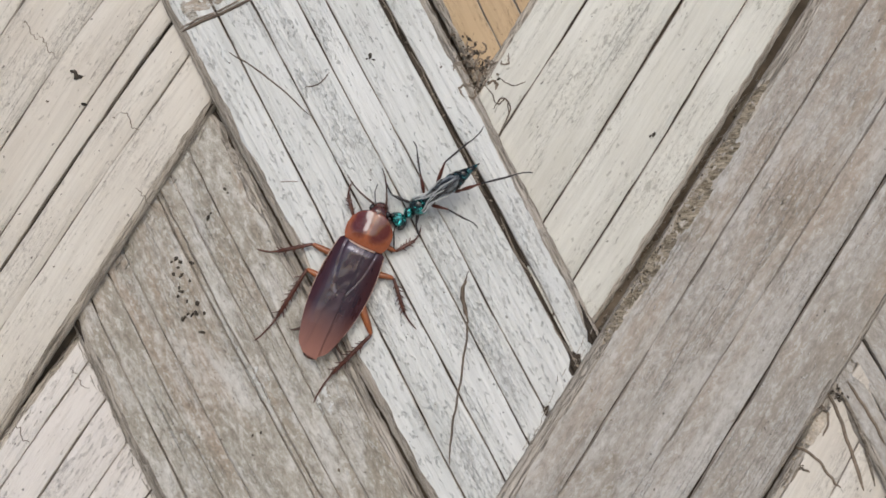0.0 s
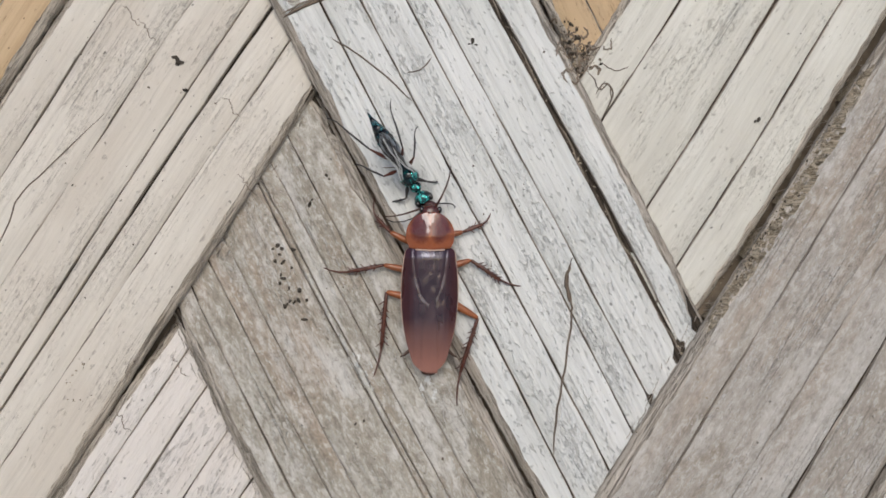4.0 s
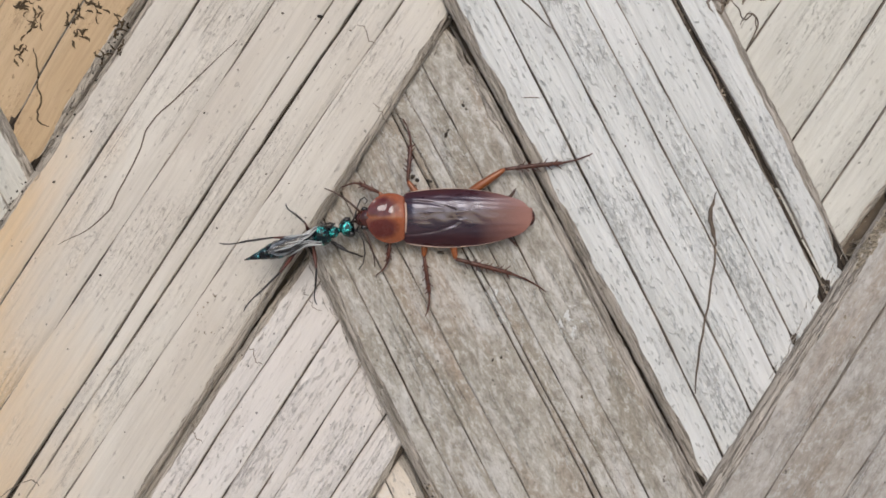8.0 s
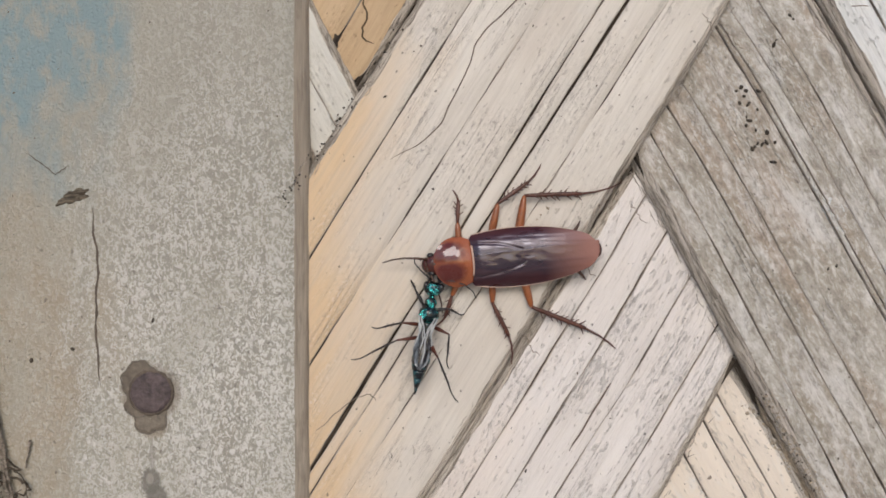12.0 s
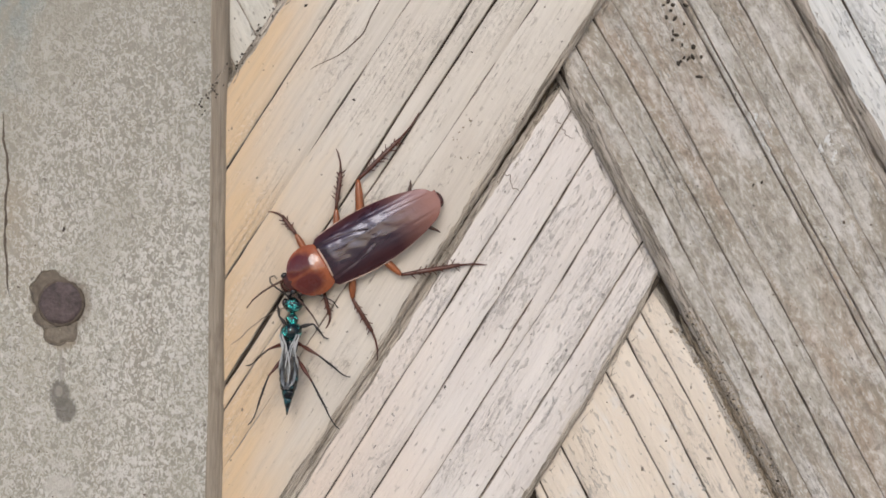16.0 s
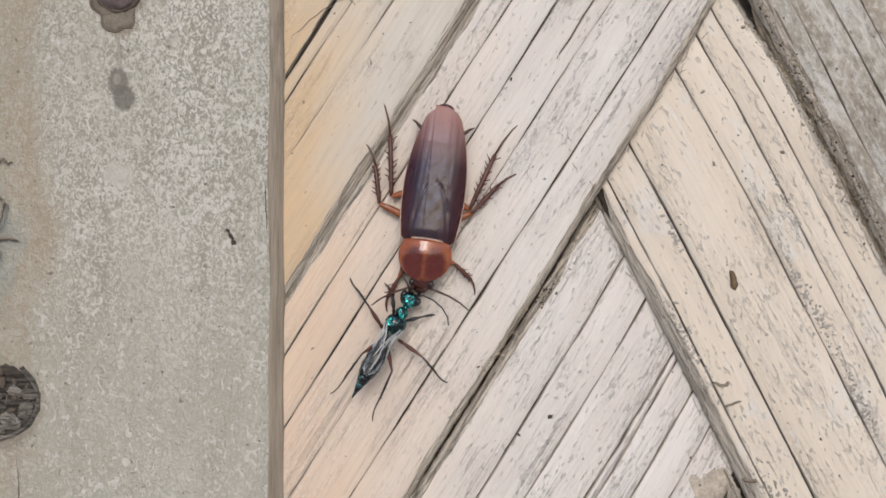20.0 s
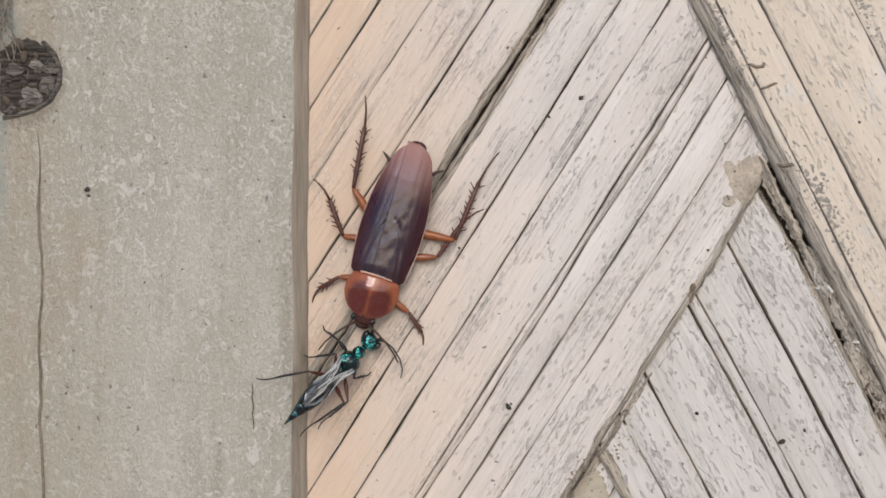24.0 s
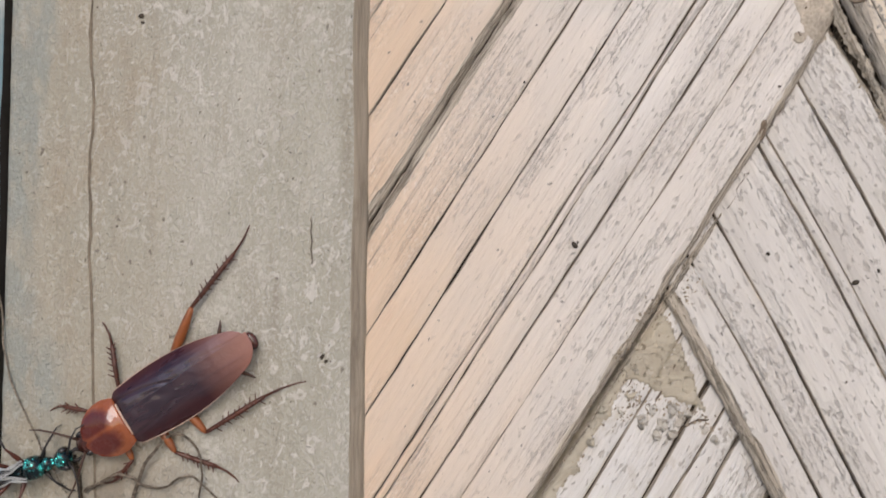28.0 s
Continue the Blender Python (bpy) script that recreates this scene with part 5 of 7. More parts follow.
for k, (x, z, r) in enumerate(((-50.2, -286.2, 2.0), (-48.2, -284.0, 1.8), (-46.4, -286.8, 2.1), (-44.4, -284.4, 1.9), (-42.6, -286.6, 2.0), (-44.4, -288.9, 1.7), (-47.6, -289.2, 1.6), (-40.8, -285.2, 1.5), (-37.6, -288.2, 1.5), (-35.4, -290.0, 1.4), (-52.6, -281.6, 1.4), (-54.6, -284.6, 1.2), (-41.2, -280.6, 1.6), (-44.6, -278.2, 1.8), (-48.4, -277.0, 1.7), (-51.6, -276.6, 1.5), (-57.0, -284.6, 1.6), (-60.6, -290.4, 1.5), (-64.2, -296.0, 1.5))):
    edge = [(x + r * rnd.uniform(0.55, 1.25) * math.cos(0.8 * j), z + r * rnd.uniform(0.55, 1.25) * math.sin(0.8 * j)) for j in range(8)]
    skin("flake", edge, rnd.uniform(0.5, 1.1), 0.5, 1.0, 20 + k, SHEATH if z > -282 or x < -55 else FLAKE, "curled grey-tan flake", 0.3)
litter([(-54, -281), (-50, -283), (-45, -284), (-40, -285), (-35, -290)], 130, 1.0, .6, "brown bark crumbs on a broken bamboo strip", DUST)
litter([(-46.5, -267), (-56, -281), (-66, -296)], 120, .7, .6, "brown dirt caked along a bamboo seam", GRIME)
fibre_line([(-41.6, -272.0), (-43.2, -275.5), (-46.2, -280.5), (-47.6, -282.6)], 0.5, .25, 170, SCRATCH, "dark split in tan bark")
fibre_line([(-46.0, -268.0), (-50.0, -274.4), (-53.2, -279.6)], 0.35, .4, 171, TANGLE, "brown wrinkle in tan bark")
fibre_line([(-36.6, -286.2), (-40.4, -287.0), (-44.0, -290.5)], 0.45, .3, 172, SCRATCH, "dark broken edge of white bamboo")
seam_bark("/", 102.9, -268, -225, 1.6, 0.5, 3, FIBRE_TAN, "brown shredded bark in a bamboo seam")
SEAM_FIBRE = fibre("seam_fibre", (0.37, 0.31, 0.235), (0.235, 0.19, 0.14))
for k, (v, u0, u1, w) in enumerate(((-52.5, 88, 128, 1.7), (-52.6, 120, 160, 2.0), (-52.4, 152, 204, 1.8))):
    seam_bark("\\", v, u0, u1, w, 0.55, 40 + k, SEAM_FIBRE, "brown crumbly bark in the seam beside a grey strip", -0.003, 1.9)
# shredded bark in the trough between the honey and the ash strip
for k, (v, u0, u1, w, tone) in enumerate(((-103.6, 172, 196, 3.0, FIBRE_TAN), (-103.9, 190, 222, 3.6, FIBRE_PALE), (-104.9, 214, 250, 4.4, FIBRE_TAN), (-103.0, 196, 246, 2.2, FIBRE_GREY))):
    seam_bark("\\", v, u0, u1, w, 0.7, 10 + k, tone, "shredded brown bark in a gouged bamboo seam", -0.024, 2.2)
bpy.context.view_layer.update()
GRAPH = bpy.context.evaluated_depsgraph_get()
U, V = axes("\\")
for k in range(30):
    u = rnd.uniform(192, 238)
    p = U * u + V * (-103.9 - 0.03 * (u - 192) + rnd.gauss(0, 0.5))
    q = p + U * rnd.uniform(0.6, 2.4) + V * rnd.uniform(-2.0, 1.2)
    fibre_line([(p.x, p.y), ((p.x + q.x) / 2, (p.y + q.y) / 2), (q.x, q.y)], rnd.uniform(0.3, 0.75), .2, 200 + k, (SCRATCH, FIBRE_PALE, CHALK)[k % 3], "splinter in a gouged bamboo seam")
# grey weathered scuffs on the honey strip
for k, (u, v, ru, rv) in enumerate(((150, -71.5, 14, 1.0), (172, -71.8, 10, 0.8), (128, -66.0, 8, 0.8), (148, -98.2, 12, 1.2), (186, -97.0, 14, 1.5), (122, -90.2, 5, 0.7))):
    spots = []
    for j in range(int(9 * rv * ru)):
        p = U * (u + ru * rnd.gauss(0, 0.5)) + V * (v + rv * rnd.gauss(0, 0.7))
        spots.append((p.x, p.y, rnd.uniform(0.15, 0.55)))
    crumbs(spots, "grey weathered scuffs on honey bamboo", "scuff", SCUFF, 0.12)
# fine specks over everything
spots = []
for k in range(420):
    x, z = rnd.uniform(-104, 60), rnd.uniform(-300, 28)
    if -75 * math.sin((z + 30) / 400) - 60 < x:
        spots.append((x, z, rnd.uniform(0.1, 0.28) if rnd.random() < 0.93 else rnd.uniform(0.3, 0.45)))
crumbs(spots, "fine scattered dust specks on the bamboo", colour=SCRATCH)
spots = [(rnd.uniform(-174, -109), rnd.uniform(-300, 0), rnd.uniform(0.1, 0.32)) for k in range(110)]
crumbs(spots, "fine scattered dust specks on the board", colour=SCRATCH)
# frayed fibres along the strip edges
bm = bmesh.new()
for slope, c, u0, u1, count in (("/", -0.5, -140, -5, 70), ("/", 43.9, -220, -100, 60), ("\\", -52.0, 30, 110, 90), ("\\", 2.3, -10, 110, 60), ("/", 103.4, -30, 90, 70), ("\\", -101.3, 90, 190, 40), ("/", 101.8, -300, -200, 60), ("\\", -161.5, 225, 270, 30), ("/", -61.2, -110, -30, 60)):
    U, V = axes(slope)
    for k in range(count):
        u, v = rnd.uniform(u0, u1), c + rnd.gauss(0, 0.9)
        ln = rnd.uniform(0.8, 4.5)
        tw = rnd.gauss(0, 0.35)
        pts = []
        for j in range(4):
            p = U * (u + ln * j / 3) + V * (v + tw * j / 3 + 0.15 * rnd.gauss(0, 1))
            pts.append(Vector((p.x, surface(p.x, p.y) - 0.05 - 0.1 * rnd.random(), p.y)) * MM)
        tube(bm, pts, [0.00009, 0.00009, 0.00007, 0.00003], 4)
tagged(link_mesh("frayed_fibres", bm, FIBRE_GREY), "frayed bamboo fibres along the strip edges", "fibres", kind="stuff")

# ---- the cockroach: local x forward, y to its left, z away from the wall ----
def shell(name, core, rim, tip, edge, rough=0.22, tip_at=(-0.004, -0.0125), veins=True):
    """Glossy chitin that pales towards the wing tip, with fine veins along x."""
    mat, nt, bsdf = nodes_of(name)
    tc = nt.nodes.new("ShaderNodeTexCoord")
    sep = nt.nodes.new("ShaderNodeSeparateXYZ")
    nt.links.new(tc.outputs["Object"], sep.inputs[0])
    cloud = noise_of(nt, coords(nt, (110, 420, 300)), 1, 3, 0.55)
    cell = noise_of(nt, coords(nt, (620, 620, 620)), 1, 3, 0.6, 0.6)
    vein = noise_of(nt, coords(nt, (40, 1100, 200)), 1, 2, 0.5)
    col = mix(nt, ramp(nt, cloud, 0.35, 0.65), core, rim)
    side = math_of(nt, "ABSOLUTE", sep.outputs[1], 0)
    col = mix(nt, ramp(nt, math_of(nt, "ADD", side, math_of(nt, "MULTIPLY", math_of(nt, "SUBTRACT", cloud, 0.5), 0.003)), 0.0036, 0.0058, 0, 0.85), col, edge)
    end = ramp(nt, math_of(nt, "ADD", sep.outputs[0], math_of(nt, "MULTIPLY", math_of(nt, "SUBTRACT", cloud, 0.5), 0.003)), tip_at[0], tip_at[1])
    col = mix(nt, end, col, tip)
    col = mix(nt, ramp(nt, vein, 0.55, 0.75, 0, 0.14), col, tuple(0.5 * c for c in core))
    nt.links.new(col, bsdf.inputs["Base Color"])
    rgh = math_of(nt, "ADD", ramp(nt, cloud, 0.3, 0.7, rough * 0.8, rough * 1.35), math_of(nt, "MULTIPLY", end, 0.12))
    nt.links.new(rgh, bsdf.inputs["Roughness"])
    matt = math_of(nt, "MAXIMUM", end, ramp(nt, side, 0.0030, 0.0048, 0, 0.85))
    nt.links.new(ramp(nt, matt, 0.0, 0.8, 0.48, 0.06), bsdf.inputs["Coat Weight"])
    bsdf.inputs["Coat Roughness"].default_value = 0.09
    bsdf.inputs["Coat IOR"].default_value = 1.66
    nt.links.new(ramp(nt, matt, 0.0, 0.8, 0.75, 0.5), bsdf.inputs["Specular IOR Level"])
    bsdf.inputs["Specular Tint"].default_value = (0.74, 0.76, 1.0, 1)
    if veins:
        bump_of(nt, bsdf, math_of(nt, "ADD", math_of(nt, "MULTIPLY", vein, 0.35), math_of(nt, "ADD", math_of(nt, "MULTIPLY", cloud, 0.8), math_of(nt, "MULTIPLY", cell, 0.8))), 0.00016, 0.8)
    return mat


def pronotum_material():
    mat, nt, bsdf = nodes_of("pronotum_shell")
    tc = nt.nodes.new("ShaderNodeTexCoord")
    sep = nt.nodes.new("ShaderNodeSeparateXYZ")
    nt.links.new(tc.outputs["Object"], sep.inputs[0])
    wob = noise_of(nt, coords(nt, (420, 420, 420)), 1, 3, 0.6)
    ay = math_of(nt, "ABSOLUTE", sep.outputs[1], 0)
    # two dark chestnut patches on an amber shield
    dx = math_of(nt, "DIVIDE", math_of(nt, "SUBTRACT", sep.outputs[0], 0.0130), 0.0034)
    dy = math_of(nt, "DIVIDE", math_of(nt, "SUBTRACT", ay, 0.0020), 0.0024)
    d = math_of(nt, "ADD", math_of(nt, "MULTIPLY", dx, dx), math_of(nt, "MULTIPLY", dy, dy))
    d = math_of(nt, "ADD", d, math_of(nt, "MULTIPLY", math_of(nt, "SUBTRACT", wob, 0.5), 1.0))
    k = math_of(nt, "MULTIPLY", ramp(nt, d, 1.45, 0.6), ramp(nt, ay, 0.0001, 0.0006, 0.6, 1.0))
    col = mix(nt, k, (0.29, 0.077, 0.024), (0.098, 0.012, 0.006))
    front = ramp(nt, sep.outputs[0], 0.0148, 0.0162, 0, 0.6)
    col = mix(nt, front, col, (0.11, 0.014, 0.006))
    nt.links.new(col, bsdf.inputs["Base Color"])
    nt.links.new(ramp(nt, wob, 0.3, 0.7, 0.2, 0.35), bsdf.inputs["Roughness"])
    bsdf.inputs["Coat Weight"].default_value = 1.0
    bsdf.inputs["Coat Roughness"].default_value = 0.05
    bsdf.inputs["Coat IOR"].default_value = 1.62
    bsdf.inputs["Specular IOR Level"].default_value = 0.1
    bump_of(nt, bsdf, wob, 0.0006, 0.8)
    return mat


WING = shell("wing_shell", (0.018, 0.0055, 0.0080), (0.036, 0.010, 0.010), (0.275, 0.125, 0.09), (0.052, 0.011, 0.009), 0.27, (-0.0074, -0.0185))
BODY = shell("body_chitin", (0.17, 0.05, 0.02), (0.24, 0.08, 0.03), (0.05, 0.018, 0.012), (0.12, 0.035, 0.015), 0.35, (-0.015, -0.018))
PRONOTUM = pronotum_material()
HEAD = plain("head_chitin", (0.05, 0.010, 0.006), 0.22, vary=0.3, scale=1500, coat=0.4)
RIM = plain("pale_rim", (0.50, 0.36, 0.29), 0.35, vary=0.15, scale=1200, bump=0.0)
AMBER_LEG = plain("amber_leg", (0.24, 0.068, 0.016), 0.3, vary=0.3, scale=900, coat=0.3)
DARK_LEG = plain("chestnut_leg", (0.080, 0.022, 0.011), 0.38, vary=0.35, scale=900, coat=0.2)
FEELER = plain("feeler", (0.06, 0.028, 0.018), 0.5, vary=0.3, scale=1500)
EYE = plain("eye", (0.008, 0.006, 0.006), 0.12, vary=0.2, coat=0.6, bump=0.0)

roach = tagged(new("cockroach"), "glossy reddish-brown cockroach with amber shield, dragged by its cut antenna", "cockroach")

bm = bmesh.new()
loft(bm, [(9.5, 2.5, 2.6, 1.0), (8, 4.8, 3.3, 0.8), (3, 5.9, 3.7, 0.7), (-4, 6.0, 3.6, 0.7), (-11, 5.2, 3.2, 0.8), (-15.5, 3.6, 2.8, 0.9), (-17.6, 2.1, 2.4, 1.0), (-18.6, 0.7, 2.0, 1.2)], 24)
part("abdomen", bm, BODY, roach, "brown segmented abdomen under the wings")


def forewing(side, lift):
    """One forewing: from the midline to its drooping outer margin."""
    bm = bmesh.new()
    rows = []
    n, m = 64, 40
    for k in range(n + 1):
        s = k / n
        x = 9.6 - 28.6 * s
        half = 6.45 * (0.80 + 0.20 * math.sin(min(1, s / 0.38) * math.pi / 2)) * min(1.0, (s / 0.08 + 0.05) ** 0.45) * (1.0 - max(0.0, (s - 0.38) / 0.62) ** 2.1 * 0.58)
        if s > 0.9:
            half *= math.sqrt(max(0.02, 1 - ((s - 0.9) / 0.1) ** 2))
        inner = -1.1 - 0.9 * s if side > 0 else 0.4
        row = []
        for j in range(m + 1):
            q = j / m
            y = inner + (half - inner) * q
            dome = 1 - max(0.0, y / 6.45) ** 2.7
            z = 2.1 + 2.7 * dome * (0.84 + 0.16 * min(1, s / 0.14)) * (1 - 0.28 * s) * (1 - 0.35 * max(0, s - 0.75) / 0.25) + lift
            bow = 3.7 * math.sqrt(max(0.0, 1 - (s / 0.47) ** 2)) if s < 0.47 else -9
            z -= 0.20 * math.exp(-((y - bow) / 0.28) ** 2) * min(1.0, s / 0.06)
            z -= 0.06 * math.exp(-((y - 4.9 + 1.6 * s) / 0.3) ** 2) + 0.04 * math.exp(-((y - 3.9 + 2.2 * s) / 0.25) ** 2)
            crease = min(1.0, max(0.0, (s - 0.04) / 0.1)) * (1 - min(1.0, max(0.0, (s - 0.5) / 0.3)))
            z += 0.10 * crease * noise.noise((x / 2.6 + y / 4, y / 1.7 - x / 8, side * 3.0)) + 0.022 * crease * noise.noise((x / 1.3, y / 0.8, side * 5.0))
            z += 0.005 * noise.noise((x / 4.0, y / 0.35, side * 8.0))
            z -= 1.3 * max(0.0, 1 - s / 0.12)
            row.append((x * MM, side * y * MM, z * MM))
        rows.append(row)
    low = [[(x, y, z - 0.00006) for x, y, z in r] for r in rows]
    a = grid_mesh(bm, rows)
    b = grid_mesh(bm, low)
    for top, bot in zip((a[0], a[-1]), (b[0], b[-1])):
        for j in range(m):
            bm.faces.new((top[j], bot[j], bot[j + 1], top[j + 1]))
    for j in (0, m):
        for k in range(n):
            bm.faces.new((a[k][j], a[k + 1][j], b[k + 1][j], b[k][j]))
    bmesh.ops.recalc_face_normals(bm, faces=bm.faces)
    ob = part("forewing", bm, WING, roach, "dark mahogany forewing paling to a pinkish tip")
    edge = [Vector(r[-1]) + Vector((0, side * 0.00002, 0.00003)) for r in rows[4:50]]
    bm = bmesh.new()
    tube(bm, edge, [0.00013 * min(1, k / 6 + 0.2) * (1 - 0.7 * k / len(edge)) for k in range(len(edge))], 6)
    part("wing_rim", bm, RIM, ob, "thin cream rim")


forewing(1, 0.3)
forewing(-1, 0.0)

bm = bmesh.new()
rows = []
for k in range(19):
    s = k / 18
    x = 8.2 + 7.5 * s
    half = 5.45 * math.sqrt(max(0.0, 1 - ((s - 0.36) / 0.65) ** 2)) + 0.05
    row = []
    for j in range(21):
        q = -1 + j / 10
        y = half * math.sin(q * math.pi / 2)
        dome = (1 - (y / 6.1) ** 2)
        row.append((x * MM - 0.0007 * (1 - (y / 6.5) ** 2) * (1 - s), y * MM, (2.35 + 2.95 * dome * (1 - 0.6 * max(0, s - 0.3) ** 1.4) * (1 - 0.30 * (max(0, 0.4 - s) / 0.4) ** 2) + 0.2 * noise.noise((x / 1.5, abs(y) / 1.5, 3)) - 0.22 * math.exp(-(y / 0.35) ** 2) * max(0.0, s - 0.35)) * MM))
    rows.append(row)
low = [[(x, y * 0.985, z - 0.0005) for x, y, z in r] for r in rows]
a, b = grid_mesh(bm, rows), grid_mesh(bm, low)
for k in range(18):
    for j in (0, 20):
        bm.faces.new((a[k][j], a[k + 1][j], b[k + 1][j], b[k][j]))
for top, bot in ((a[0], b[0]), (a[-1], b[-1])):
    for j in range(20):
        bm.faces.new((top[j], bot[j], bot[j + 1], top[j + 1]))
bmesh.ops.recalc_face_normals(bm, faces=bm.faces)
shield = part("pronotum", bm, PRONOTUM, roach, "amber neck shield with two chestnut patches")
# hind rim, thick and pale to paint in the glare off the wing fronts
bm = bmesh.new()
tube(bm, [Vector(p) + Vector((-0.00012, 0, 0.00002)) for p in rows[0][5:16]], 0.0002, 6)
part("shield_rim", bm, RIM, shield, "pale hind rim with painted glare")

bm = bmesh.new()
ball(bm, (0.0153, 0, 0.0024), (0.0023, 0.0024, 0.0018), 18, 12)
ball(bm, (0.0170, 0, 0.0019), (0.0013, 0.0017, 0.0012), 12, 8)
roach_head = part("head", bm, HEAD, roach, "dark chestnut head")
ROACH_FEELERS = {}
for s in (1, -1):
    bm = bmesh.new()
    ball(bm, (0.0162, s * 0.0020, 0.0029), (0.0008, 0.0006, 0.0007), 12, 8)
    part("eye", bm, EYE, roach_head, "black eye")
    bm = bmesh.new()
    pts = [(0, 0, 0), (2.4, 0.25, 0.5), (5.0, 0.35, 0.5), (7.6, 0.1, 0.1), (9.8, -0.5, -0.5)]
    tube(bm, [(x * MM, s * y * MM, z * MM) for x, y, z in pts], [0.00030, 0.00024, 0.00020, 0.00017, 0.00013], 7)
    ROACH_FEELERS[s] = part("antenna", bm, FEELER, roach, "cut-off dark antenna")
    bm = bmesh.new()
    tube(bm, [(x * MM, s * y * MM, z * MM) for x, y, z in ((-13.6, 3.6, 1.8), (-14.6, 4.7, 2.0), (-15.3, 5.6, 2.0), (-15.8, 6.5, 1.9))], [0.00042, 0.0004, 0.00028, 0.0001], 7)
    part("cercus", bm, FEELER, roach)
bm = bmesh.new()
ball(bm, (-0.0186, 0, 0.0019), (0.0012, 0.0019, 0.0008), 14, 8)
part("tail_plate", bm, HEAD, roach, "dark tail plate")

# the body is a little longer than its parts were drawn
for ob in roach.children_recursive:
    if ob not in ROACH_FEELERS.values():
        ob.data.transform(Matrix.Diagonal((1.043, 1, 1, 1)))

LEG_SIZES = {"1": (5.2, 4.8, 3.4), "2": (7.2, 8.2, 6.0), "3": (10.0, 12.8, 9.4)}


def roach_leg(key):
    """Upper leg with the shin and foot on it; both lie along local x."""
    f, t, foot = LEG_SIZES[key[1]]
    side = 1 if key[0] == "l" else -1
    k = f / 10
    bm = bmesh.new()
    rows = []
    for s, w, h in ((0, 0.5, 0.5), (0.08, 0.85, 0.95), (0.35, 1.0, 1.15), (0.7, 0.85, 0.95), (0.93, 0.6, 0.65), (1.0, 0.35, 0.4)):
        rows.append([(s * f * MM, w * (0.6 + 0.4 * k) * MM * math.cos(a), h * (0.6 + 0.4 * k) * MM * math.sin(a)) for a in (2 * math.pi * j / 12 for j in range(12))])
    vs = grid_mesh(bm, rows, close=True)
    bm.faces.new(vs[0][::-1])
    bm.faces.new(vs[-1])
    bmesh.ops.recalc_face_normals(bm, faces=bm.faces)
    femur = part("leg", bm, AMBER_LEG, roach, "amber upper leg")
    bm = bmesh.new()
    n = 10
    tube(bm, [(t * MM * i / n, 0, 0.15 * MM * math.sin(3.1 * i / n)) for i in range(n + 1)], [MM * (0.30 + 0.22 * math.sin(2.2 * i / n + 0.4)) * (0.75 + 0.25 * k) for i in range(n + 1)], 8)
    r = random.Random(key)
    for i in range(int(5 + t)):
        x = t * (0.15 + 0.83 * i / (5 + t))
        a = (1 if i % 2 else -1) * (0.5 + r.random())
        d = Vector((0.55, math.cos(a) * (1 if i % 2 else -1), abs(math.sin(a)) * 0.7)).normalized()
        p = Vector((x, 0, 0))
        tube(bm, [p * MM, (p + d * (1.5 + 0.7 * r.random()) * (0.6 + 0.4 * k)) * MM], [0.0002, 0.0001], 4)
    shin = part("shin", bm, DARK_LEG, femur, "spiny chestnut shin and foot")
    bm = bmesh.new()
    bend = -side * 0.5
    pts = [(t, 0, 0.0), (t + foot * 0.35, bend * 0.7, -0.3), (t + foot * 0.68, bend * 2.2, -0.55), (t + foot * 0.95, bend * 4.2, -0.75)]
    tube(bm, [Vector(p) * MM for p in pts], [0.00027, 0.00022, 0.00018, 0.00014], 6)
    for s in (1, -1):
        p = Vector(pts[-1])
        tube(bm, [p * MM, (p + Vector((0.45, bend + s * 0.35, 0.1))) * MM], [0.00012, 0.00004], 4)
    me = bpy.data.meshes.new("foot")
    bm2 = bmesh.new()
    bm2.from_mesh(shin.data)
    bm.to_mesh(me)
    bm2.from_mesh(me)
    bm2.to_mesh(shin.data)
    bm.free()
    bm2.free()
    bpy.data.meshes.remove(me)
    for p in shin.data.polygons:
        p.use_smooth = True
    return femur, shin


ROACH_LEGS = {key: roach_leg(key) for key in ("l1", "l2", "l3", "r1", "r2", "r3")}


# ---- the emerald wasp, same axes, walking backwards ----
def jewel(name, a, b, rough):
    mat, nt, bsdf = nodes_of(name)
    n = noise_of(nt, coords(nt, (900, 900, 900)), 1, 3, 0.6)
    pits = nt.nodes.new("ShaderNodeTexVoronoi")
    pits.inputs["Scale"].default_value = 1.0
    nt.links.new(coords(nt, (3000, 3000, 3000)), pits.inputs["Vector"])
    # bright noise patches of colour b paint glints into the dark metal
    nt.links.new(mix(nt, ramp(nt, n, 0.50, 0.64), a, b), bsdf.inputs["Base Color"])
    bsdf.inputs["Metallic"].default_value = 1.0
    bsdf.inputs["Roughness"].default_value = rough
    bsdf.inputs["Coat Weight"].default_value = 0.8
    bsdf.inputs["Coat Roughness"].default_value = 0.05
    bump_of(nt, bsdf, math_of(nt, "ADD", pits.outputs["Distance"], math_of(nt, "MULTIPLY", n, 2.0)), 0.0003, 0.9)
    return mat


EMERALD = jewel("emerald_metal", (0.003, 0.017, 0.021), (0.085, 0.70, 0.66), 0.10)
MIDNIGHT = jewel("midnight_metal", (0.010, 0.011, 0.014), (0.045, 0.19, 0.22), 0.18)
WASP_LEG = plain("wasp_leg", (0.020, 0.016, 0.016), 0.4, vary=0.4, scale=1500)
WASP_RED = plain("wasp_thigh", (0.085, 0.022, 0.012), 0.38, vary=0.3, scale=1500)


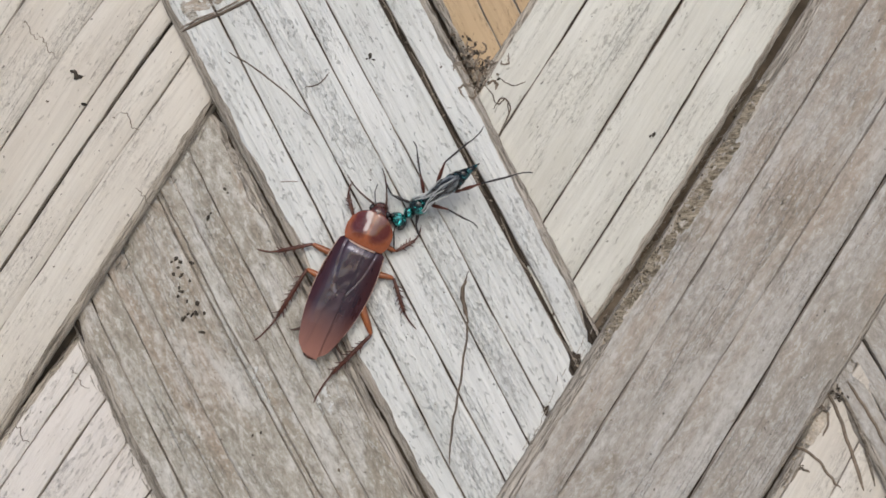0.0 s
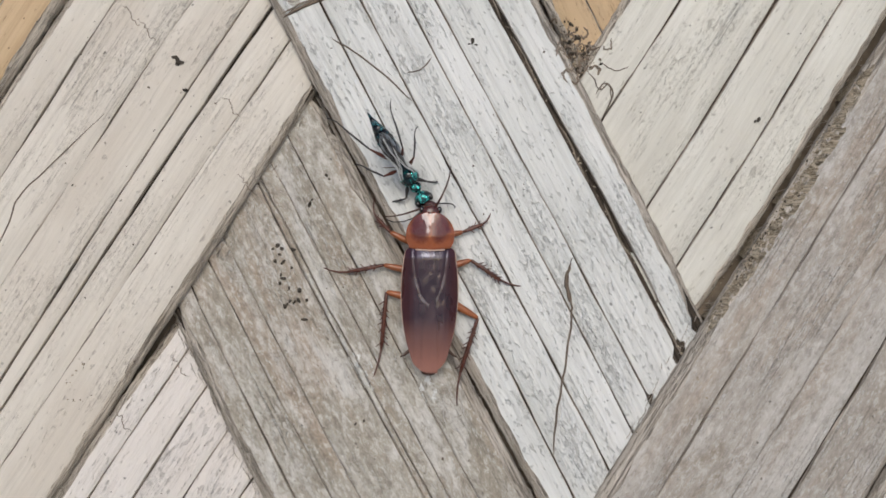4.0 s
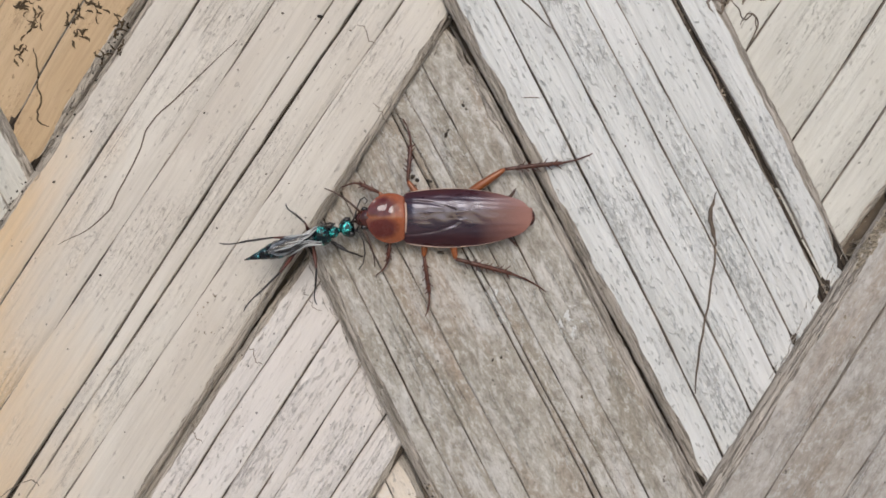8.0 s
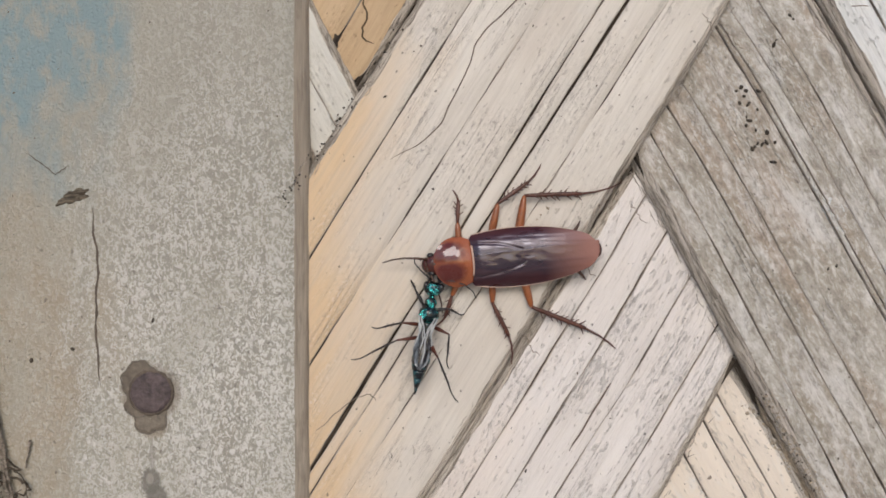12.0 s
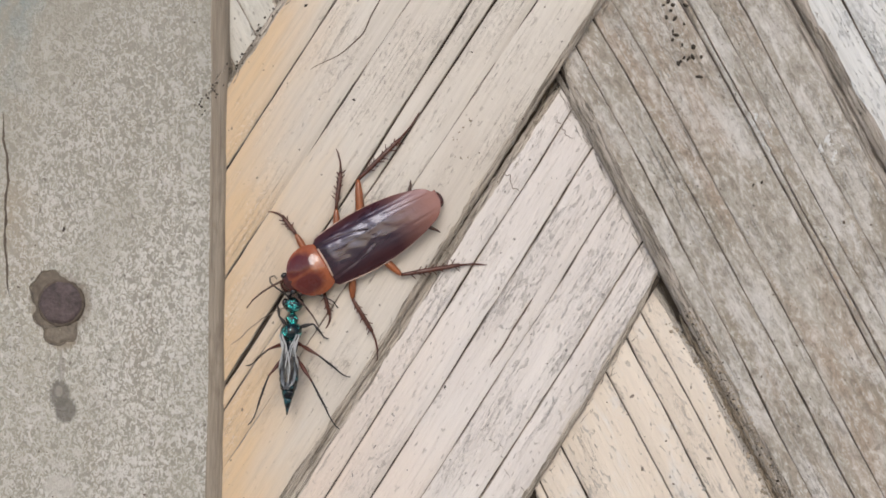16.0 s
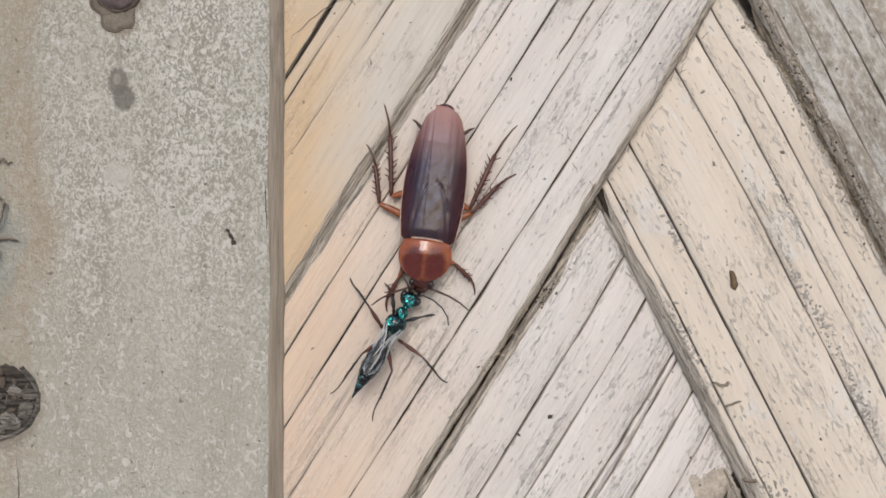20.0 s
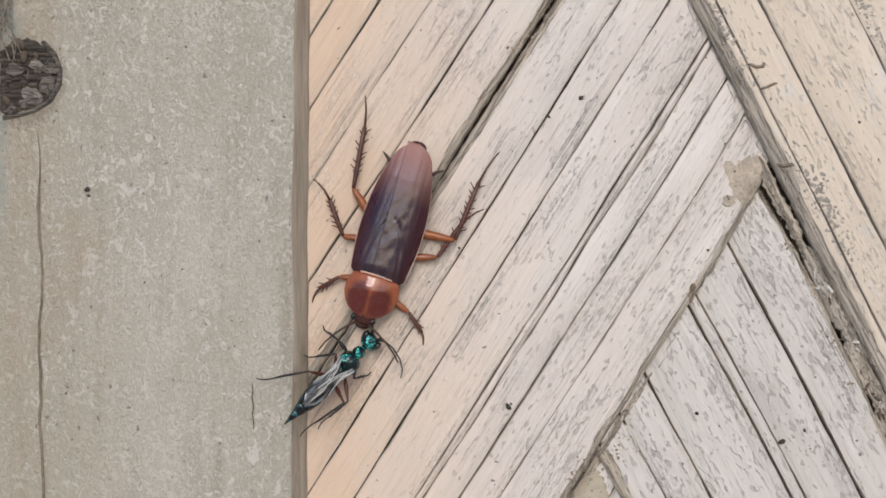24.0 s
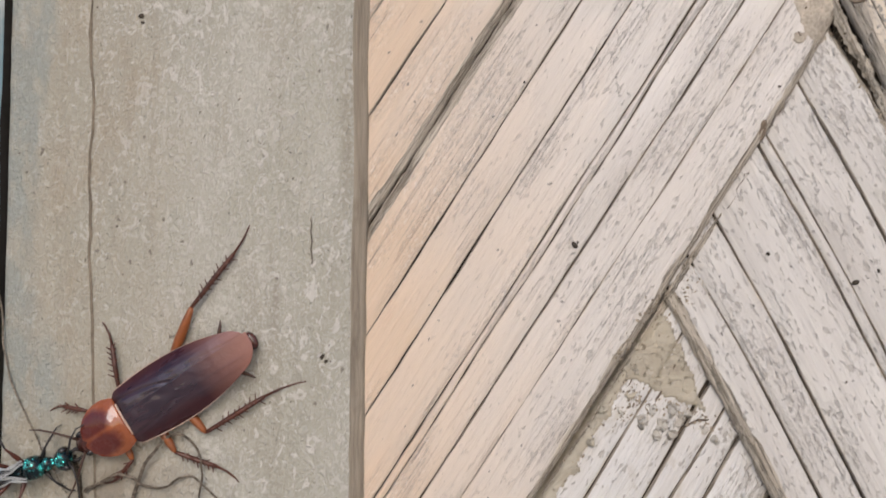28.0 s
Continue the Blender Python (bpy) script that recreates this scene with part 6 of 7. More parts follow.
def wing_film():
    """Smoky film, brown towards the tip; its silvery reflection is painted at the root."""
    mat, nt, bsdf = nodes_of("smoky_wing")
    out = nt.nodes["Material Output"]
    clear = nt.nodes.new("ShaderNodeBsdfTransparent")
    clear.inputs[0].default_value = (0.50, 0.48, 0.47, 1)
    sh = nt.nodes.new("ShaderNodeMixShader")
    tc = nt.nodes.new("ShaderNodeTexCoord")
    sep = nt.nodes.new("ShaderNodeSeparateXYZ")
    nt.links.new(tc.outputs["Object"], sep.inputs[0])
    n = noise_of(nt, coords(nt, (260, 1100, 300)), 1, 3, 0.6)
    root = ramp(nt, math_of(nt, "ADD", sep.outputs[0], math_of(nt, "MULTIPLY", math_of(nt, "SUBTRACT", n, 0.5), 0.004)), -0.0012, 0.0022)
    nt.links.new(math_of(nt, "MAXIMUM", root, ramp(nt, n, 0.35, 0.65, 0.45, 0.9)), sh.inputs[0])
    nt.links.new(clear.outputs[0], sh.inputs[1])
    nt.links.new(bsdf.outputs[0], sh.inputs[2])
    nt.links.new(sh.outputs[0], out.inputs[0])
    smoke = mix(nt, ramp(nt, n, 0.47, 0.62), (0.03, 0.028, 0.03), (0.19, 0.21, 0.225))
    nt.links.new(mix(nt, root, smoke, mix(nt, ramp(nt, n, 0.4, 0.6), (0.20, 0.21, 0.21), (0.42, 0.44, 0.43))), bsdf.inputs["Base Color"])
    bsdf.inputs["Coat Weight"].default_value = 1.0
    bsdf.inputs["Roughness"].default_value = 0.25
    bump_of(nt, bsdf, n, 0.0003, 0.8)
    return mat


def steps_of(s, stops):
    """A value between stops (place, value), eased."""
    for (s0, v0), (s1, v1) in zip(stops, stops[1:]):
        if s <= s1:
            f = (s - s0) / (s1 - s0)
            return v0 + (v1 - v0) * f * f * (3 - 2 * f)
    return stops[-1][1]


FILM = wing_film()
# pale colour in place of the reflection along the wing margins
WING_SHINE = plain("wing_margin_shine", (0.37, 0.38, 0.38), 0.3, vary=0.3, scale=1200, coat=0.5)
wasp = tagged(new("wasp"), "slender emerald-green metallic wasp with smoky wings, pulling a cockroach", "wasp")
bm = bmesh.new()
ball(bm, (0.0104, 0, 0.0031), (0.0017, 0.0021, 0.0017), 22, 16, 0.08)
wasp_head = part("head", bm, EMERALD, wasp, "round metallic green head")
for s in (1, -1):
    bm = bmesh.new()
    ball(bm, (0.0108, s * 0.00165, 0.0033), (0.0010, 0.0007, 0.0011), 12, 8)
    part("eye", bm, EYE, wasp_head, "black eye")
    bm = bmesh.new()
    tube(bm, [(0.0113, s * 0.0007, 0.0024), (0.0125, s * 0.0011, 0.0020), (0.0133, s * 0.0003, 0.0019)], [0.00042, 0.00036, 0.0001], 7)
    part("mandible", bm, WASP_LEG, wasp_head, "dark curved jaw")
    bm = bmesh.new()
    pts = [(11.4, 0.5, 3.8), (12.6, 1.7, 4.6), (13.6, 3.4, 5.0), (14.9, 4.9, 4.6), (16.1, 5.2, 3.9), (16.6, 4.4, 3.4), (15.9, 3.8, 3.2)] if s > 0 else [(11.4, 0.5, 3.8), (12.4, 2.0, 4.5), (12.6, 4.2, 4.7), (12.2, 6.6, 4.2), (11.2, 8.6, 3.4), (9.9, 9.6, 2.8)]
    tube(bm, [(x * MM, s * y * MM, z * MM) for x, y, z in pts], [0.00022, 0.0002, 0.00018, 0.00016, 0.00014, 0.00012, 0.0001][: len(pts)], 6)
    part("antenna", bm, WASP_LEG, wasp, "thin black antenna")
bm = bmesh.new()
loft(bm, [(9.2, 0.5, 3.3, 2.5), (8.5, 0.62, 3.6, 2.4), (8.1, 1.05, 4.1, 2.1), (7.4, 1.4, 4.5, 1.9), (6.7, 1.25, 4.3, 1.9), (6.3, 0.8, 3.7, 2.2)], 18)
part("neck_collar", bm, EMERALD, wasp)
bm = bmesh.new()
loft(bm, [(6.6, 0.9, 3.8, 2.0), (6.2, 1.7, 4.5, 1.6), (5.4, 2.2, 5.0, 1.3), (4.3, 2.3, 5.15, 1.3), (3.4, 1.95, 4.8, 1.4), (2.7, 1.3, 4.2, 1.6)], 22)
thorax = part("thorax", bm, EMERALD, wasp, "pitted metallic emerald thorax")
bm = bmesh.new()
tube(bm, [(4.1 * MM, y * MM, (5.12 - 0.26 * y * y) * MM) for y in (-1.9, -1.4, -0.7, 0, 0.7, 1.4, 1.9)], 0.00022, 7)
part("thorax_ridge", bm, EMERALD, thorax)
bm = bmesh.new()
loft(bm, [(3.0, 1.2, 4.0, 1.8), (2.3, 1.6, 4.1, 1.5), (1.0, 1.5, 3.9, 1.5), (0.0, 1.15, 3.5, 1.7), (-0.7, 0.5, 3.0, 2.1)], 16)
part("waist_segment", bm, MIDNIGHT, wasp)
bm = bmesh.new()
tube(bm, [(-0.0002, 0, 0.0026), (-0.0016, 0, 0.0026)], [0.0005, 0.0004], 8)
part("petiole", bm, MIDNIGHT, wasp)
SEG = [(-1.3, 0.4), (-2.4, 1.35), (-3.9, 1.9), (-5.6, 1.95), (-7.3, 1.5), (-9.0, 0.98), (-10.8, 0.48), (-12.4, 0.1)]
for i, ((x0, w0), (x1, w1)) in enumerate(zip(SEG, SEG[1:])):
    bm = bmesh.new()
    zc = 2.4 - 0.09 * i
    loft(bm, [(x0, w0 * 0.96, zc + w0 * 0.8, zc - w0 * 0.75), ((x0 + x1) / 2, (w0 + w1) / 2 * 1.05, zc + (w0 + w1) * 0.43, zc - (w0 + w1) * 0.40), (x1 - 0.12, w1 * 1.05, zc - 0.05 + w1 * 0.86, zc - 0.05 - w1 * 0.8)], 16)
    part("abdomen_ring", bm, MIDNIGHT, wasp, "dark metallic abdomen ring")


def wasp_wing(name, side, x0, length, outer, inner, lift):
    """A wing folded back along the body: it narrows over the waist and widens over the abdomen."""
    bm = bmesh.new()
    rows = []
    for k in range(25):
        s = k / 24
        x, a, b = x0 - length * s, steps_of(s, inner), steps_of(s, outer)
        row = []
        for q in (0, 0.17, 0.33, 0.5, 0.67, 0.83, 1.0):
            y = a + (b - a) * q
            row.append((x * MM, side * y * MM, (4.95 + lift - 0.30 * y * y * min(1, 2 * s) - 0.9 * s * s + 0.10 * math.sin(q * 9 + s * 5)) * MM))
        rows.append(row)
    grid_mesh(bm, rows)
    grid_mesh(bm, [[(x, y, z - 0.00004) for x, y, z in r] for r in rows])
    bmesh.ops.recalc_face_normals(bm, faces=bm.faces)
    ob = part(name, bm, FILM, wasp, "smoky folded wing, its reflection painted silvery at the root")
    for q in (0, 3, 6):
        bm = bmesh.new()
        tube(bm, [Vector(r[q]) + Vector((0, 0, 0.00004)) for r in rows[: 22 - q]], 0.00008 if q == 3 else 0.00015, 5)
        part("wing_vein", bm, WASP_LEG if q == 3 else WING_SHINE, ob, "dark vein" if q == 3 else "wing margin with its shine painted pale")
    return ob


for s in (1, -1):
    wasp_wing("forewing", s, 3.9, 11.4, ((0, 2.0), (0.26, 1.15), (0.42, 1.5), (0.62, 2.0), (0.84, 1.5), (1, 0.35)), ((0, 1.45), (0.26, 0.35), (0.42, -0.2), (0.62, -0.5), (0.84, -0.3), (1, 0.0)), 0.08 * s)
    wasp_wing("hindwing", s, 2.6, 7.8, ((0, 1.7), (0.3, 1.3), (0.6, 1.9), (0.85, 1.5), (1, 0.5)), ((0, 1.2), (0.3, 0.5), (0.6, 0.2), (0.85, 0.2), (1, 0.2)), -0.25 + 0.05 * s)

# upper leg, shin and foot lengths in mm
WASP_SIZES = {"1": (2.9, 2.6, 2.2), "2": (4.6, 4.4, 3.8), "3": (5.5, 6.2, 5.4)}


def wasp_leg(key):
    f, t, foot = WASP_SIZES[key[1]]
    side = 1 if key[0] == "l" else -1
    bm = bmesh.new()
    tube(bm, [(-1.5 * MM, 0, -0.0004), (-0.5 * MM, 0, -0.0001)] + [(f * MM * i / 6, 0, 0) for i in range(7)], [MM * r for r in (0.35, 0.40, 0.26, 0.40, 0.46, 0.42, 0.32, 0.24, 0.2)], 10)
    femur = part("leg", bm, WASP_RED if key[1] != "1" else WASP_LEG, wasp, "dark red thigh" if key[1] != "1" else "black thigh")
    bm = bmesh.new()
    end = t + foot
    pts = [(0, 0, 0), (t * 0.5, 0, 0.15), (t, 0, 0), (t + foot * 0.3, side * 0.12, -0.1), (t + foot * 0.6, side * 0.1, -0.14), (t + foot * 0.85, -side * 0.15, -0.12), (end, -side * 0.5, -0.1)]
    tube(bm, [Vector(p) * MM for p in pts], [0.00017, 0.00024, 0.00021, 0.00015, 0.00015, 0.00014, 0.0001], 8)
    for i, x in enumerate((0.45, 0.62, 0.8, 0.97)):
        tube(bm, [(t * x * MM, 0, 0), ((t * x + 0.4) * MM, (0.5 if i % 2 else -0.5) * MM, 0)], [0.00008, 0.00004], 4)
    shin = part("shin", bm, WASP_LEG, femur, "thin black shin and foot")
    return femur, shin


WASP_LEGS = {key: wasp_leg(key) for key in ("l1", "l2", "l3", "r1", "r2", "r3")}

def on_wall(x, z, angle, height, tip=0.0):
    """The pose of a thing that lies on the upright wall: mm, the heading in degrees, height off the wall, nose-up tip."""
    return Matrix(((1, 0, 0, x * MM), (0, 0, -1, -height * MM), (0, 1, 0, z * MM), (0, 0, 0, 1))) @ pose(0, 0, 0, 0, 0, angle) @ pose(0, 0, 0, 0, -tip, 0)


def leg_rows(hip, rows):
    return [(t, pose(hip[0] * MM, hip[1] * MM, hip[2] * MM, a, b, c)) for t, a, b, c in rows]


def hip_rows(rows):
    return [(t, pose(x * MM, y * MM, 0.95 * MM, 0, 0, a) @ pose(0, 0, 0, 0, -2.9, 0)) for t, x, y, a in rows]


def thigh_rows(rows):
    return [(t, pose(x * MM, y * MM, 2.0 * MM, 0, 0, a) @ pose(0, 0, 0, 0, -up, 0)) for t, x, y, a, up in rows]


def shin_rows(reach, rows):
    return [(t, pose(reach * MM, 0, 0, 0, up, 0) @ pose(0, 0, 0, 0, 0, a) @ pose(0, 0, 0, 0, down, 0)) for t, up, a, down in rows]


def motions():
    # seconds, mm along and up the wall, heading
    walk(roach, [(t, on_wall(x, z, a, h)) for t, x, z, a, h in (
        (0, 32.0, -37.5, 63.9, 0.1), (1, 31.5, -38.5, 65.0, 0.1), (2, 30.8, -39.3, 66.2, 0.1), (4.5, 26.6, -42.4, 92.9, 0.1), (5, 26.9, -42.4, 100.8, 0.1),
        (5.5, 26.4, -46.7, 132.7, 0.1), (6, 21.6, -42.4, 143.5, 0.1), (6.5, 18.0, -43.0, 157.1, 0.1), (7, 11.2, -40.8, 169.9, 0.1), (7.5, 2.2, -41.0, 177.9, 0.1),
        (8, -1.6, -42.5, 180.8, 0.1), (8.5, -11.3, -47.6, 190.1, 0.1), (9, -23.9, -50.2, 192.6, 0.1), (9.5, -39.2, -54.2, 191.4, 0.1), (10, -45.8, -55.4, 188.6, 0.1),
        (10.5, -48.4, -55.8, 185.3, 0.1), (11, -56.0, -68.8, 181.6, 0.1), (11.5, -59.0, -69.4, 182.3, 0.1), (13.5, -65.6, -76.9, 193.2, 0.1), (14, -65.5, -76.6, 190.6, 0.1),
        (14.5, -66.2, -76.5, 186.3, 0.1), (15, -66.4, -76.0, 194.4, 0.1), (15.5, -70.2, -81.0, 201.9, 0.1), (16, -75.9, -87.1, 209.9, 0.1), (16.5, -80.5, -93.3, 221.7, 0.1),
        (17, -79.3, -95.4, 230.2, 0.1), (17.5, -74.9, -95.6, 238.8, 0.1), (18, -79.0, -107.1, 260.0, 0.1), (18.5, -75.2, -114.1, 257.9, 0.1), (19, -74.5, -121.7, 261.2, 0.1),
        (19.5, -75.1, -127.8, 268.7, 0.1), (20, -73.8, -143.9, 262.1, 0.1), (20.5, -76.3, -152.4, 268.6, 0.1), (21, -75.7, -168.2, 261.6, 0.1), (21.5, -78.2, -178.3, 259.0, 0.1),
        (22, -84.2, -190.9, 256.6, 0.1), (22.5, -87.0, -197.2, 254.4, 0.1), (24.5, -88.7, -223.6, 251.1, 0.1), (25, -90.0, -227.8, 245.3, 0.1), (25.5, -91.9, -231.1, 242.4, 0.1),
        (26, -91.7, -232.7, 237.4, 0.1), (26.5, -103.4, -255.1, 206.2, 1.2), (26.7, -111.9, -258.0, 211.3, 1.5), (27, -120.4, -264.3, 219.9, 1.9), (27.5, -133.1, -273.5, 214.6, 2.1),
        (28, -142.8, -281.2, 212.4, 2.4),
    )])
    walk(wasp, [(t, on_wall(x, z, a, h, tip)) for t, x, z, a, h, tip in (
        (0, 52.7, -18.3, -146.0, 2.2, -20), (0.5, 52.4, -14.6, -162.6, 2.2, -20), (1, 46.7, -15.2, -153.3, 2.2, -20), (1.5, 45.5, -15.0, -144.0, 2.2, -20),
        (2, 35.7, -11.4, -91.5, 2.2, -20), (2.5, 31.3, -11.0, -70.5, 2.2, -20), (4.5, 13.0, -16.8, -42.6, 2.2, -20), (5, 5.6, -25.5, -8.3, 2.2, -20),
        (5.5, -0.5, -33.9, -1.9, 2.2, -20), (6, -5.5, -36.4, 12.6, 2.2, -20), (6.5, -11.9, -38.4, 7.3, 2.2, -20), (7, -19.4, -44.0, 21.1, 2.2, -20),
        (7.5, -28.3, -46.7, 21.3, 1.7, -15), (8, -32.7, -48.3, 19.0, 1.8, -16), (8.5, -42.8, -52.9, 3.9, 1.6, -15), (9, -53.5, -60.6, 22.5, 1.2, -11),
        (9.5, -67.2, -66.5, 29.5, 0.1, -0), (10, -73.6, -69.9, 41.4, 1.8, -17), (10.5, -76.6, -67.8, 37.3, 0.6, -4), (11, -83.3, -80.3, 44.9, 0.1, -0),
        (11.5, -78.5, -85.5, 74.0, 1.7, -15), (13.5, -83.6, -96.1, 84.5, 0.9, -7), (14, -83.7, -95.3, 82.5, 0.9, -8), (14.5, -93.1, -87.8, 36.8, 2.2, -20),
        (15, -92.7, -93.8, 42.5, 2.2, -20), (15.5, -92.5, -102.2, 57.2, 2.2, -20), (16, -90.0, -110.9, 88.9, 1.3, -12), (16.5, -89.6, -120.7, 92.4, 1.2, -10),
        (17, -90.5, -123.7, 85.5, 1.3, -12), (17.5, -85.1, -126.0, 83.1, 0.1, -0), (18, -79.1, -139.1, 101.4, 0.1, -0), (18.5, -82.1, -145.8, 73.8, 0.1, -0),
        (19, -80.0, -153.7, 74.8, 0.1, -0), (19.5, -80.7, -159.5, 68.2, 0.1, -0), (20, -84.0, -173.4, 59.6, 1.3, -11), (20.5, -78.6, -184.5, 78.7, 0.1, -0),
        (21, -83.0, -198.6, 64.9, 0.3, -2), (21.5, -87.3, -207.8, 60.8, 2.2, -20), (22, -91.4, -221.0, 70.0, 1.9, -17), (22.5, -96.1, -227.2, 70.2, 1.1, -10),
        (24.5, -102.5, -249.6, 34.8, 2.5, -20), (25, -107.6, -250.5, 28.6, 3.3, -20), (25.5, -111.7, -252.1, 23.8, 3.8, -20), (26, -112.9, -252.3, 16.8, 4.4, -20),
        (26.3, -115.9, -262.7, 25.7, 3.6, -12), (26.5, -128.3, -266.9, 14.4, 2.4, -0), (26.7, -137.4, -273.6, 21.2, 4.4, -20), (27, -141.8, -287.3, 49.0, 2.4, -0),
        (28, -170.9, -296.1, 16.6, 2.5, -0),
    )])
    femur, shin = ROACH_LEGS["l1"]
    walk(femur, hip_rows(((0, 9.9, 1.5, 47), (1, 8.9, 1.2, 41), (2, 8.2, 2.1, 19), (5, 9.9, 4.9, 101), (6, 9.1, 0.5, 128), (7, 11.0, 2.2, 82), (8, 10.4, -0.3, 79), (9, 11.1, 3.5, 130), (10, 11.1, 3.6, 57), (11, 10.6, 2.5, 54), (14, 11.1, 3.6, 91), (15, 12.3, 2.9, 94), (16, 10.3, 0.4, 75), (17, 13.4, 4.6, 35), (18, 10.9, 2.6, 59), (19, 11.5, 3.2, 66), (20, 11.1, 1.2, 80), (21, 10.7, 2.6, 59), (22, 12.1, 4.3, 55), (25, 11.2, 2.5, 78), (26, 13.6, 2.0, 21), (27, 10.8, 3.0, 60), (28, 11.4, 2.2, 86))))
    walk(shin, leg_rows((5.2, 0, 0), ((0, -0, 8, -7), (1, -0, 8, -9), (2, 1, 8, 12), (5, -2, 7, -30), (6, -1, 7, -20), (7, -2, 7, -43), (8, 0, 8, 3), (9, -1, 7, -26), (10, -0, 8, -5), (11, 0, 8, 6), (14, -1, 8, -14), (15, -1, 7, -30), (16, -0, 8, -1), (17, 0, 8, 3), (18, -0, 8, -5), (19, -2, 7, -31), (20, -1, 7, -27), (21, -1, 8, -22), (22, -0, 8, -4), (25, -1, 7, -28), (26, -1, 7, -26), (27, -1, 8, -12), (28, -3, 6, -68))))
    femur, shin = ROACH_LEGS["l2"]
    walk(femur, hip_rows(((0, 3.2, 3.5, 89), (1, 3.1, 3.2, 84), (2, 2.9, 2.7, 77), (5, 2.8, 3.7, 80), (6, 3.6, 0.3, 91), (7, 4.8, 0.8, 111), (8, 3.7, 1.3, 88), (9, 3.8, 4.8, 75), (10, 4.3, 4.3, 98), (11, 3.5, 3.0, 80), (14, 4.3, 2.2, 103), (15, 5.6, 4.4, 110), (16, 3.5, 3.2, 61), (17, 3.1, 2.3, 58), (18, 3.8, 1.2, 88), (19, 3.5, 2.1, 65), (20, 4.6, 2.1, 119), (21, 3.5, 3.8, 102), (22, 3.0, 1.9, 67), (25, 2.9, 4.1, 122), (26, 3.7, 2.1, 66), (27, 3.3, 2.7, 71), (28, 4.3, 3.2, 92))))
    walk(shin, leg_rows((7.2, 0, 0), ((0, 2, 6, 39), (1, 2, 6, 43), (2, 2, 6, 44), (5, 1, 6, 17), (6, 2, 6, 36), (7, 1, 6, 28), (8, 1, 6, 10), (9, 0, 6, 8), (10, 1, 6, 10), (11, 1, 6, 31), (14, 1, 6, 13), (15, 0, 6, 9), (16, 1, 6, 30), (17, 2, 6, 35), (18, 2, 6, 43), (19, 2, 5, 56), (20, 1, 6, 26), (21, 2, 5, 54), (22, 3, 4, 78), (25, 2, 6, 39), (26, 2, 6, 34), (27, 3, 4, 77), (28, 2, 6, 36))))
    femur, shin = ROACH_LEGS["l3"]
    walk(femur, hip_rows(((0, -3.1, -0.7, 86), (1, -4.0, -0.5, 74), (2, -4.6, 0.1, 65), (5, -3.1, 0.1, 88), (6, -1.4, -0.6, 105), (7, -1.5, 2.6, 125), (8, -1.3, -0.8, 100), (9, -1.6, 0.9, 100), (10, 0.6, 2.9, 131), (11, -2.3, 1.2, 91), (14, -2.5, 4.4, 139), (15, -1.3, 6.2, 148), (16, -1.5, 0.7, 108), (17, -7.6, 1.4, 24), (18, -3.6, 5.3, 135), (19, -7.2, 5.5, 154), (20, -4.3, -1.0, 61), (21, -2.2, 0.7, 94), (22, -2.9, 3.6, 124), (25, -2.3, 1.1, 86), (26, -1.9, -1.1, 95), (27, -6.1, 4.5, 179), (28, -1.0, 0.5, 101))))
    walk(shin, leg_rows((10, 0, 0), ((0, 3, 3, 88), (1, 3, 2, 99), (2, 3, 2, 107), (5, 3, 3, 82), (6, 2, 5, 49), (7, 2, 5, 33), (8, 3, 4, 65), (9, 2, 4, 60), (10, 2, 5, 35), (11, 2, 4, 60), (14, 1, 6, 23), (15, 1, 6, 15), (16, 2, 5, 52), (17, 2, 1, 130), (18, 2, 5, 32), (19, 1, 6, 21), (20, 3, 2, 102), (21, 3, 4, 75), (22, 3, 4, 66), (25, 3, 3, 84), (26, 3, 4, 76), (27, -2, 1, 234), (28, 3, 3, 79))))
    femur, shin = ROACH_LEGS["r1"]
    walk(femur, hip_rows(((0, 10.4, -2.0, -93), (1, 10.4, -2.3, -91), (2, 10.3, -2.0, -87), (5, 11.2, -2.9, -76), (6, 10.6, -3.4, -97), (7, 10.4, -2.1, -43), (8, 10.6, -1.7, -52), (9, 11.1, -1.9, -72), (10, 10.8, -0.3, -62), (11, 10.4, -4.1, -106), (14, 10.6, -1.5, -47), (15, 12.5, -1.8, -86), (16, 10.7, -3.4, -90), (17, 11.6, -2.4, -56), (19, 12.5, -3.4, -4), (20, 11.6, -3.1, -19), (21, 10.4, -1.7, -63), (22, 10.7, -3.0, -138), (25, 8.9, -2.0, -36), (26, 11.3, -4.3, -12), (28, 10.8, -1.4, -47))))
    walk(shin, leg_rows((5.2, 0, 0), ((0, 2, 6, 59), (1, 2, 7, 55), (2, 2, 7, 51), (5, -0, 8, -1), (6, 1, 8, 17), (7, 1, 8, 19), (8, 1, 7, 27), (9, 2, 7, 33), (10, 1, 8, 19), (11, -1, 8, -17), (14, 1, 8, 22), (15, 1, 8, 11), (16, 0, 8, 8), (17, 1, 8, 19), (19, -2, 7, -38), (20, -0, 8, -4), (21, 0, 8, 0), (22, 3, 6, 69), (25, -1, 8, -12), (26, -3, 6, -62), (28, 0, 8, 5))))
    femur, shin = ROACH_LEGS["r2"]
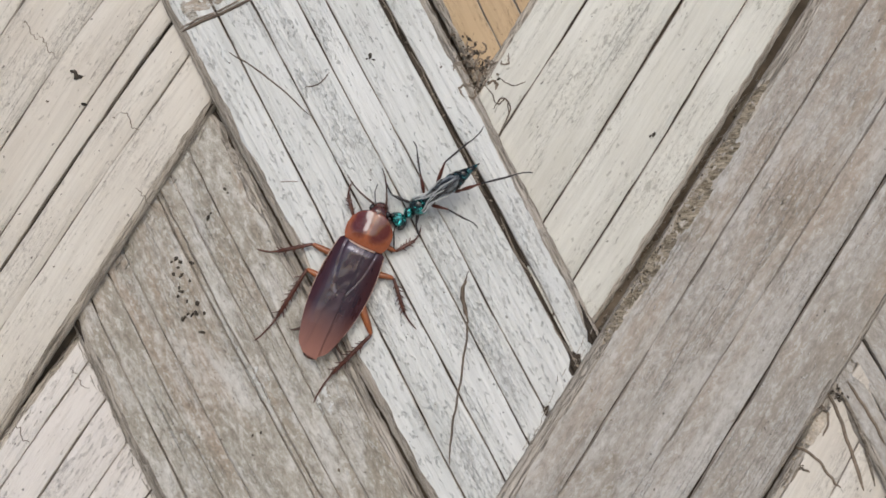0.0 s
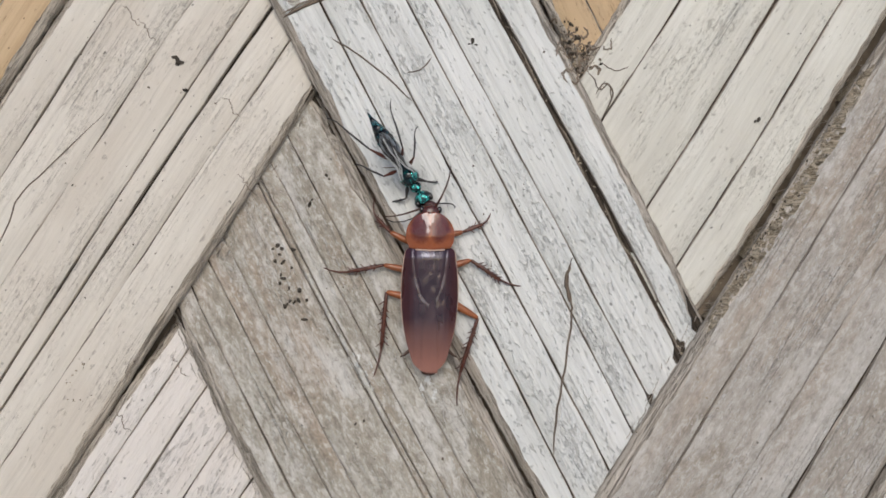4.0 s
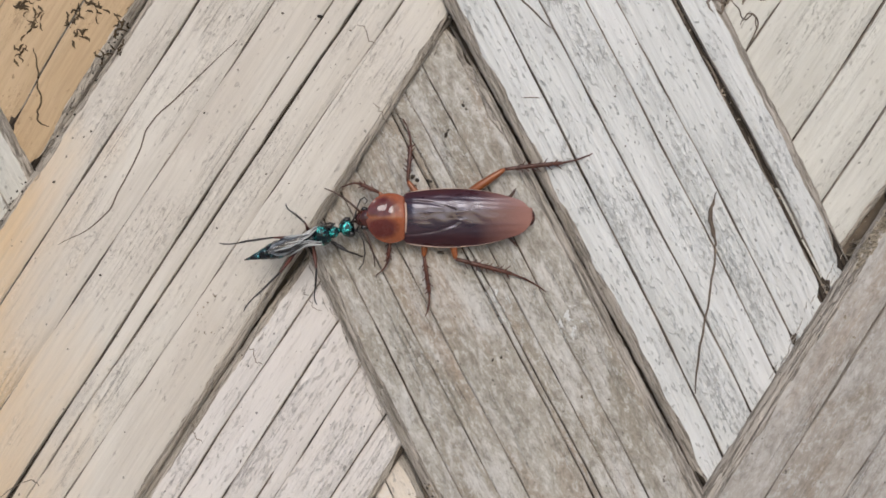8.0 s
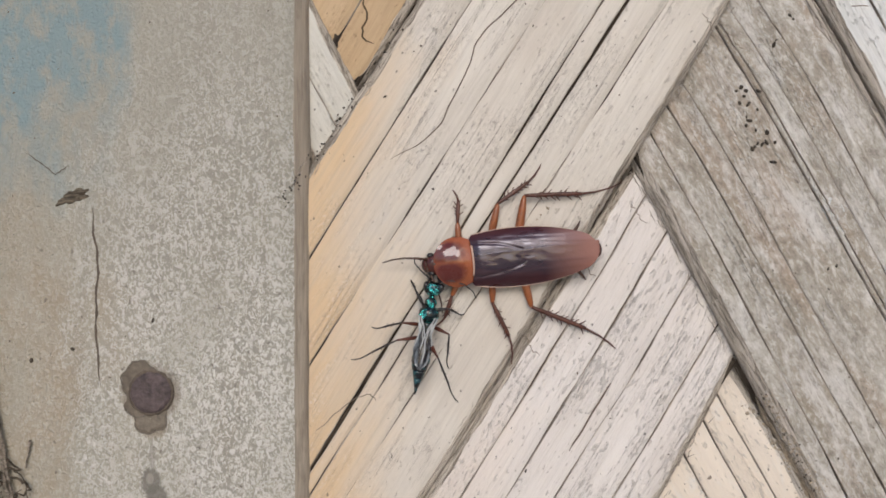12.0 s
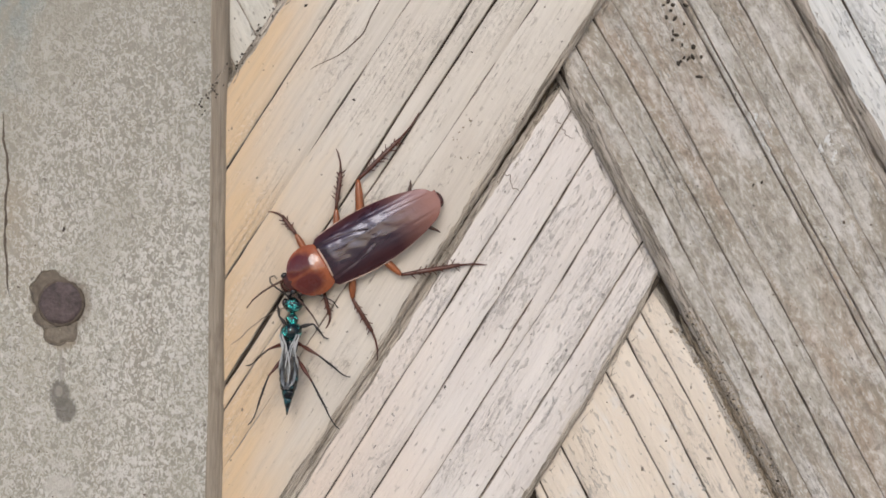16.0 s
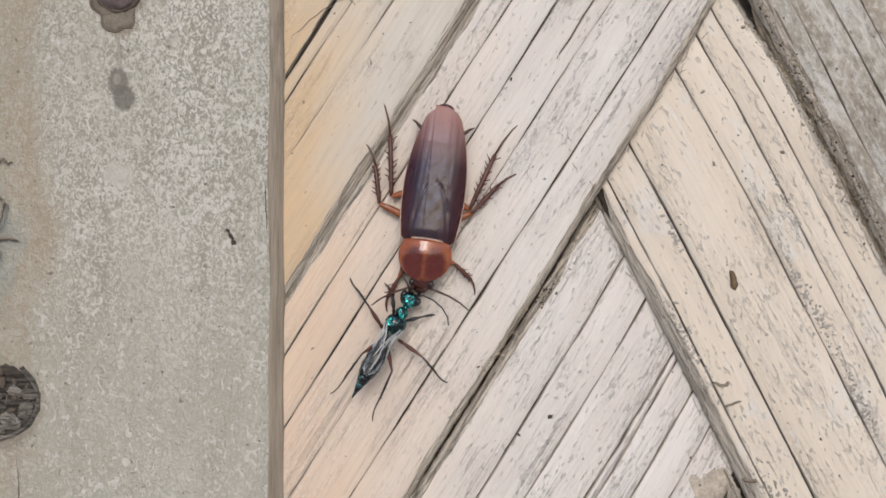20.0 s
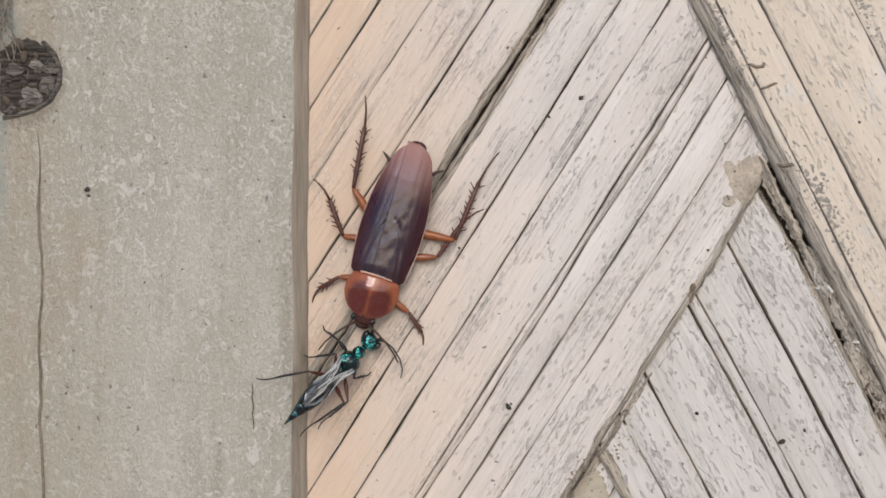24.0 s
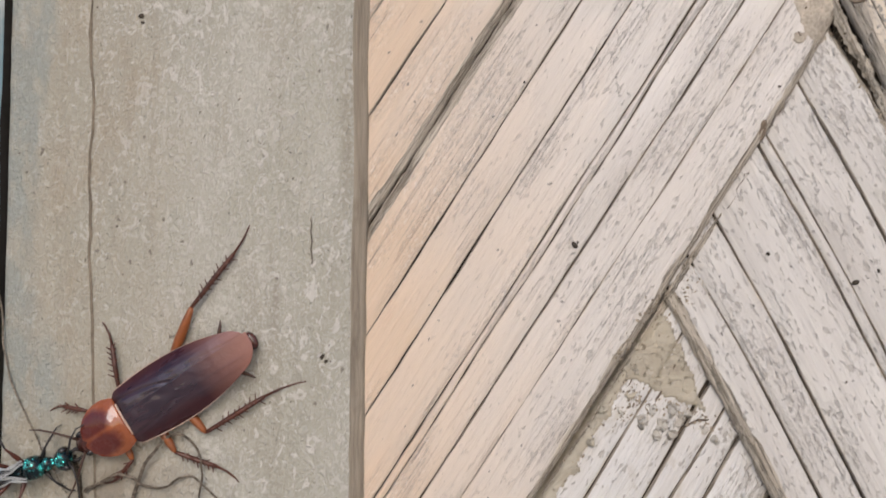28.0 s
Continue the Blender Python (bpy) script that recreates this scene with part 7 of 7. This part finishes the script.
    walk(femur, hip_rows(((0, 2.8, -2.5, -77), (1, 2.6, -1.8, -71), (2, 2.6, -2.1, -68), (5, 3.7, -2.8, -81), (6, 3.4, -4.5, -101), (7, 0.3, -8.0, -127), (8, 3.2, -2.4, -54), (9, 3.8, -3.0, -81), (10, 2.0, -4.2, -128), (11, 3.4, -4.3, -106), (14, 1.6, -7.2, -118), (15, 0.6, -7.3, -124), (16, 3.9, -2.7, -118), (17, 4.1, -5.1, -92), (18, 3.8, -1.7, -85), (19, 1.5, -0.6, -56), (20, 4.0, -4.1, -108), (21, 2.6, -1.5, -61), (22, 1.0, -5.8, -142), (25, 1.7, -0.6, -61), (26, 5.1, -2.0, -120), (27, 3.6, -2.0, -81), (28, 2.2, -0.4, -50))))
    walk(shin, leg_rows((7.2, 0, 0), ((0, -2, 5, -60), (1, -2, 5, -60), (2, -2, 5, -59), (5, -2, 6, -36), (6, -1, 6, -18), (7, -1, 6, -21), (8, -2, 6, -41), (9, -2, 6, -36), (10, -1, 6, -18), (11, -2, 5, -49), (14, -1, 6, -13), (15, -0, 6, -5), (16, -0, 6, -8), (17, -2, 6, -46), (18, -3, 5, -65), (19, -3, 5, -62), (20, -2, 5, -58), (21, -3, 5, -61), (22, -2, 6, -32), (25, -3, 5, -70), (26, -0, 6, -8), (27, -3, 5, -65), (28, -3, 5, -61))))
    femur, shin = ROACH_LEGS["r3"]
    walk(femur, hip_rows(((0, -2.4, -3.5, -135), (1, -2.3, -3.4, -136), (2, -1.7, -1.5, -122), (5, -2.9, -2.6, -117), (6, -2.3, -1.9, -96), (7, -2.3, -1.0, -88), (8, -5.7, -5.3, -147), (9, -4.6, -4.4, -139), (10, -2.9, 1.0, -71), (11, -2.3, -1.6, -87), (14, -3.0, -4.3, -127), (15, -3.0, -3.3, -136), (16, -2.3, -3.2, -116), (17, -7.5, -5.5, -159), (18, -2.4, 0.1, -84), (19, -0.9, -1.0, -113), (20, -3.8, 0.6, -68), (21, -5.4, -5.5, -146), (22, -0.3, -0.5, -123), (25, -3.0, -5.0, -136), (26, -5.3, -7.3, -139), (27, -2.0, -2.1, -117), (28, -5.0, -5.5, -143))))
    walk(shin, leg_rows((10, 0, 0), ((0, -3, 4, -64), (1, -3, 4, -64), (2, -3, 4, -73), (5, -3, 3, -80), (6, -3, 3, -84), (7, -3, 3, -81), (8, -1, 5, -27), (9, -1, 5, -31), (10, -3, 3, -91), (11, -3, 3, -88), (14, -2, 5, -53), (15, -2, 5, -44), (16, -2, 5, -49), (17, -1, 6, -12), (18, -3, 4, -77), (19, -3, 4, -73), (20, -3, 2, -103), (21, -1, 5, -30), (22, -2, 5, -55), (25, -1, 6, -23), (26, -0, 6, -4), (27, -3, 4, -64), (28, -1, 6, -16))))
    for side, rows in ((-1, ((0, 28), (1, 25), (2, -23), (4.5, -22), (5, -10), (6, -11), (7, -24), (8, -37), (9, -35), (10, -37), (11, -12), (13.5, 3), (14, 9), (15, -27), (16, 4), (17, -21), (18, -45), (19, -45), (20, -61), (21, -53), (22, -31), (24.5, -44), (25, -80), (28, -45))), (1, ((0, 72), (1, 61), (2, 57), (4.5, 112), (17, 102), (18, 104), (19, 71), (20, 72), (21, 81), (22, 74), (28, 40)))):
        walk(ROACH_FEELERS[side], [(t, pose(17.6 * MM, side * 1.2 * MM, 2.8 * MM, 0, 0, a)) for t, a in rows])
    # the wasp's legs: seconds, hip, turn and lift of the thigh; seconds, turn and drop of the shin
    femur, shin = WASP_LEGS["l1"]
    walk(femur, thigh_rows(((0, 5.8, 1.0, 50, 20), (0.5, 5.2, 0.4, 45, 53), (1, 5.8, 1.0, 44, 23), (1.5, 5.8, 1.0, 101, 50), (2, 5.9, 1.2, 66, 14), (2.5, 5.8, 1.0, 48, 46), (4.5, 5.9, 1.1, 43, 14), (5, 6.9, 1.4, 21, 14), (5.5, 7.0, 1.9, 35, 14), (6, 5.8, 1.0, 20, 18), (11, 5.8, 1.0, 14, 48), (11.5, 7.0, 1.8, 35, 14), (13.5, 6.3, 1.5, 45, 14), (14, 5.7, -0.0, 83, 53), (15, 5.9, 0.9, 129, 53), (15.5, 5.8, 1.0, 91, 26), (16, 5.8, 1.0, 41, 18), (16.5, 5.8, 1.0, 93, 36), (17, 5.8, 1.0, 81, 29), (17.5, 6.2, 1.8, 63, 14), (18.5, 5.8, 1.0, 47, 35), (19, 6.8, 2.0, 44, 14), (19.5, 6.3, 1.4, 38, 14), (20, 7.3, 2.0, 34, 14), (20.5, 6.1, 1.1, 25, 14), (21, 6.7, 1.5, 29, 14), (22, 5.9, 1.1, 38, 14), (22.5, 6.1, 1.4, 58, 14), (25, 5.8, 2.0, 90, 14), (25.5, 5.9, 1.1, 66, 14), (26, 6.1, 1.7, 68, 14), (27, 5.8, 1.0, 50, 20), (28, 5.8, 1.0, 50, 20))))
    walk(shin, shin_rows(2.9, ((0, 20, 5, 32), (0.5, 53, 60, 57), (1, 23, -38, 36), (1.5, 50, 8, 55), (2, 14, 22, 30), (2.5, 46, -30, 52), (4.5, 14, 10, 30), (5, 14, 16, 30), (5.5, 14, 7, 30), (6, 18, 148, 32), (11, 48, 10, 53), (11.5, 14, -10, 30), (13.5, 14, 4, 30), (14, 53, -34, 57), (15, 53, -64, 57), (15.5, 26, -31, 38), (16, 18, -23, 33), (16.5, 36, -66, 45), (17, 29, -19, 41), (17.5, 14, 26, 30), (18.5, 35, -18, 44), (19, 14, -10, 30), (19.5, 14, 4, 30), (20, 14, 26, 30), (20.5, 14, -4, 30), (21, 14, 31, 30), (22, 14, 4, 30), (22.5, 14, 15, 30), (25, 14, 3, 30), (25.5, 14, 27, 30), (26, 14, 46, 30), (27, 20, 5, 32), (28, 20, 5, 32))))
    femur, shin = WASP_LEGS["l2"]
    walk(femur, thigh_rows(((0, 2.3, 1.3, 135, 14), (0.5, 2.4, 1.2, 95, 29), (1, 2.4, 1.2, 144, 27), (1.5, 2.4, 1.2, 101, 29), (2, 2.4, 1.1, 112, 53), (2.5, 2.4, 1.2, 120, 34), (4.5, 2.8, 0.9, 136, 53), (5, 2.7, 0.5, 116, 53), (5.5, 2.4, 1.2, 114, 46), (6, 2.0, 1.6, 136, 14), (6.5, 2.4, 1.2, 124, 43), (7, 2.4, 1.2, 113, 47), (7.5, 2.4, 1.2, 123, 29), (8, 2.5, 0.8, 107, 53), (8.5, 2.0, 0.1, 71, 53), (9, 2.4, 1.2, 111, 53), (9.5, 2.4, 1.2, 69, 44), (10, 2.4, 1.2, 105, 53), (10.5, 2.4, 1.2, 120, 33), (11, 2.4, 1.2, 104, 37), (11.5, 2.4, 1.2, 95, 38), (13.5, 1.9, 2.5, 110, 14), (14, 2.4, 1.2, 109, 40), (15, 2.4, 1.2, 148, 26), (15.5, 2.4, 1.2, 123, 18), (16, 2.4, 1.2, 121, 44), (16.5, 1.7, 2.4, 119, 14), (17, 2.4, 1.2, 139, 44), (18, 2.4, 1.2, 76, 21), (18.5, 2.2, 0.3, 75, 53), (19, 2.1, 1.8, 118, 14), (19.5, 2.4, 1.2, 99, 23), (20, 3.1, 2.7, 64, 14), (20.5, 2.4, 1.2, 100, 39), (21, 4.0, 2.7, 44, 14), (21.5, 2.4, 1.2, 64, 53), (22, 2.7, 1.8, 63, 14), (22.5, 2.4, 1.2, 99, 32), (24.5, 1.8, 0.7, 42, 53), (25, 2.4, 1.2, 84, 31), (25.5, 2.4, 1.4, 76, 14), (26, 2.4, 1.2, 76, 36), (26.3, 2.7, 2.3, 75, 14), (26.5, 2.7, 3.3, 81, 14), (26.7, 2.4, 1.2, 96, 44), (27, 2.4, 1.2, 122, 41), (28, 2.4, 1.2, 110, 30))))
    walk(shin, shin_rows(4.6, ((0, 14, -23, 20), (0.5, 29, 4, 29), (1, 27, -47, 27), (1.5, 29, 8, 29), (2, 53, -14, 41), (2.5, 34, 22, 32), (4.5, 53, -2, 41), (5, 53, 8, 41), (5.5, 46, 23, 37), (6, 14, 20, 20), (6.5, 43, 25, 36), (7, 47, 46, 38), (7.5, 29, 16, 28), (8, 53, 6, 41), (8.5, 53, -8, 41), (9, 53, 24, 41), (9.5, 44, -12, 37), (10, 53, 25, 41), (10.5, 33, 23, 31), (11, 37, 13, 33), (11.5, 38, 11, 33), (13.5, 14, 29, 20), (14, 40, 39, 34), (15, 26, 3, 27), (15.5, 18, -24, 22), (16, 44, 2, 37), (16.5, 14, 1, 20), (17, 44, 0, 37), (18, 21, 22, 24), (18.5, 53, -19, 41), (19, 14, 11, 20), (19.5, 23, 5, 25), (20, 14, 0, 20), (20.5, 39, 7, 34), (21, 14, 3, 20), (21.5, 53, -11, 41), (22, 14, -6, 20), (22.5, 32, 34, 30), (24.5, 53, 91, 41), (25, 31, 36, 29), (25.5, 14, 27, 20), (26, 36, 25, 32), (26.3, 14, -11, 20), (26.5, 14, -24, 20), (26.7, 44, -6, 36), (27, 41, 3, 35), (28, 30, 10, 28))))
    femur, shin = WASP_LEGS["l3"]
    walk(femur, thigh_rows(((0, -5.4, 2.5, 164, 14), (0.5, -0.4, 1.1, 165, 23), (1, -0.4, 1.1, 156, 23), (1.5, -0.4, 1.1, 155, 52), (2, -0.4, 1.1, 142, 43), (2.5, 0.1, 0.9, 154, 53), (4.5, 0.5, 0.6, 154, 53), (5, 0.5, -0.0, 129, 53), (5.5, -0.5, 1.2, 131, 14), (6, -1.1, 1.5, 152, 14), (6.5, 0.1, 0.5, 125, 53), (7, -0.5, 1.2, 138, 14), (7.5, -0.4, 1.1, 141, 38), (8, -0.4, 1.1, 163, 16), (8.5, -0.2, 0.7, 114, 53), (9, -0.4, 1.1, 131, 49), (9.5, -0.4, 1.1, 136, 14), (10, -0.4, 1.1, 135, 47), (10.5, -0.5, 1.2, 136, 14), (11, -0.6, 1.2, 145, 14), (11.5, -0.4, 1.1, 110, 24), (13.5, -0.4, 1.1, 122, 30), (14, -1.8, 2.0, 148, 14), (14.5, -0.4, 1.1, 138, 53), (15, 0.4, 0.7, 154, 53), (16, -0.4, 1.1, 147, 22), (16.5, -0.4, 1.1, 148, 32), (17, -1.6, 1.5, 161, 14), (17.5, -0.4, 1.1, 129, 38), (18, -0.4, 1.1, 129, 24), (18.5, -0.4, 1.1, 137, 42), (19, -0.8, 1.2, 160, 14), (19.5, -0.4, 1.1, 132, 52), (20, -0.4, 1.1, 156, 44), (20.5, -0.4, 1.1, 121, 48), (21, -0.4, 1.1, 129, 49), (21.5, -0.3, 1.0, 127, 53), (22, -0.4, 1.1, 139, 39), (22.5, 0.4, 0.2, 131, 53), (24.5, -0.4, 1.1, 120, 39), (25, -0.4, 1.1, 97, 33), (25.5, -0.4, 1.1, 87, 25), (26, -0.4, 1.2, 92, 14), (26.3, -1.4, 1.8, 143, 14), (26.5, -1.5, 2.0, 142, 14), (26.7, -0.4, 1.1, 145, 49), (27, -0.4, 1.1, 140, 30), (28, -0.4, 1.1, 140, 30))))
    walk(shin, shin_rows(5.5, ((0, 14, -5, 15), (0.5, 23, 1, 19), (1, 23, 4, 19), (1.5, 52, -9, 31), (2, 43, 12, 28), (2.5, 53, 9, 32), (4.5, 53, 7, 32), (5, 53, 19, 32), (5.5, 14, 24, 15), (6, 14, 29, 15), (6.5, 53, 52, 32), (7, 14, 18, 15), (7.5, 38, 24, 26), (8, 16, 6, 16), (8.5, 53, 40, 32), (9, 49, 38, 30), (9.5, 14, 27, 15), (10, 47, 34, 29), (10.5, 14, 12, 15), (11, 14, -2, 15), (11.5, 24, 7, 20), (13.5, 30, 19, 23), (14, 14, 28, 15), (14.5, 53, -1, 32), (15, 53, -1, 32), (16, 22, 12, 19), (16.5, 32, 21, 23), (17, 14, 29, 15), (17.5, 38, 50, 26), (18, 24, 31, 20), (18.5, 42, 24, 28), (19, 14, 3, 15), (19.5, 52, 22, 31), (20, 44, 18, 28), (20.5, 48, 27, 30), (21, 49, 30, 30), (21.5, 53, 8, 32), (22, 39, 28, 26), (22.5, 53, 8, 32), (24.5, 39, 34, 27), (25, 33, 71, 24), (25.5, 25, 87, 20), (26, 14, 96, 15), (26.3, 14, 28, 15), (26.5, 14, 6, 15), (26.7, 49, 22, 30), (27, 30, 20, 22), (28, 30, 20, 22))))
    femur, shin = WASP_LEGS["r1"]
    walk(femur, thigh_rows(((0, 7.0, -3.1, -60, 14), (1, 5.8, -0.8, -99, 53), (1.5, 6.4, -1.3, -29, 14), (2.5, 5.8, -1.0, -48, 14), (5, 6.5, -1.5, -37, 14), (7.5, 5.8, -1.1, -87, 14), (8, 7.3, -2.9, -52, 14), (8.5, 9.6, -3.3, -31, 14), (9, 6.8, -2.3, -52, 14), (10, 7.4, -2.6, -45, 14), (10.5, 5.8, -1.0, -62, 43), (11, 6.7, -2.1, -51, 14), (11.5, 5.9, -1.2, -57, 14), (13.5, 5.8, -1.0, -125, 51), (14, 5.8, -1.5, -86, 14), (14.5, 6.0, -2.5, -84, 14), (15, 5.8, -1.0, -59, 44), (15.5, 5.8, -1.0, -79, 33), (16, 5.9, -1.7, -79, 14), (16.5, 5.8, -1.0, -48, 49), (17, 5.5, -1.4, -122, 14), (17.5, 5.7, -1.7, -101, 14), (18, 6.0, -1.4, -61, 14), (18.5, 5.8, -1.0, -50, 46), (19, 6.1, -1.5, -62, 14), (19.5, 6.5, -1.3, -24, 14), (20, 6.7, -1.9, -46, 14), (20.5, 5.8, -1.0, -60, 28), (21, 7.1, -1.4, -18, 14), (22.5, 5.7, -0.9, -54, 53), (24.5, 5.1, -1.4, -148, 14), (25, 5.8, -1.1, -111, 14), (26, 5.6, 0.0, -78, 53), (26.7, 6.5, -1.8, -48, 14), (27, 5.8, -1.0, -55, 20), (28, 5.8, -1.0, -55, 20))))
    walk(shin, shin_rows(2.9, ((0, 14, -23, 30), (1, 53, 53, 57), (1.5, 14, 8, 30), (2.5, 14, -42, 30), (5, 14, -60, 30), (7.5, 14, 18, 30), (8, 14, 22, 30), (8.5, 14, 5, 30), (9, 14, -28, 30), (10, 14, -40, 30), (10.5, 43, -14, 50), (11, 14, -31, 30), (11.5, 14, -23, 30), (13.5, 51, -24, 56), (14, 14, -109, 30), (14.5, 14, -10, 30), (15, 44, 6, 50), (15.5, 33, -46, 43), (16, 14, -59, 30), (16.5, 49, -9, 54), (17, 14, -47, 30), (17.5, 14, -44, 30), (18, 14, -5, 30), (18.5, 46, 37, 52), (19, 14, -39, 30), (19.5, 14, 7, 30), (20, 14, 0, 30), (20.5, 28, 26, 40), (21, 14, 15, 30), (22.5, 53, 24, 57), (24.5, 14, 118, 30), (25, 14, 60, 30), (26, 53, 38, 57), (26.7, 14, -8, 30), (27, 20, -10, 32), (28, 20, -10, 32))))
    femur, shin = WASP_LEGS["r2"]
    walk(femur, thigh_rows(((0, 2.1, -1.8, -120, 14), (0.5, 2.4, -1.2, -108, 35), (1, 2.4, -1.2, -101, 36), (1.5, 2.4, -1.2, -102, 33), (2, 2.4, -1.2, -115, 41), (2.5, -0.1, -3.8, -134, 14), (4.5, 2.4, -1.2, -108, 50), (5, 1.6, -2.0, -132, 14), (6, 2.4, -1.2, -108, 35), (6.5, 1.3, -4.3, -110, 14), (7, 2.2, -2.3, -101, 14), (8.5, 2.1, -2.1, -106, 14), (9, 1.1, -3.8, -118, 14), (9.5, 2.4, -2.9, -91, 14), (10, 2.1, -2.8, -100, 14), (10.5, 1.5, -2.6, -123, 14), (11, 2.4, -2.9, -90, 14), (11.5, 2.4, -1.2, -99, 33), (13.5, 2.2, -1.5, -122, 14), (14, 2.4, -1.2, -133, 46), (14.5, 1.7, -1.5, -153, 14), (15, 2.4, -1.2, -122, 14), (16, 1.9, -2.2, -119, 14), (16.5, 2.4, -1.3, -106, 14), (17, 2.4, -1.2, -126, 51), (17.5, 2.4, -1.2, -132, 26), (18, 2.1, -1.9, -112, 14), (18.5, 2.3, -1.6, -98, 14), (19, 2.0, -2.1, -114, 14), (19.5, 2.0, -2.0, -115, 14), (20, 2.1, -3.6, -96, 14), (20.5, 2.3, -1.5, -100, 14), (21, 2.4, -1.2, -71, 25), (21.5, 2.0, -2.2, -111, 14), (22, 2.3, -1.4, -116, 14), (22.5, 1.9, -2.0, -123, 14), (24.5, 1.8, -1.9, -128, 14), (25, 1.7, -2.5, -119, 14), (25.5, 2.4, -1.2, -86, 34), (26, 2.4, -1.2, -81, 37), (26.3, 2.4, -1.3, -71, 14), (26.5, 2.5, -1.8, -77, 14), (26.7, 2.3, -2.2, -98, 14), (27, 2.4, -1.2, -110, 30), (28, 2.4, -1.2, -110, 30))))
    walk(shin, shin_rows(4.6, ((0, 14, 11, 20), (0.5, 35, 15, 32), (1, 36, -7, 33), (1.5, 33, -35, 31), (2, 41, -18, 35), (2.5, 14, 0, 20), (4.5, 50, -36, 40), (5, 14, -11, 20), (6, 35, -5, 32), (6.5, 14, -19, 20), (7, 14, -28, 20), (8.5, 14, 1, 20), (9, 14, -10, 20), (9.5, 14, -29, 20), (10, 14, -38, 20), (10.5, 14, -3, 20), (11, 14, -19, 20), (11.5, 33, -72, 31), (13.5, 14, -21, 20), (14, 46, -10, 37), (14.5, 14, 8, 20), (15, 14, -77, 20), (16, 14, -7, 20), (16.5, 14, 4, 20), (17, 51, 29, 40), (17.5, 26, -32, 27), (18, 14, -12, 20), (18.5, 14, -11, 20), (19, 14, 1, 20), (19.5, 14, -4, 20), (20, 14, -11, 20), (20.5, 14, -21, 20), (21, 25, 9, 26), (21.5, 14, -6, 20), (22, 14, -1, 20), (22.5, 14, -8, 20), (24.5, 14, -62, 20), (25, 14, -60, 20), (25.5, 34, -74, 31), (26, 37, -67, 33), (26.3, 14, -12, 20), (26.5, 14, 16, 20), (26.7, 14, 1, 20), (27, 30, -12, 28), (28, 30, -12, 28))))
    femur, shin = WASP_LEGS["r3"]
    walk(femur, thigh_rows(((0, -1.8, -1.9, -150, 14), (0.5, -0.4, -1.1, -140, 28), (1, -0.6, -1.3, -144, 14), (1.5, -0.4, -1.1, -142, 27), (2, -0.4, -1.1, -136, 53), (2.5, -0.0, -0.9, -152, 53), (4.5, -1.4, -1.7, -150, 14), (5, -1.0, -1.5, -144, 14), (5.5, -1.5, -1.6, -153, 14), (6, -4.3, -2.2, -163, 14), (6.5, -3.3, -2.2, -159, 14), (7, -0.4, -1.1, -146, 27), (7.5, -4.0, -2.9, -154, 14), (8.5, -0.4, -1.1, -136, 28), (9, -2.2, -2.3, -146, 14), (9.5, -3.6, -3.2, -147, 14), (10, -0.8, -1.4, -139, 14), (10.5, -3.9, -2.2, -163, 14), (11, -2.4, -2.2, -151, 14), (11.5, -0.4, -1.1, -135, 50), (13.5, -5.5, -1.4, -177, 14), (14, -0.4, -1.1, -134, 24), (14.5, -3.1, -1.8, -165, 14), (15, -0.4, -1.1, -148, 35), (15.5, -0.5, -1.2, -141, 14), (16, -1.4, -1.8, -143, 14), (16.5, -0.7, -1.2, -155, 14), (17, -0.6, -1.3, -142, 14), (17.5, -2.0, -2.0, -151, 14), (18, -0.4, -1.1, -130, 50), (18.5, -0.6, -1.3, -139, 14), (19, -2.7, -2.6, -147, 14), (19.5, -0.4, -1.1, -153, 45), (20, -0.4, -1.1, -139, 31), (20.5, -0.4, -1.1, -131, 30), (21, -0.4, -1.1, -123, 15), (21.5, -1.5, -1.6, -154, 14), (22, -2.4, -1.8, -161, 14), (22.5, -0.4, -1.1, -145, 14), (24.5, -0.4, -1.1, -107, 47), (25, -1.7, -1.5, -164, 14), (25.5, -1.2, -2.1, -126, 14), (26, -0.8, -2.2, -112, 14), (26.3, -0.9, -1.8, -128, 14), (26.7, -0.4, -1.1, -144, 18), (27, -0.4, -1.1, -140, 30), (28, -0.4, -1.1, -140, 30))))
    walk(shin, shin_rows(5.5, ((0, 14, -24, 15), (0.5, 28, -29, 22), (1, 14, -47, 15), (1.5, 27, -65, 21), (2, 53, -17, 32), (2.5, 53, -17, 32), (4.5, 14, -6, 15), (5, 14, -10, 15), (5.5, 14, -13, 15), (6, 14, 5, 15), (6.5, 14, 0, 15), (7, 27, -16, 21), (7.5, 14, -7, 15), (8.5, 28, -11, 22), (9, 14, -14, 15), (9.5, 14, -10, 15), (10, 14, -24, 15), (10.5, 14, -13, 15), (11, 14, -9, 15), (11.5, 50, -6, 31), (13.5, 14, -9, 15), (14, 24, -9, 20), (14.5, 14, -12, 15), (15, 35, -60, 25), (15.5, 14, -17, 15), (16, 14, -8, 15), (16.5, 14, -6, 15), (17, 14, 2, 15), (17.5, 14, -5, 15), (18, 50, -20, 31), (18.5, 14, -13, 15), (19, 14, -6, 15), (19.5, 45, -5, 29), (20, 31, -34, 23), (20.5, 30, -26, 23), (21, 15, -19, 15), (21.5, 14, -6, 15), (22, 14, -20, 15), (22.5, 14, -15, 15), (24.5, 47, -90, 30), (25, 14, -8, 15), (25.5, 14, -76, 15), (26, 14, -84, 15), (26.3, 14, -20, 15), (26.7, 18, -12, 17), (27, 30, -18, 22), (28, 30, -18, 22))))


motions()
